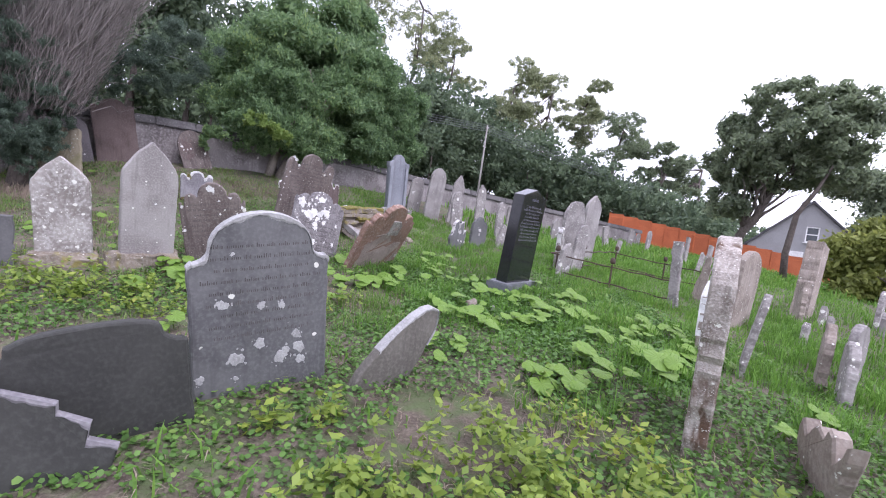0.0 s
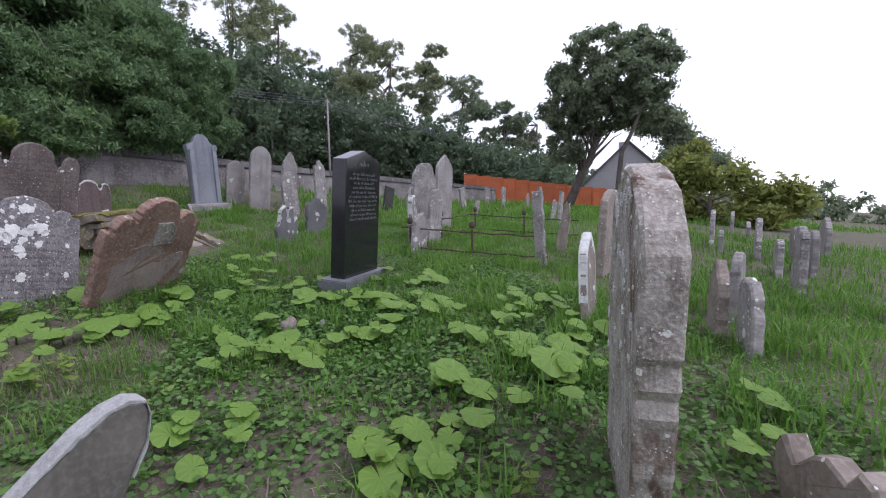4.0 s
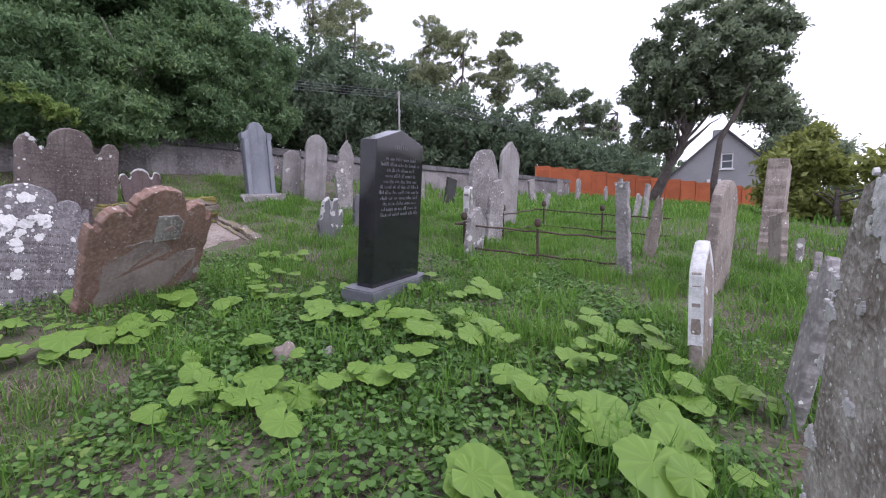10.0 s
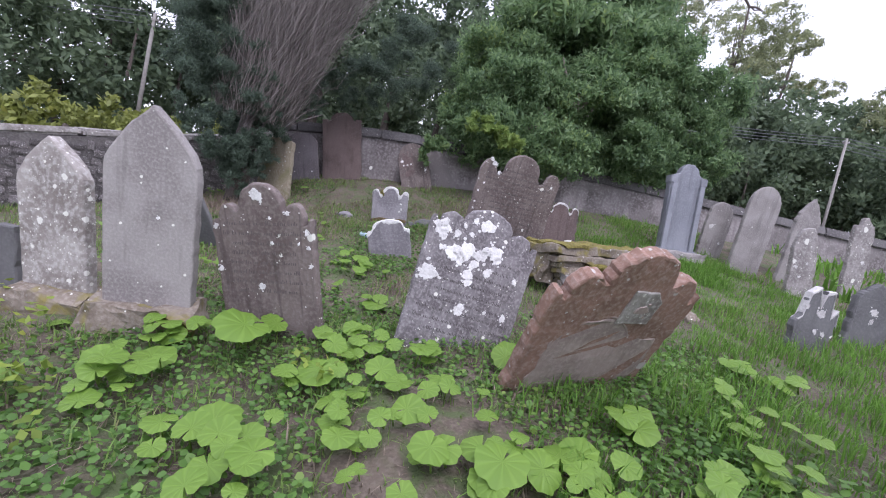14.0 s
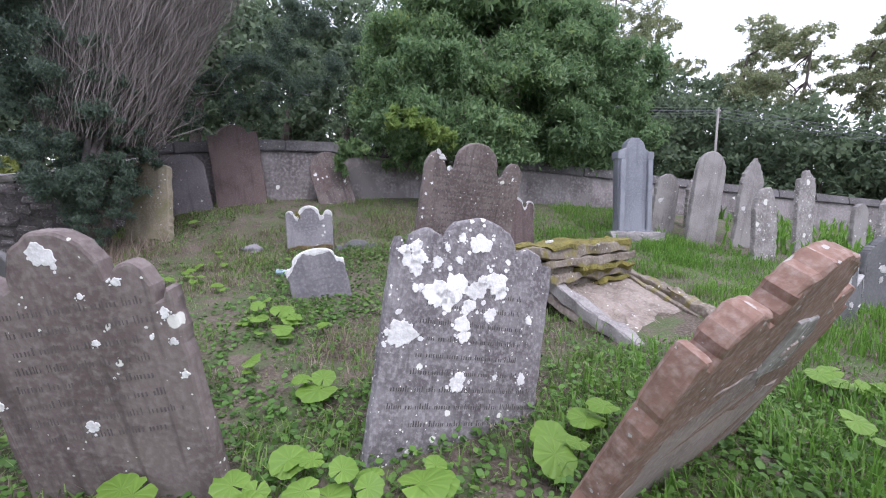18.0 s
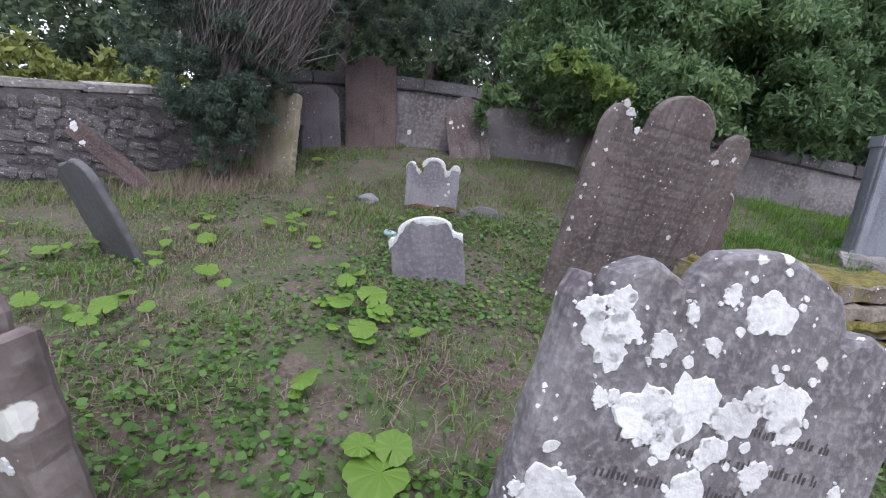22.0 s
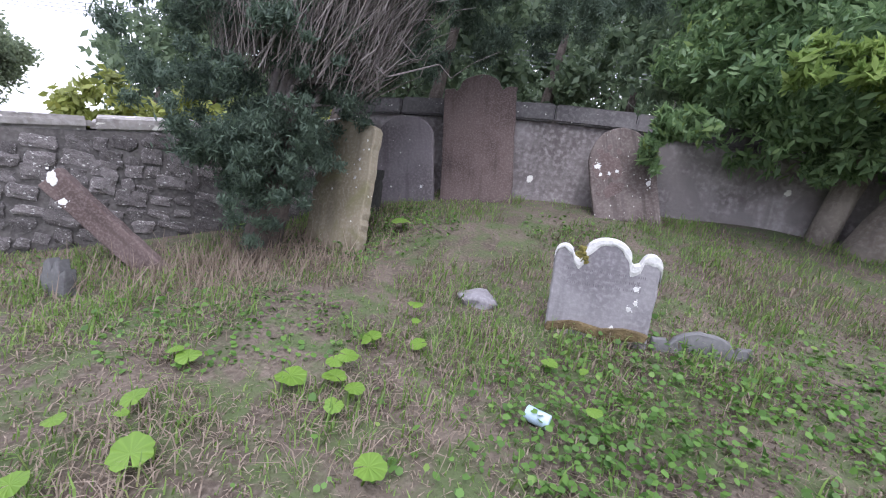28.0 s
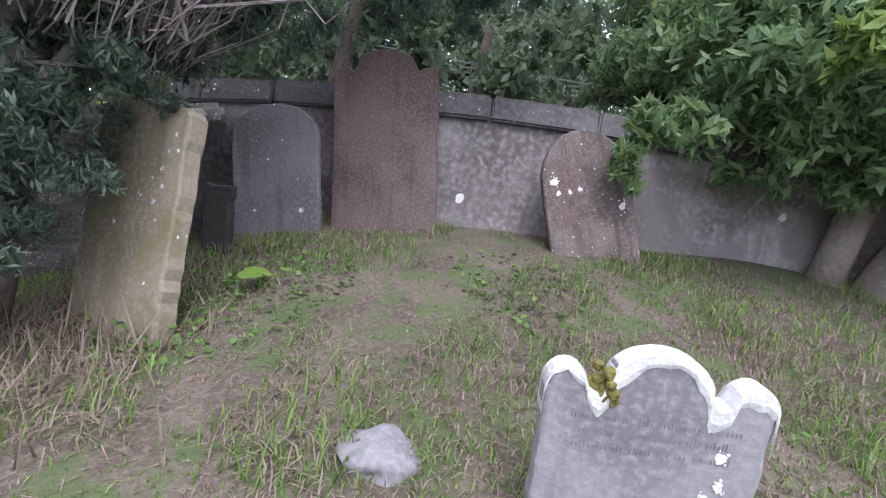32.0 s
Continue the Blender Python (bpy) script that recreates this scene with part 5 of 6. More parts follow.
def orange_fence():
    x0, y0 = bearing(-21.8, 27)
    x1, y1 = bearing(-47, 31)
    top = new("garden_fence")
    top.location = (x0, y0, gz(x0, y0))
    tagged(top, "long orange-stained wooden garden fence", "fence")
    n = 16
    d = Vector((x1 - x0, y1 - y0, 0))
    yaw = math.degrees(math.atan2(d.y, d.x))
    for i in range(n):
        a, b = i / n, (i + 1) / n
        m = d * ((a + b) / 2)
        ztop = 1.3 + 27.0 * math.tan(radians(5.7)) + (2.35 - 3.99) * (a + b) / 2 - top.location.z
        zlow = gz(x0 + m.x, y0 + m.y) - 0.2 - top.location.z
        l = d.length / n
        slope = math.degrees(math.atan2(-1.64, d.length))
        part("panel", box(l - 0.03, 0.04, ztop - zlow, (m.x, m.y, (ztop + zlow) / 2), (0, -slope * 0, yaw), 0.006), FENCE, top)
        part("fence_post", box(0.09, 0.1, ztop - zlow + 0.06, (d.x * a, d.y * a, (ztop + zlow) / 2), (0, 0, yaw), 0.008), FENCE, top)
        part("rail", box(l - 0.1, 0.05, 0.08, (m.x, m.y, ztop - 0.2), (0, 0, yaw), 0.01), FENCE, top)


orange_fence()


def house():
    x, y = bearing(-42.4, 42)
    z0 = gz(x, y) - 1.0
    top = new("house")
    face = math.degrees(math.atan2(y - 2.29, x - 1.13)) - 90
    top.matrix_world = pose(x, y, z0, 0, 0, face + 4)
    tagged(top, "pale rendered house with a gable and grey slate roof", "house")
    w, eave, ridge, deep = 7.6, 1.3 + 42 * math.tan(radians(3.6)) - z0, 1.3 + 42 * math.tan(radians(8.5)) - z0, 9.0
    bm = bmesh.new()
    prof = [(-w / 2, 0), (w / 2, 0), (w / 2, eave), (0, ridge), (-w / 2, eave)]
    hx, hz = 0.42, 0.62
    wz = eave + 0.32 * (ridge - eave)
    f = [bm.verts.new((u, 0, v)) for u, v in prof]
    bk = [bm.verts.new((u, deep, v)) for u, v in prof]
    for i in range(5):
        bm.faces.new((f[i], f[(i + 1) % 5], bk[(i + 1) % 5], bk[i]))
    bm.faces.new(bk[::-1])
    hole = [bm.verts.new((u, 0, v)) for u, v in ((0.25 - hx, wz - hz), (0.25 + hx, wz - hz), (0.25 + hx, wz + hz), (0.25 - hx, wz + hz))]
    inner = [bm.verts.new((v.co.x, 0.15, v.co.z)) for v in hole]
    bm.faces.new((f[0], f[1], hole[1], hole[0]))
    bm.faces.new((f[1], f[2], hole[2], hole[1]))
    bm.faces.new((f[2], f[3], f[4], hole[3], hole[2]))
    bm.faces.new((f[4], f[0], hole[0], hole[3]))
    for i in range(4):
        bm.faces.new((hole[i], hole[(i + 1) % 4], inner[(i + 1) % 4], inner[i]))
    bmesh.ops.recalc_face_normals(bm, faces=bm.faces)
    part("wall", bm, HOUSE_WALL, top)
    win = part("window", joined(box(2 * hx, 0.08, 0.09, (0.25, 0.1, wz - hz + 0.045)), box(2 * hx, 0.08, 0.09, (0.25, 0.1, wz + hz - 0.045)), box(2 * hx, 0.08, 0.07, (0.25, 0.1, wz)),
                                box(0.09, 0.08, 2 * hz, (0.25 - hx + 0.045, 0.102, wz)), box(0.09, 0.08, 2 * hz, (0.25 + hx - 0.045, 0.102, wz)), box(2 * hx + 0.2, 0.2, 0.08, (0.25, -0.02, wz - hz - 0.04))), WHITE_PAINT, top, "white sash window frame")
    part("pane", box(2 * hx - 0.1, 0.02, 2 * hz - 0.1, (0.25, 0.13, wz)), DARK_GLASS, win)
    for s in (-1, 1):
        a = math.degrees(math.atan2(ridge - eave, w / 2))
        l = math.hypot(ridge - eave, w / 2) + 0.4
        part("roof", box(l, deep + 0.5, 0.16, (s * (w / 4 + 0.08), deep / 2, (ridge + eave) / 2 + 0.02), (0, s * a, 0), 0.03), ROOF, top)
    part("chimney", box(0.8, 0.9, 1.5, (0.0, deep - 0.6, ridge + 0.5), bevel=0.04), HOUSE_WALL, top)
    part("low_window", box(1.0, 0.1, 0.5, (-0.6, -0.03, eave - 0.5), bevel=0.02), WHITE_PAINT, top)


house()


def pole(x, y, z0, z1, lean, label):
    top = new("telegraph_pole")
    top.location = (x, y, z0)
    tagged(top, label, "pole")
    part("shaft", tube([(0, 0, -0.3), (lean * 0.5, 0, (z1 - z0) / 2), (lean, 0, z1 - z0)], [0.12, 0.105, 0.085], 10), POLE_WOOD, top, smooth=True)
    part("cross_arm", box(0.5, 0.1, 0.1, (lean, 0, z1 - z0 - 0.35), (0, 0, 30), 0.01), POLE_WOOD, top)
    for k in (-0.2, 0.2):
        part("insulator", box(0.06, 0.06, 0.12, (lean + k * 0.87, k * 0.5, z1 - z0 - 0.24), bevel=0.015), WHITE_PAINT, top)
    return Vector((x + lean, y, z1))


pa = pole(4.60, 48.3, gz(4.60, 48.3), 13.6, 0.0, "tall weathered telegraph pole before the wood")
pb = pole(-28.6, 13.7, gz(-28.6, 13.7), 8.9, 0.4, "weathered telegraph pole beyond the side wall")


def cables(a, b, n, sag, gap, label):
    for k in range(n):
        off = Vector((0, 0, -gap * k))
        bm = tube([a.lerp(b, t / 12) + off - Vector((0, 0, 4 * sag * (t / 12) * (1 - t / 12))) for t in range(13)], 0.022, 4)
        tagged(part("overhead_cable", bm, WIRE), label, "cable", "overhead cables")


cables(pa, Vector((42, 58, 9.5)), 4, 0.6, 0.28, "thin sagging overhead cable to the houses")
cables(pb, pa, 4, 0.9, 0.22, "thin overhead cable strung between two poles")
cables(pb, Vector((-60, -8, 9)), 4, 0.8, 0.22, "thin overhead cable running beyond the side wall")


# ---- trees ----
def wood(label, spots, leaf, count, material, name="wood", clumps=44, lobe=0.24):
    """A belt of trees seen as one mass of leaves, with trunks in it."""
    top = new(name)
    tagged(top, label, "wood", kind="stuff")
    tr = bmesh.new()
    blobs = []
    for i, (x, y, z, rx, rz) in enumerate(spots):
        g = gz(x, y)
        tube([(x, y, g - 0.5), (x + 0.2, y, (g + z) / 2), (x + 0.1, y + 0.2, z)], [0.14, 0.11, 0.06], 6, tr)
        blobs.append(sub_blobs((x, y, z, rx, rx, rz), clumps, lobe, i + 3))
    part("trunks", tr, BARK, top)
    pts = blob_points(np.concatenate(blobs), count, 0.5)
    part_mesh("leaves", fast_mesh("leaves", leaf_cards(pts, leaf, 1.5), 4, material), top)
    return top


def belt(az0, az1, n, dist, el_top, low, rx, seed, ox=1.13, oy=2.29):
    """Places for trees along a belt seen from the yard: their tops reach the elevation el_top at that distance."""
    r = random.Random(seed)
    out = []
    for i in range(n):
        t = (i + 0.5) / n
        az = az0 + (az1 - az0) * t
        d = dist * r.uniform(0.9, 1.15)
        x, y = bearing(az, d, ox, oy)
        ztop = 1.3 + d * math.tan(radians(el_top(t) + r.uniform(-1.2, 1.2)))
        g = gz(x, y) + low
        out.append((x, y, (ztop + g) / 2, rx * r.uniform(0.85, 1.2), max(1.0, (ztop - g) / 2)))
    return out


wood("dark wood of broadleaved trees behind the churchyard wall", belt(26, -37, 66, 60, lambda t: min(27.8 - 22.5 * t, 20.0), 0.0, 4.6, 1), 0.42, 135000, WOOD_LEAF)
wood("dark wooded bank beyond the side wall", belt(87.5, 26, 36, 32, lambda t: 11 + 18 * min(1, t / 0.25) ** 0.7, -1.5, 2.7, 2, -2.8, 6.0), 0.29, 115000, WOOD_LEAF)
wood("thin trees standing just behind the back wall", [(*on_wall(s, -2.6 - 0.9 * math.sin(5 * s))[:2], 4.6 + 0.8 * math.sin(2.3 * s), 1.1, 1.9) for s in (-3.0, -1.4, 0.2, 1.6, 3.2)], 0.12, 14000, WOOD_LEAF)


def pine(az, dist, el, el_low, r, n, seed, material=PINE_LEAF):
    """A tall bare-stemmed tree with flat clumps of foliage at its head."""
    dist, r, el, el_low = 1.6 * dist, 1.6 * r, el + 2.2, el_low + 1.2
    x, y = bearing(az, dist)
    z0, z1, zl = gz(x, y), 1.3 + dist * math.tan(radians(el)), 1.3 + dist * math.tan(radians(el_low))
    rnd = random.Random(seed)
    lobes = []
    for i in range(n):
        t = i / max(1, n - 1)
        a = rnd.uniform(0, 6.28)
        q = r * rnd.uniform(0.2, 0.9)
        lobes.append((x + q * math.cos(a), y + q * math.sin(a), zl + (z1 - zl) * (0.25 + 0.7 * t), r * rnd.uniform(0.35, 0.6), r * rnd.uniform(0.35, 0.6), r * rnd.uniform(0.16, 0.28)))
    tree("pine_tree", "tall thin tree with clumped grey-green foliage on bare limbs", (x, y, z0 - 0.3), (x + r * 0.15, y, zl + 0.75 * (z1 - zl)), 0.3, lobes, 0.2, 4500 + 1300 * n, material, BARK, 22, seed, 0.15, group="tall trees above the wood", clumps=56, flat=0.5)


pine(16, 36, 30, 19, 4.2, 9, 21)
pine(7, 40, 27, 17, 4.5, 8, 22)
pine(1.5, 44, 21.5, 16, 3.0, 6, 23)
pine(-7, 44, 20, 11, 3.4, 9, 24)
pine(-12, 42, 19.5, 10, 3.2, 9, 25)
pine(-16.5, 42, 18.0, 10, 2.6, 8, 26)
pine(-21.5, 44, 15.0, 9, 3.2, 7, 27, TREE_LEAF)
pine(-27, 44, 11.5, 7, 2.6, 6, 28, TREE_LEAF)
pine(-31, 46, 10.5, 6, 2.6, 6, 29, TREE_LEAF)


def leaning_tree():
    x, y = bearing(-35.0, 22)
    cx, cy = bearing(-39.5, 22)
    ex, ey = bearing(-44.6, 22)
    z0 = gz(x, y)
    lobes = [(cx, cy, 6.3, 2.0, 2.0, 1.2), (cx, cy, 7.6, 2.2, 2.2, 1.5), (x, y, 4.6, 1.1, 1.1, 0.8), (ex, ey, 7.6, 1.7, 1.7, 1.6), (ex, ey, 6.0, 1.3, 1.3, 0.7), (cx, cy, 9.3, 1.6, 1.6, 0.8), (ex, ey, 8.9, 1.3, 1.3, 0.8), (x, y, 6.4, 1.3, 1.3, 1.2), (x, y, 8.0, 0.9, 0.9, 0.8)]
    tree("garden_tree", "broad dark tree leaning over the orange fence", (x, y, z0 - 0.2), (cx, cy, 5.2), 0.22, lobes, 0.14, 40000, TREE_LEAF, BARK, 22, 41, 0.16, clumps=54, flat=0.6)
    x2, y2 = bearing(-41.8, 21)
    x3, y3 = bearing(-43.5, 21)
    bm = tube([(x2, y2, gz(x2, y2) - 0.2), (x2 - 0.1, y2, 2.4), (x2 + 0.1, y2, 4.1), (x3, y3, 5.2), (x3 + 0.3, y3 - 0.2, 6.2)], [0.15, 0.13, 0.11, 0.08, 0.04], 7)
    ob = part("bare_stem", bm, BARK, smooth=True)
    tagged(ob, "thin bare leaning tree stem before the house", "tree")


leaning_tree()
bx, by = bearing(-52, 17)
tree("bush", "rounded yellow-green garden bush", (bx, by, gz(bx, by) - 0.1), (bx, by, gz(bx, by) + 1.0), 0.1, [(bx, by, gz(bx, by) + 0.9, 1.3, 1.3, 1.1), (bx + 1.0, by - 1.3, gz(bx, by) + 0.5, 1.1, 1.1, 0.8), (bx - 0.6, by + 0.7, gz(bx, by) + 1.1, 0.9, 0.9, 1.2)], 0.14, 15000, BUSH_LEAF, BARK, 6, 51, 0.4, "bush")
bx, by = bearing(-49.2, 20)
tree("tall_bush", "tall feathery olive-green bush by the house", (bx, by, gz(bx, by) - 0.1), (bx, by, gz(bx, by) + 2.0), 0.1, [(bx, by, 1.9, 0.85, 0.85, 1.6), (bx + 0.1, by - 0.1, 3.5, 0.55, 0.55, 0.9)], 0.14, 14000, BUSH_LEAF, BARK, 6, 52, 0.42, "bush")
bx, by = bearing(-45.5, 46)
tree("far_tree", "dark round tree behind the house", (bx, by, gz(bx, by)), (bx, by, 6), 0.3, [(bx, by, 8.0, 3.2, 3.2, 3.0), (bx + 2, by - 2, 6.0, 2.6, 2.6, 2.4)], 0.22, 22000, TREE_LEAF, BARK, 6, 53, 0.42)
wood("far line of dark trees and hedges", belt(-47, -80, 9, 48, lambda t: 2.2 - 1.2 * t, -1.5, 3.0, 5), 0.3, 18000, TREE_LEAF)
wood("olive hedge beyond the side wall", [(-12.6 - 0.3 * i, 11.2 - 1.1 * i, 2.0 - 0.06 * i, 1.0, 0.8) for i in range(5)], 0.12, 14000, BUSH_LEAF, "hedge")
bx, by = bearing(98.6, 45, -2.8, 6.0)
tree("far_conifer", "grey-green broad conifer far beyond the side wall", (bx, by, gz(bx, by)), (bx, by, 6.0), 0.3, [(bx, by, gz(bx, by) + 1.4, 3.2, 3.2, 1.4), (bx, by, 3.0, 3.1, 3.1, 1.4), (bx, by + 0.3, 4.6, 2.5, 2.5, 1.2), (bx, by, 5.9, 1.8, 1.8, 1.0), (bx, by - 0.3, 6.9, 1.0, 1.0, 0.7)], 0.22, 20000, TREE_LEAF, BARK, 10, 54, 0.42)


# ---- the two trees of the corner ----
def ash():
    bx, by = -4.22, 11.72
    z = gz(bx, by)
    lobes = [(-4.5, 14.2, 5.9, 2.5, 2.4, 2.1), (-3.9, 14.8, 5.4, 2.0, 2.0, 2.0), (-2.5, 14.6, 3.7, 1.2, 1.2, 0.9), (-4.6, 15, 8.0, 2.1, 2.1, 1.4)]
    front = [(-4.4, 12.2, 4.3, 1.4, 1.2, 0.9), (-3.4, 12.6, 4.1, 1.3, 1.1, 0.9), (-5.6, 13.0, 5.0, 1.7, 1.5, 1.5), (-2.9, 13.1, 3.6, 1.0, 0.9, 0.65), (-4.6, 11.0, 3.35, 0.75, 0.7, 0.5), (-3.7, 11.5, 3.2, 0.9, 0.8, 0.6), (-5.0, 11.0, 3.1, 0.55, 0.45, 0.5),
             (-5.3, 11.35, 3.7, 0.8, 0.7, 0.6), (-3.8, 11.35, 3.05, 0.6, 0.5, 0.45), (-3.2, 11.7, 3.1, 0.6, 0.5, 0.45), (-4.7, 11.3, 4.2, 1.0, 0.8, 0.6), (-4.4, 12.6, 5.4, 1.4, 1.2, 0.9), (-3.2, 13.2, 5.0, 1.2, 1.0, 0.9), (-2.7, 13.4, 4.5, 1.0, 0.9, 0.8), (-3.2, 14.0, 5.6, 1.5, 1.3, 1.1), (-2.2, 13.7, 3.6, 0.9, 0.8, 0.6), (-1.9, 14.3, 4.4, 1.0, 0.9, 0.8), (-1.3, 14.5, 3.7, 0.7, 0.7, 0.5), (-1.5, 14.8, 5.2, 0.9, 0.9, 0.8), (-2.9, 14.6, 6.2, 1.2, 1.1, 0.9), (-5.9, 12.6, 4.2, 1.0, 0.9, 0.7), (-6.2, 13.4, 5.6, 1.2, 1.1, 0.9)]
    top = tree("ash_tree", "large green ash tree hanging over the churchyard wall", (bx, by, z - 0.2), (bx + 0.75, by + 0.45, z + 2.2), 0.17, lobes, 0.08, 62000, ASH_LEAF, PALE_BARK, 16, 61, 0.19, droop=0.7, stretch=2.4, clumps=64, flat=0.7)
    every = np.concatenate([sub_blobs(l, 60, 0.2, 610 + i, 0.7) for i, l in enumerate(front)])
    pts = blob_points(every, 215000, 0.5) + 0.04 * RNG.normal(size=(215000, 3))
    part_mesh("hanging_foliage", fast_mesh("hanging_foliage", leaf_cards(pts, 0.048, 2.2, 0.7) - np.asarray((bx, by, z - 0.2)), 4, ASH_LEAF), top)
    low = np.concatenate([sub_blobs(l, 14, 0.3, 690 + i, 0.8) for i, l in enumerate([(-5.56, 10.3, 2.55, 0.13, 0.10, 0.22), (-5.45, 10.4, 2.85, 0.3, 0.2, 0.2), (-4.4, 11.1, 2.76, 0.3, 0.2, 0.22)])])
    pts = blob_points(low, 3200, 0.4)
    part_mesh("low_spray", fast_mesh("low_spray", leaf_cards(pts, 0.055, 2.3, 0.8) - np.asarray((bx, by, z - 0.2)), 4, ASH_LEAF), top, "leafy spray hanging over the wall")
    bright = np.concatenate([sub_blobs(l, 16, 0.3, 640 + i, 0.8) for i, l in enumerate([(-4.45, 10.35, 3.22, 0.34, 0.24, 0.2), (-4.0, 10.5, 3.1, 0.26, 0.2, 0.2), (-3.75, 10.6, 2.95, 0.14, 0.14, 0.14)])])
    pts = blob_points(bright, 2200, 0.4)
    part_mesh("yellow_spray", fast_mesh("yellow_spray", leaf_cards(pts, 0.055, 2.3, 0.6) - np.asarray((bx, by, z - 0.2)), 4, YELLOW_ASH_LEAF), top, "lighter yellow-green spray of ash leaves")
    bm = tube([(-0.34, -0.08, -0.2), (-0.22, -0.02, 0.7), (0.0, 0.15, 1.6), (0.25, 0.5, 2.6)], [0.12, 0.11, 0.10, 0.08], 9)
    part("second_stem", bm, PALE_BARK, top, smooth=True)


ash()


def cypress():
    """A half-dead evergreen: a fan of bare grey strands above, dark foliage below and at its sides."""
    bx, by = -7.15, 7.55
    z = gz(bx, by)
    top = new("half_dead_cypress")
    top.location = (bx, by, z)
    tagged(top, "half-dead dark evergreen with a fan of bare grey branches", "tree")
    rnd = random.Random(8)
    part("trunk", tube([(0, 0, -0.2), (0.05, 0.05, 0.6), (0.0, 0.1, 1.4), (0.1, 0.2, 2.2)], [0.17, 0.14, 0.12, 0.08], 10), BARK, top, smooth=True)
    for i in range(16):
        q = i / 15
        tip = (0.1 + 0.5 * q + rnd.uniform(-0.3, 0.3), -0.1 + 0.9 * q + rnd.uniform(-0.25, 0.25), 4.6 - 0.8 * q + rnd.uniform(-0.5, 0.4))
        part("stem", tube(limb_path((0.05 * rnd.uniform(-1, 1), 0.12 * rnd.uniform(-1, 1), 0.5 + 0.6 * rnd.random()), tip, -0.25, 8, 0.03, i), [0.038, 0.035, 0.031, 0.027, 0.022, 0.017, 0.011, 0.005], 5), DEAD_WOOD, top, smooth=True)
    n = 11000
    lift, turn, away = RNG.uniform(0, 1, n), RNG.uniform(0, 2 * np.pi, n), np.sqrt(RNG.uniform(0, 1, n))
    wide = (0.60 + 0.40 * lift) * away
    off = np.stack([np.cos(turn) * wide, np.sin(turn) * wide, np.zeros(n)], 1)
    start = np.stack([0.05 + 0.30 * lift, 0.05 + 0.62 * lift ** 1.2, 1.3 + 2.8 * lift], 1) + off
    way = np.stack([np.full(n, 0.08), np.full(n, 0.16), np.ones(n)], 1) + 0.22 * off + 0.16 * RNG.normal(size=(n, 3))
    way *= (RNG.uniform(0.25, 0.95, n) / np.linalg.norm(way, axis=1))[:, None]
    bend = 0.11 * RNG.normal(size=(n, 3)) * np.linalg.norm(way, axis=1)[:, None]
    flatv = np.cross(way, RNG.normal(size=(n, 3)))
    flatv *= (RNG.uniform(0.002, 0.0048, n) / (np.linalg.norm(flatv, axis=1) + 1e-9))[:, None]
    mid_ = start + 0.5 * way + bend
    rib = np.stack([start - flatv, start + flatv, mid_ + flatv * 0.8, mid_ - flatv * 0.8, mid_ - flatv * 0.8, mid_ + flatv * 0.8, start + way + flatv * 0.2, start + way - flatv * 0.2], 1).reshape(-1, 3)
    tagged(part_mesh("dead_spray", fast_mesh("dead_spray", rib, 4, SPRAY), top), "fan of fine bare grey twigs", kind="stuff")
    for i in range(15):
        a = rnd.uniform(0.6, 1.6)
        l = rnd.uniform(0.6, 1.5)
        z0 = rnd.uniform(1.2, 2.0)
        q = limb_path((0.1, 0.1, z0), (math.cos(a) * l + 0.2, math.sin(a) * l, z0 + rnd.uniform(0.2, 1.2)), -0.12, 10, 0.11, i)
        part("bough", tube(q, [0.012, 0.011, 0.010, 0.009, 0.008, 0.007, 0.005, 0.004, 0.003, 0.0015], 4), DEAD_WOOD, top, "twisted bare grey bough")
    lobes = [(0.05, -0.35, 1.4, 0.6, 0.65, 1.0), (0.0, -0.6, 2.4, 0.5, 0.5, 0.9), (0.1, 0.1, 1.25, 0.5, 0.55, 0.65), (0.05, -0.75, 1.5, 0.45, 0.4, 0.8), (0.1, 0.25, 1.6, 0.40, 0.36, 0.5), (0.35, -0.1, 0.75, 0.35, 0.5, 0.4), (-0.1, -0.65, 3.3, 0.45, 0.42, 0.9),
             (-0.2, -0.5, 4.2, 0.4, 0.4, 0.7), (0.1, 1.3, 2.2, 0.6, 0.7, 0.45), (0.5, 2.0, 2.7, 0.7, 0.7, 0.5), (-0.5, 0.5, 2.2, 0.6, 0.8, 1.0), (0.2, 0.75, 1.9, 0.35, 0.4, 0.4), (0.9, 2.6, 3.4, 0.9, 0.9, 0.7), (-0.9, -0.1, 2.8, 0.6, 0.8, 1.4), (0.25, -0.5, 1.0, 0.4, 0.4, 0.5), (-0.2, -0.85, 2.6, 0.4, 0.4, 1.2), (0.4, -0.2, 0.5, 0.35, 0.35, 0.4), (0.45, 0.0, 1.0, 0.3, 0.25, 0.35), (0.45, 0.0, 1.75, 0.4, 0.45, 0.45), (0.3, -0.3, 2.1, 0.4, 0.4, 0.5)]
    every = np.concatenate([sub_blobs(l, 26, 0.22, 70 + i) for i, l in enumerate(lobes)])
    pts = blob_points(every, 275000, 0.45)
    tagged(part_mesh("foliage", fast_mesh("foliage", leaf_cards(pts, 0.015, 3.3, -0.8), 4, YEW_LEAF), top), "dark evergreen foliage", kind="stuff")
    n = 2200
    base = np.stack([RNG.normal(0.3, 0.36, n), RNG.normal(-0.15, 0.5, n), np.zeros(n)], 1)
    base[:, 2] = ground_z(base[:, 0] + bx, base[:, 1] + by) - z
    up = RNG.normal(size=(n, 3)) * 0.4 + np.array([0, 0, 1.0])
    up *= RNG.uniform(0.04, 0.15, n)[:, None]
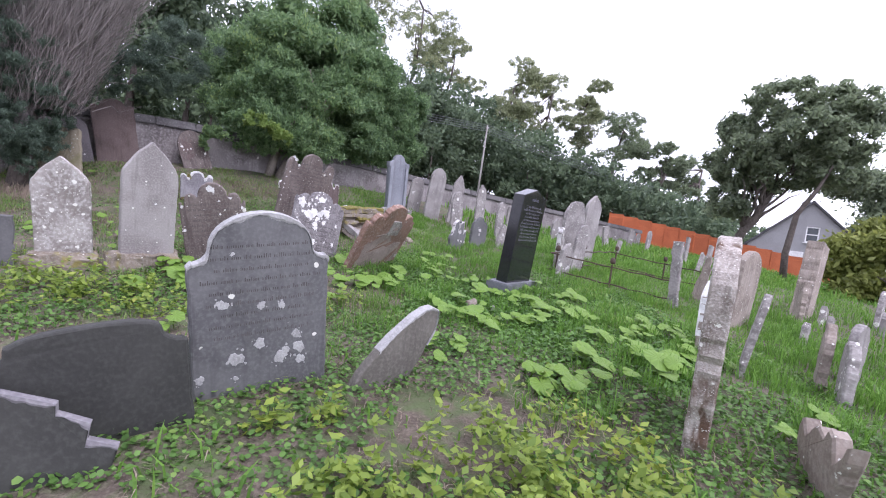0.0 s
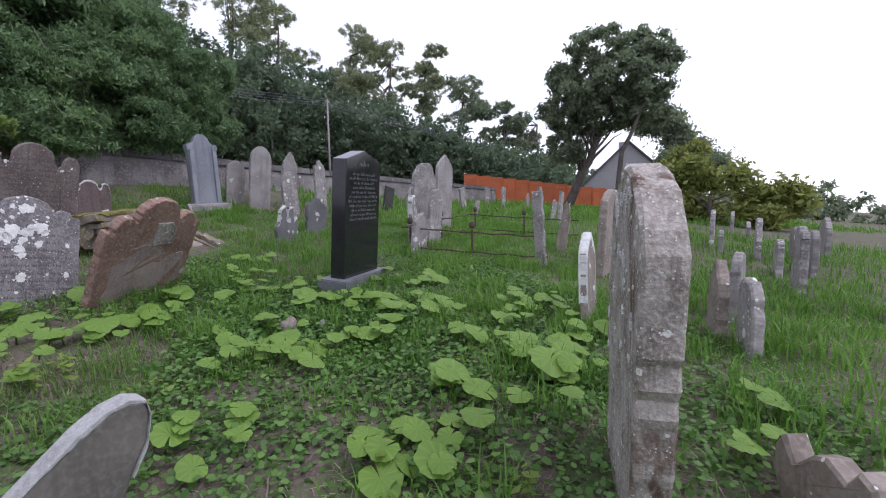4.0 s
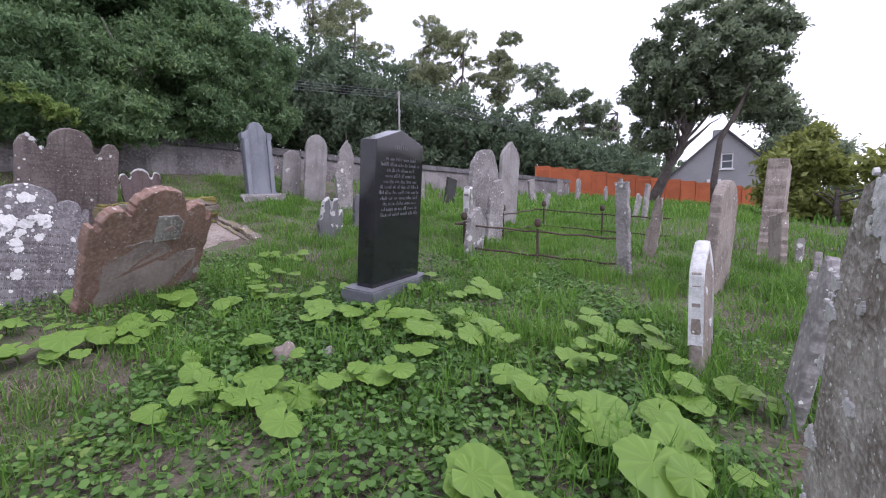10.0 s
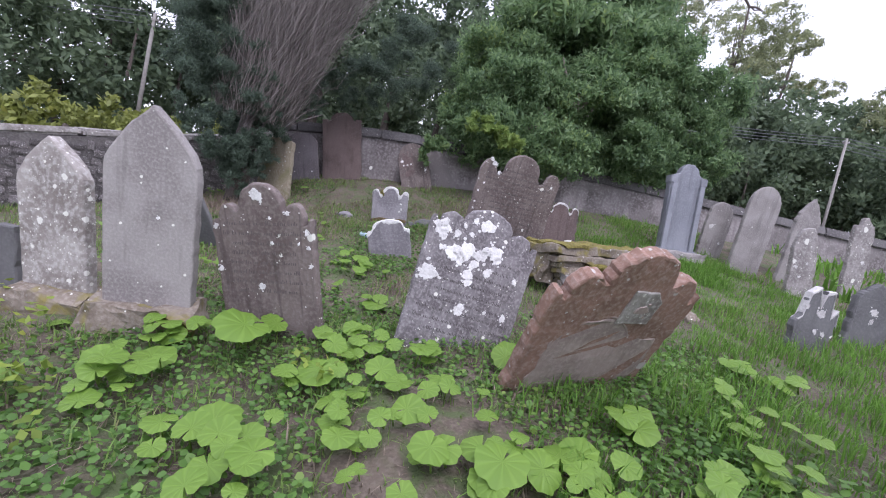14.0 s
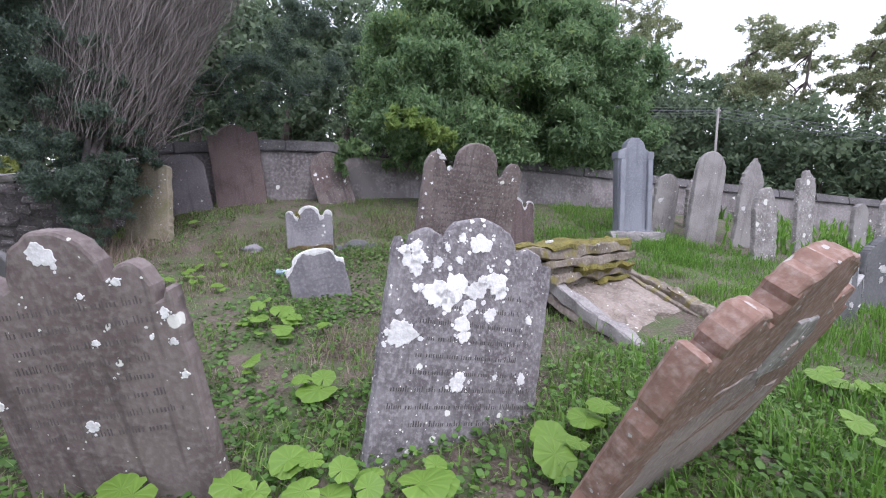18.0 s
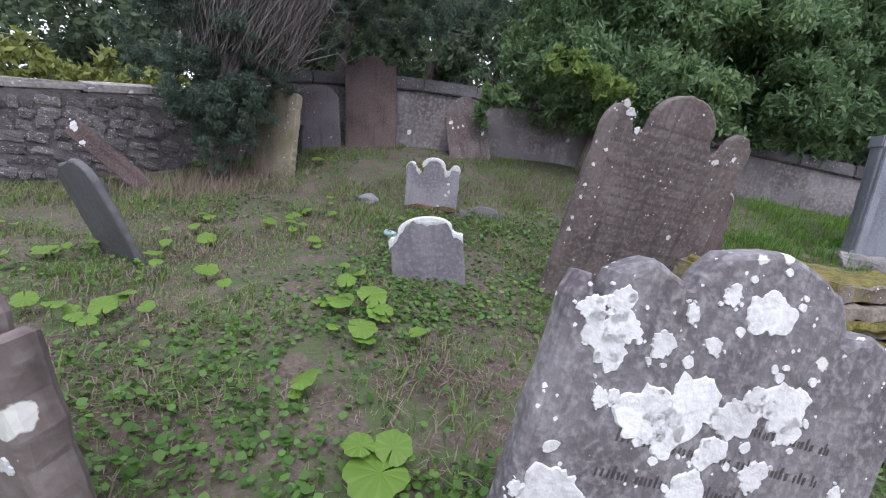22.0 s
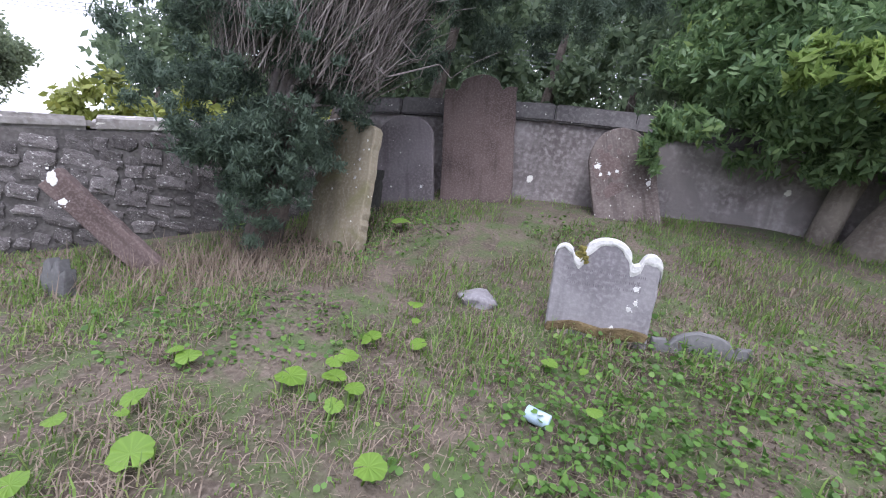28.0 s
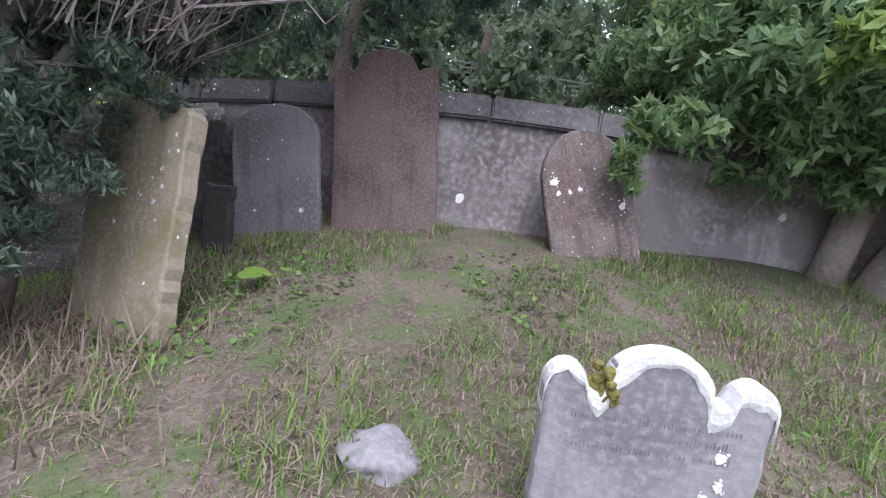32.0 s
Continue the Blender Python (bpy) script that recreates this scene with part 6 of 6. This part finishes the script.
    sidev = np.cross(up, RNG.normal(size=(n, 3)))
    sidev *= (0.005 / (np.linalg.norm(sidev, axis=1) + 1e-9))[:, None]
    dry = part_mesh("dry_stem", fast_mesh("dry_stems", np.stack([base - sidev, base + sidev, base + up], 1).reshape(-1, 3), 3, STRAW), top)
    tagged(dry, "dry brown stems round the foot", kind="stuff")


cypress()


# ---- plants on the ground ----
def density(x, y):
    """How lush the turf is: 1 in the open meadow, thin under the trees and on the trodden bank."""
    lush = 1 / (1 + np.exp(-(x + 0.9 + 0.25 * (y - 6)) / 0.5)) / (1 + np.exp(-(y - 3.6) / 0.5))
    lush = np.maximum(lush, 1 / (1 + np.exp(-(x - 1.9) / 0.4)))
    return lush


def soft_edge(x, y, x0, x1, y0, y1, wide=0.9):
    """How far in from an uneven border a place lies, 0 to 1."""
    d = np.minimum(np.minimum(x - x0, x1 - x), np.minimum(y - y0, y1 - y))
    return np.clip((d + 0.3 * np.sin(2.1 * x + 1.3 * y) + 0.3 * np.sin(1.7 * y - 2.9 * x)) / wide, 0, 1)


def off_tomb(x, y):
    """0 on the sunken slab of the chest tomb, 1 elsewhere."""
    return 1.0 * (np.hypot(x + 1.04, y - 8.35) > 0.52)


def blades(n, x0, x1, y0, y1, keep, length, width, material, name, label, bend=0.5):
    """Single blades of grass, each one bent strip."""
    x, y = RNG.uniform(x0, x1, n), RNG.uniform(y0, y1, n)
    ok = RNG.uniform(0, 1, n) < keep(x, y) * soft_edge(x, y, x0, x1, y0, y1) * off_tomb(x, y)
    x, y = x[ok], y[ok]
    m = len(x)
    tuft = 0.6 + 0.8 * (np.sin(x * 5.1 + 1.3 * np.sin(y * 3.7)) * np.sin(y * 4.6 + np.sin(x * 2.9)) > 0.1)
    l = length * RNG.uniform(0.45, 1.25, m) * tuft
    a = RNG.uniform(0, 2 * np.pi, m)
    b = bend * RNG.uniform(0.2, 1.3, m)
    dirx, diry = np.cos(a), np.sin(a)
    z = ground_z(x, y) - 0.01
    p0 = np.stack([x, y, z], 1)
    p1 = p0 + np.stack([dirx * b * l * 0.35, diry * b * l * 0.35, l * 0.62], 1)
    p2 = p0 + np.stack([dirx * b * l, diry * b * l, l * (1 - 0.28 * b)], 1)
    s = np.stack([-diry, dirx, np.zeros(m)], 1) * (width * RNG.uniform(0.6, 1.3, m) / 2)[:, None]
    v = np.stack([p0 - s, p0 + s, p1 + s * 0.8, p1 - s * 0.8, p1 - s * 0.8, p1 + s * 0.8, p2 + s * 0.08, p2 - s * 0.08], 1).reshape(-1, 3)
    ob = new(name, fast_mesh(name, v, 4, material))
    return tagged(ob, label, "grass", kind="stuff")


def open_turf(x, y):
    return density(x, y) * (y < 13) * (0.45 + 0.55 * (np.sin(x * 2.3 + 0.7) * np.sin(y * 1.9) > -0.55))


blades(95000, -1.6, 6.5, 2.8, 12.5, open_turf, 0.13, 0.008, GRASS, "meadow_grass", "lush green grass between the headstones", 0.7)
blades(34000, 1.8, 12.0, 0.5, 16.0, lambda x, y: 1.0 * (x > 1.9 + 0.0 * y), 0.16, 0.014, GRASS, "slope_grass", "long green grass down the slope", 0.6)
blades(28000, 0.0, 24.0, 11.5, 30.0, lambda x, y: (x > -6 + 0.0 * y) * ((x + 7.2) * 0.617 - (y - 9.75) * 0.787 > 0.1), 0.22, 0.045, GRASS, "far_grass", "green grass of the far slope", 0.6)
blades(115000, -8.9, 0.6, 2.8, 12.8, lambda x, y: (0.35 + 0.6 * (np.sin(x * 2.1) * np.sin(y * 2.4 + 1) > 0.1)) * (1 - 0.25 * (x < -3.2) * (y > 7.0)) * ((x + 7.2) * 0.617 - (y - 9.75) * 0.787 > 0.05), 0.08, 0.0075, THIN_GRASS, "thin_grass", "thin patchy grass on the bank", 0.8)
blades(64000, -8.9, 2.6, 0.2, 13.2, lambda x, y: 1.0 * ((x + 7.2) * 0.617 - (y - 9.75) * 0.787 > 0.05) * (0.4 + 0.6 * (np.sin(x * 1.7 + 2) * np.sin(y * 1.5) > 0)), 0.06, 0.0065, STRAW, "dead_grass", "straw and dead stems among the turf", 1.3)
blades(16000, -3.5, -0.2, 10.2, 14.2, lambda x, y: 1.0 * ((x + 7.2) * 0.617 - (y - 9.75) * 0.787 > 0.1), 0.12, 0.009, GRASS, "bank_grass", "green grass bank below the wall", 0.6)


def round_leaves(centres, size, jitter=0.4):
    """Small six-cornered leaves lying nearly level, each tipped its own way."""
    n = len(centres)
    up = np.array([0, 0, 1.0]) + 0.42 * RNG.normal(size=(n, 3))
    up /= np.linalg.norm(up, axis=1)[:, None]
    a = np.cross(up, RNG.normal(size=(n, 3)))
    a /= np.linalg.norm(a, axis=1)[:, None] + 1e-9
    b = np.cross(up, a)
    s = 0.5 * size * (1 + jitter * RNG.uniform(-1, 1, n))[:, None]
    corners = [centres + s * (cx * a + cy * b + cz * up) for cx, cy, cz in ((1.15, 0, -0.12), (0.55, 0.85, 0.1), (-0.6, 0.8, 0.06), (-0.8, 0, -0.05), (-0.6, -0.8, 0.06), (0.55, -0.85, 0.1))]
    return np.stack(corners, 1).reshape(-1, 3)


def low_leaves(n, x0, x1, y0, y1, keep, size, material, name, label, height=0.06):
    x, y = RNG.uniform(x0, x1, n), RNG.uniform(y0, y1, n)
    ok = RNG.uniform(0, 1, n) < keep(x, y) * soft_edge(x, y, x0, x1, y0, y1) * off_tomb(x, y)
    x, y = x[ok], y[ok]
    c = np.stack([x, y, ground_z(x, y) + RNG.uniform(0.0, 1.0, len(x)) * height + 0.008], 1)
    ob = new(name, fast_mesh(name, round_leaves(c, size), 6, material))
    return tagged(ob, label, "weeds", kind="stuff")


def patchy(fx, fy, cut, ph=0.0):
    return lambda x, y: 1.0 * (np.sin(x * fx + ph + 0.8 * np.sin(y * 1.3)) * np.sin(y * fy + 1.7 * ph) > cut)


blades(16000, -0.3, 3.7, 2.4, 5.7, lambda x, y: 1.0 * (np.sin(x * 3.3 + 1.0) * np.sin(y * 3.9 + 0.4) > 0.25), 0.17, 0.008, GRASS, "grass_tufts", "tall lush grass tufts among the butterbur", 0.75)
blades(16000, -7.9, 12.0, -6.0, 4.0, lambda x, y: 1.0 - 0.75 * (y > 2.5) * (x < 3), 0.11, 0.018, GRASS, "lower_grass", "green turf of the lower slope", 0.7)
blades(32000, -8.4, -2.6, 5.2, 11.6, lambda x, y: 1.0 * ((x + 7.2) * 0.617 - (y - 9.75) * 0.787 > 0.05) * (0.55 + 0.45 * (np.sin(2.7 * x + y) * np.sin(3.1 * y) > -0.1)), 0.05, 0.0055, THIN_GRASS, "short_turf", "short thin turf on the bank", 0.9)
blades(44000, -8.4, -2.6, 5.2, 11.6, lambda x, y: 1.0 * ((x + 7.2) * 0.617 - (y - 9.75) * 0.787 > 0.05), 0.05, 0.0055, STRAW, "thatch", "brown thatch of dead stems on the bank", 1.9)
low_leaves(22000, -0.6, 3.4, 2.6, 6.8, lambda x, y: 0.5 + 0.5 * (np.sin(2.2 * x) * np.sin(2.6 * y) > -0.2), 0.036, COVER, "ivy_carpet", "carpet of dark green ground ivy", 0.07)
low_leaves(80000, -4.2, 3.8, 0.3, 7.8, lambda x, y: patchy(1.9, 1.6, -0.45)(x, y) * (((x - 0.2) / 0.42) ** 2 + ((y - 2.35) / 0.5) ** 2 + 0.5 * np.sin(9 * x) * np.sin(7 * y) > 1), 0.028, COVER, "ground_ivy", "low carpet of small green weeds")
low_leaves(30000, -5.2, -1.8, 5.8, 10.6, lambda x, y: np.exp(-((x + 3.5) / 0.9) ** 2 - ((y - 8.2) / 1.4) ** 2) * (0.4 + 0.6 * (np.sin(3.1 * x) * np.sin(2.7 * y + 1) > -0.2)), 0.027, COVER, "clover_patch", "carpet of clover and ground ivy")
low_leaves(16000, -7.8, -3.0, 4.0, 10.0, patchy(2.6, 2.2, 0.25, 1.0), 0.026, COVER, "bank_weeds", "scattered small weeds on the bank", 0.05)


def nettles(spots, label):
    """Stems with pairs of pointed leaves."""
    c = []
    for x, y, r, n in spots:
        for _ in range(n):
            px, py = x + r * RNG.normal() * 0.55, y + r * RNG.normal() * 0.55
            h = RNG.uniform(0.08, 0.26)
            for k in range(9):
                a = RNG.uniform(0, 6.28)
                q = 0.02 + 0.035 * RNG.uniform()
                c.append((px + q * math.cos(a), py + q * math.sin(a), gz(px, py) + h * (0.35 + 0.65 * k / 8)))
    ob = new("nettles", fast_mesh("nettles", leaf_cards(np.array(c), 0.046, 1.3, 0.1, 0.4, 0.55), 4, NETTLE))
    tagged(ob, label, "weeds", kind="stuff")


nettles([(0.2, 1.55, 0.35, 46), (0.7, 1.75, 0.35, 46), (1.1, 1.6, 0.3, 34), (-0.3, 1.7, 0.25, 22), (0.4, 2.15, 0.35, 34), (1.25, 2.1, 0.22, 20), (-0.75, 2.2, 0.12, 8), (-0.45, 2.35, 0.12, 8), (1.75, 1.6, 0.3, 26), (0.85, 2.5, 0.4, 22)], "yellow-green nettles in the foreground weeds")
nettles([(-3.5, 3.9, 0.4, 40), (-3.0, 3.7, 0.3, 26), (-2.6, 4.1, 0.25, 16), (-2.2, 3.5, 0.3, 16), (-3.9, 3.4, 0.3, 22), (-0.9, 4.4, 0.2, 8), (-1.9, 5.2, 0.15, 6)], "yellow-green nettles by the old headstones")


# ---- butterbur: broad round leaves on stalks ----
def big_leaf(seed, r):
    """A kidney-shaped leaf with a wavy rim, a notch at its stalk and folds along its veins."""
    rnd = random.Random(seed)
    bm = bmesh.new()
    n, rings = 26, 4
    grid = []
    for j in range(rings + 1):
        row = []
        for i in range(n):
            a = radians(7) + (2 * math.pi - radians(14)) * i / (n - 1) - math.pi / 2
            q = j / rings
            rim = 1 + 0.05 * math.sin(7 * a + seed) + 0.035 * math.sin(15 * a + 2 * seed) - 0.22 * math.exp(-((a - 1.5 * math.pi) % (2 * math.pi)) * 5) - 0.22 * math.exp(-((1.5 * math.pi - a) % (2 * math.pi)) * 5)
            rr = r * q * rim * (1.0 - 0.10 * math.cos(a + math.pi / 2))
            z = 0.07 * r * q + 0.12 * r * q * q * math.sin(2 * a + seed) + 0.022 * r * q * math.cos(i * math.pi * 2 / 3) - 0.10 * r * q ** 3
            row.append(bm.verts.new((rr * math.cos(a), rr * math.sin(a), z)) if j else None)
        grid.append(row)
    mid = bm.verts.new((0, 0, 0))
    for i in range(n - 1):
        bm.faces.new((mid, grid[1][i], grid[1][i + 1]))
        for j in range(1, rings):
            bm.faces.new((grid[j][i], grid[j + 1][i], grid[j + 1][i + 1], grid[j][i + 1]))
    tube([(0, 0, -0.004), (0.02 * rnd.uniform(-1, 1), -0.1 * r, -0.5 * r), (0, -0.25 * r, -1.4 * r)], [0.005, 0.005, 0.006], 4, bm)
    me = bpy.data.meshes.new("leaf")
    bm.to_mesh(me)
    bm.free()
    me.materials.append(BIG_LEAF)
    me.polygons.foreach_set("use_smooth", [True] * len(me.polygons))
    return me


LEAVES = [big_leaf(k, 0.055 + 0.0075 * k) for k in range(8)]
LEAF_RND = random.Random(12)


def butterbur(x, y, spread, n, scale=1.0):
    top = new("butterbur")
    scale *= 0.75 if x < -2.9 else 1.0
    top.location = (x, y, gz(x, y))
    tagged(top, "butterbur plant with broad round bright green leaves", "plant", "butterbur plants")
    for k in range(n + (2 if x > -2.9 else 0)):
        a, q = LEAF_RND.uniform(0, 6.28), 1.35 * spread * math.sqrt(LEAF_RND.random())
        px, py = q * math.cos(a), q * math.sin(a)
        h = gz(x + px, y + py) - top.location.z + LEAF_RND.uniform(0.07, 0.16) * scale
        ob = new("leaf", LEAF_RND.choice(LEAVES))
        ob.parent = top
        s = scale * LEAF_RND.uniform(0.5, 1.1)
        tilt = Matrix.Rotation(radians(LEAF_RND.uniform(2, 34)), 4, Vector((0.9 + LEAF_RND.uniform(-0.6, 0.6), 0.4 + LEAF_RND.uniform(-0.8, 0.8), 0)).normalized())
        ob.matrix_local = Matrix.Translation((px, py, h)) @ tilt @ pose(0, 0, 0, 0, 0, LEAF_RND.uniform(0, 360)) @ Matrix.Diagonal((s, s, s, 1))


butterbur(0.31, 4.78, 0.22, 5)
butterbur(0.68, 4.18, 0.12, 2)
butterbur(1.16, 5.41, 0.22, 6)
butterbur(1.59, 5.20, 0.2, 5)
butterbur(1.80, 4.91, 0.15, 3)
butterbur(0.83, 5.63, 0.14, 3)
butterbur(1.83, 4.30, 0.12, 2)
butterbur(2.39, 4.57, 0.16, 3)
butterbur(2.79, 5.01, 0.22, 5)
butterbur(2.81, 4.71, 0.15, 3)
butterbur(1.79, 6.16, 0.25, 5)
butterbur(2.70, 4.07, 0.2, 5)
butterbur(2.23, 3.64, 0.2, 4, 1.3)
butterbur(1.96, 3.40, 0.2, 3, 1.3)
butterbur(1.98, 3.87, 0.1, 2, 1.3)
butterbur(1.17, 4.56, 0.1, 2)
butterbur(0.83, 4.54, 0.15, 3)
butterbur(0.30, 6.07, 0.12, 2)
butterbur(1.48, 3.54, 0.12, 2, 1.3)
butterbur(0.21, 7.46, 0.15, 3)
butterbur(0.02, 5.81, 0.1, 2)
butterbur(2.05, 5.85, 0.15, 3)
butterbur(0.61, 5.45, 0.12, 2)
butterbur(-1.85, 4.50, 0.16, 3)
butterbur(-1.53, 4.64, 0.12, 2)
butterbur(-1.48, 4.33, 0.14, 3)
butterbur(-1.94, 5.02, 0.1, 2)
butterbur(-2.60, 5.22, 0.1, 2)
butterbur(-1.35, 5.03, 0.2, 5)
butterbur(-1.56, 5.27, 0.12, 3)
butterbur(-0.99, 4.86, 0.18, 4)
butterbur(-0.90, 5.36, 0.1, 2)
butterbur(-0.71, 5.23, 0.14, 3)
butterbur(-0.56, 5.31, 0.14, 3)
butterbur(-0.43, 5.25, 0.1, 2)
butterbur(-1.22, 5.48, 0.12, 2)
butterbur(-2.00, 5.46, 0.12, 3)
butterbur(-3.16, 6.75, 0.15, 4)
butterbur(-3.77, 6.98, 0.1, 2)
butterbur(-0.41, 5.97, 0.1, 1)
butterbur(0.02, 7.37, 0.15, 3)
butterbur(0.26, 6.53, 0.08, 1)
butterbur(0.12, 6.09, 0.06, 1)
butterbur(0.05, 6.49, 0.08, 1)
butterbur(-3.37, 4.52, 0.08, 1)
butterbur(-2.55, 4.51, 0.15, 4, 1.3)
butterbur(-2.36, 4.38, 0.12, 3)
butterbur(-2.77, 4.77, 0.08, 2)
butterbur(-1.88, 5.20, 0.1, 2)
butterbur(-2.12, 5.54, 0.12, 4)
butterbur(-1.86, 5.63, 0.08, 2)
butterbur(-3.02, 6.27, 0.1, 2)
butterbur(-1.66, 5.74, 0.08, 2)
butterbur(-1.12, 6.45, 0.06, 1)
butterbur(-1.24, 6.21, 0.06, 1)
butterbur(-3.88, 5.39, 0.12, 2)
butterbur(-2.50, 6.22, 0.08, 1)
butterbur(-2.88, 4.91, 0.12, 3)
butterbur(-4.38, 5.65, 0.14, 2)
butterbur(-4.10, 5.86, 0.14, 3)
butterbur(-4.24, 5.97, 0.14, 3)
butterbur(-4.03, 6.36, 0.08, 1)
butterbur(-4.91, 6.27, 0.08, 1)
butterbur(-5.16, 5.75, 0.1, 2)
butterbur(-6.02, 5.70, 0.1, 2)
butterbur(-5.26, 6.68, 0.1, 2)
butterbur(-5.06, 7.34, 0.1, 2)
butterbur(-5.15, 7.75, 0.05, 1)
butterbur(-3.94, 7.05, 0.06, 1)
butterbur(-3.68, 6.80, 0.1, 2)
butterbur(-3.43, 6.89, 0.14, 3)
butterbur(-3.26, 6.93, 0.14, 3)
butterbur(-3.25, 6.64, 0.08, 1)
butterbur(-3.91, 5.76, 0.08, 1)
butterbur(-4.30, 6.41, 0.06, 1)
butterbur(-4.35, 7.18, 0.06, 1)
butterbur(-7.22, 5.51, 0.1, 1)
butterbur(-8.35, 7.00, 0.1, 2)
butterbur(-8.61, 7.65, 0.1, 2)
butterbur(-5.05, 5.55, 0.1, 2)
butterbur(-5.37, 7.93, 0.05, 1)
butterbur(-5.33, 7.64, 0.05, 1)
butterbur(-4.66, 8.29, 0.05, 1)
butterbur(-7.93, 7.61, 0.08, 2)
butterbur(-6.66, 8.64, 0.1, 2)
butterbur(-5.51, 6.85, 0.08, 2)
butterbur(-5.14, 7.19, 0.06, 1)
butterbur(-5.20, 7.44, 0.06, 1)
butterbur(-4.90, 7.30, 0.07, 2)
butterbur(-4.53, 7.29, 0.07, 1)
butterbur(-5.15, 6.44, 0.07, 1)
butterbur(-4.93, 6.61, 0.07, 1)
butterbur(-4.52, 8.19, 0.06, 1)
butterbur(-5.27, 7.83, 0.05, 1)
butterbur(-10.08, 6.59, 0.1, 2)
butterbur(-8.29, 7.42, 0.1, 2)
butterbur(1.22, 3.15, 0.18, 4)
butterbur(0.20, 3.51, 0.16, 3)
butterbur(0.61, 4.52, 0.2, 4)
butterbur(1.42, 5.00, 0.25, 6)
butterbur(0.12, 4.49, 0.18, 4)
butterbur(2.64, 4.82, 0.2, 4)
butterbur(2.28, 3.80, 0.15, 3)
butterbur(1.03, 2.92, 0.12, 2)
butterbur(2.99, 3.97, 0.12, 3)
butterbur(0.70, 6.02, 0.15, 3)
butterbur(-0.42, 5.53, 0.12, 2)
butterbur(-0.72, 5.03, 0.1, 2)
butterbur(-0.92, 4.48, 0.1, 2)
butterbur(2.88, 2.89, 0.1, 2)
butterbur(2.48, 2.55, 0.1, 2)
butterbur(-2.78, 4.06, 0.1, 2)
butterbur(-2.02, 3.32, 0.1, 2)
butterbur(0.01, 3.60, 0.14, 2)
butterbur(0.87, 3.12, 0.1, 2)
butterbur(0.00, 6.78, 0.15, 3)
butterbur(0.39, 4.45, 0.15, 3)
butterbur(-1.36, 4.87, 0.15, 4)

butterbur(-7.20, 5.00, 0.08, 2)
butterbur(-7.86, 7.52, 0.08, 1)
butterbur(-6.06, 5.45, 0.08, 2)
butterbur(-5.13, 5.92, 0.08, 2)
butterbur(-4.92, 6.42, 0.08, 1)
butterbur(-4.57, 6.24, 0.08, 1)
butterbur(-4.40, 8.06, 0.08, 1)
butterbur(-2.42, 5.02, 0.03, 1, 1.45)
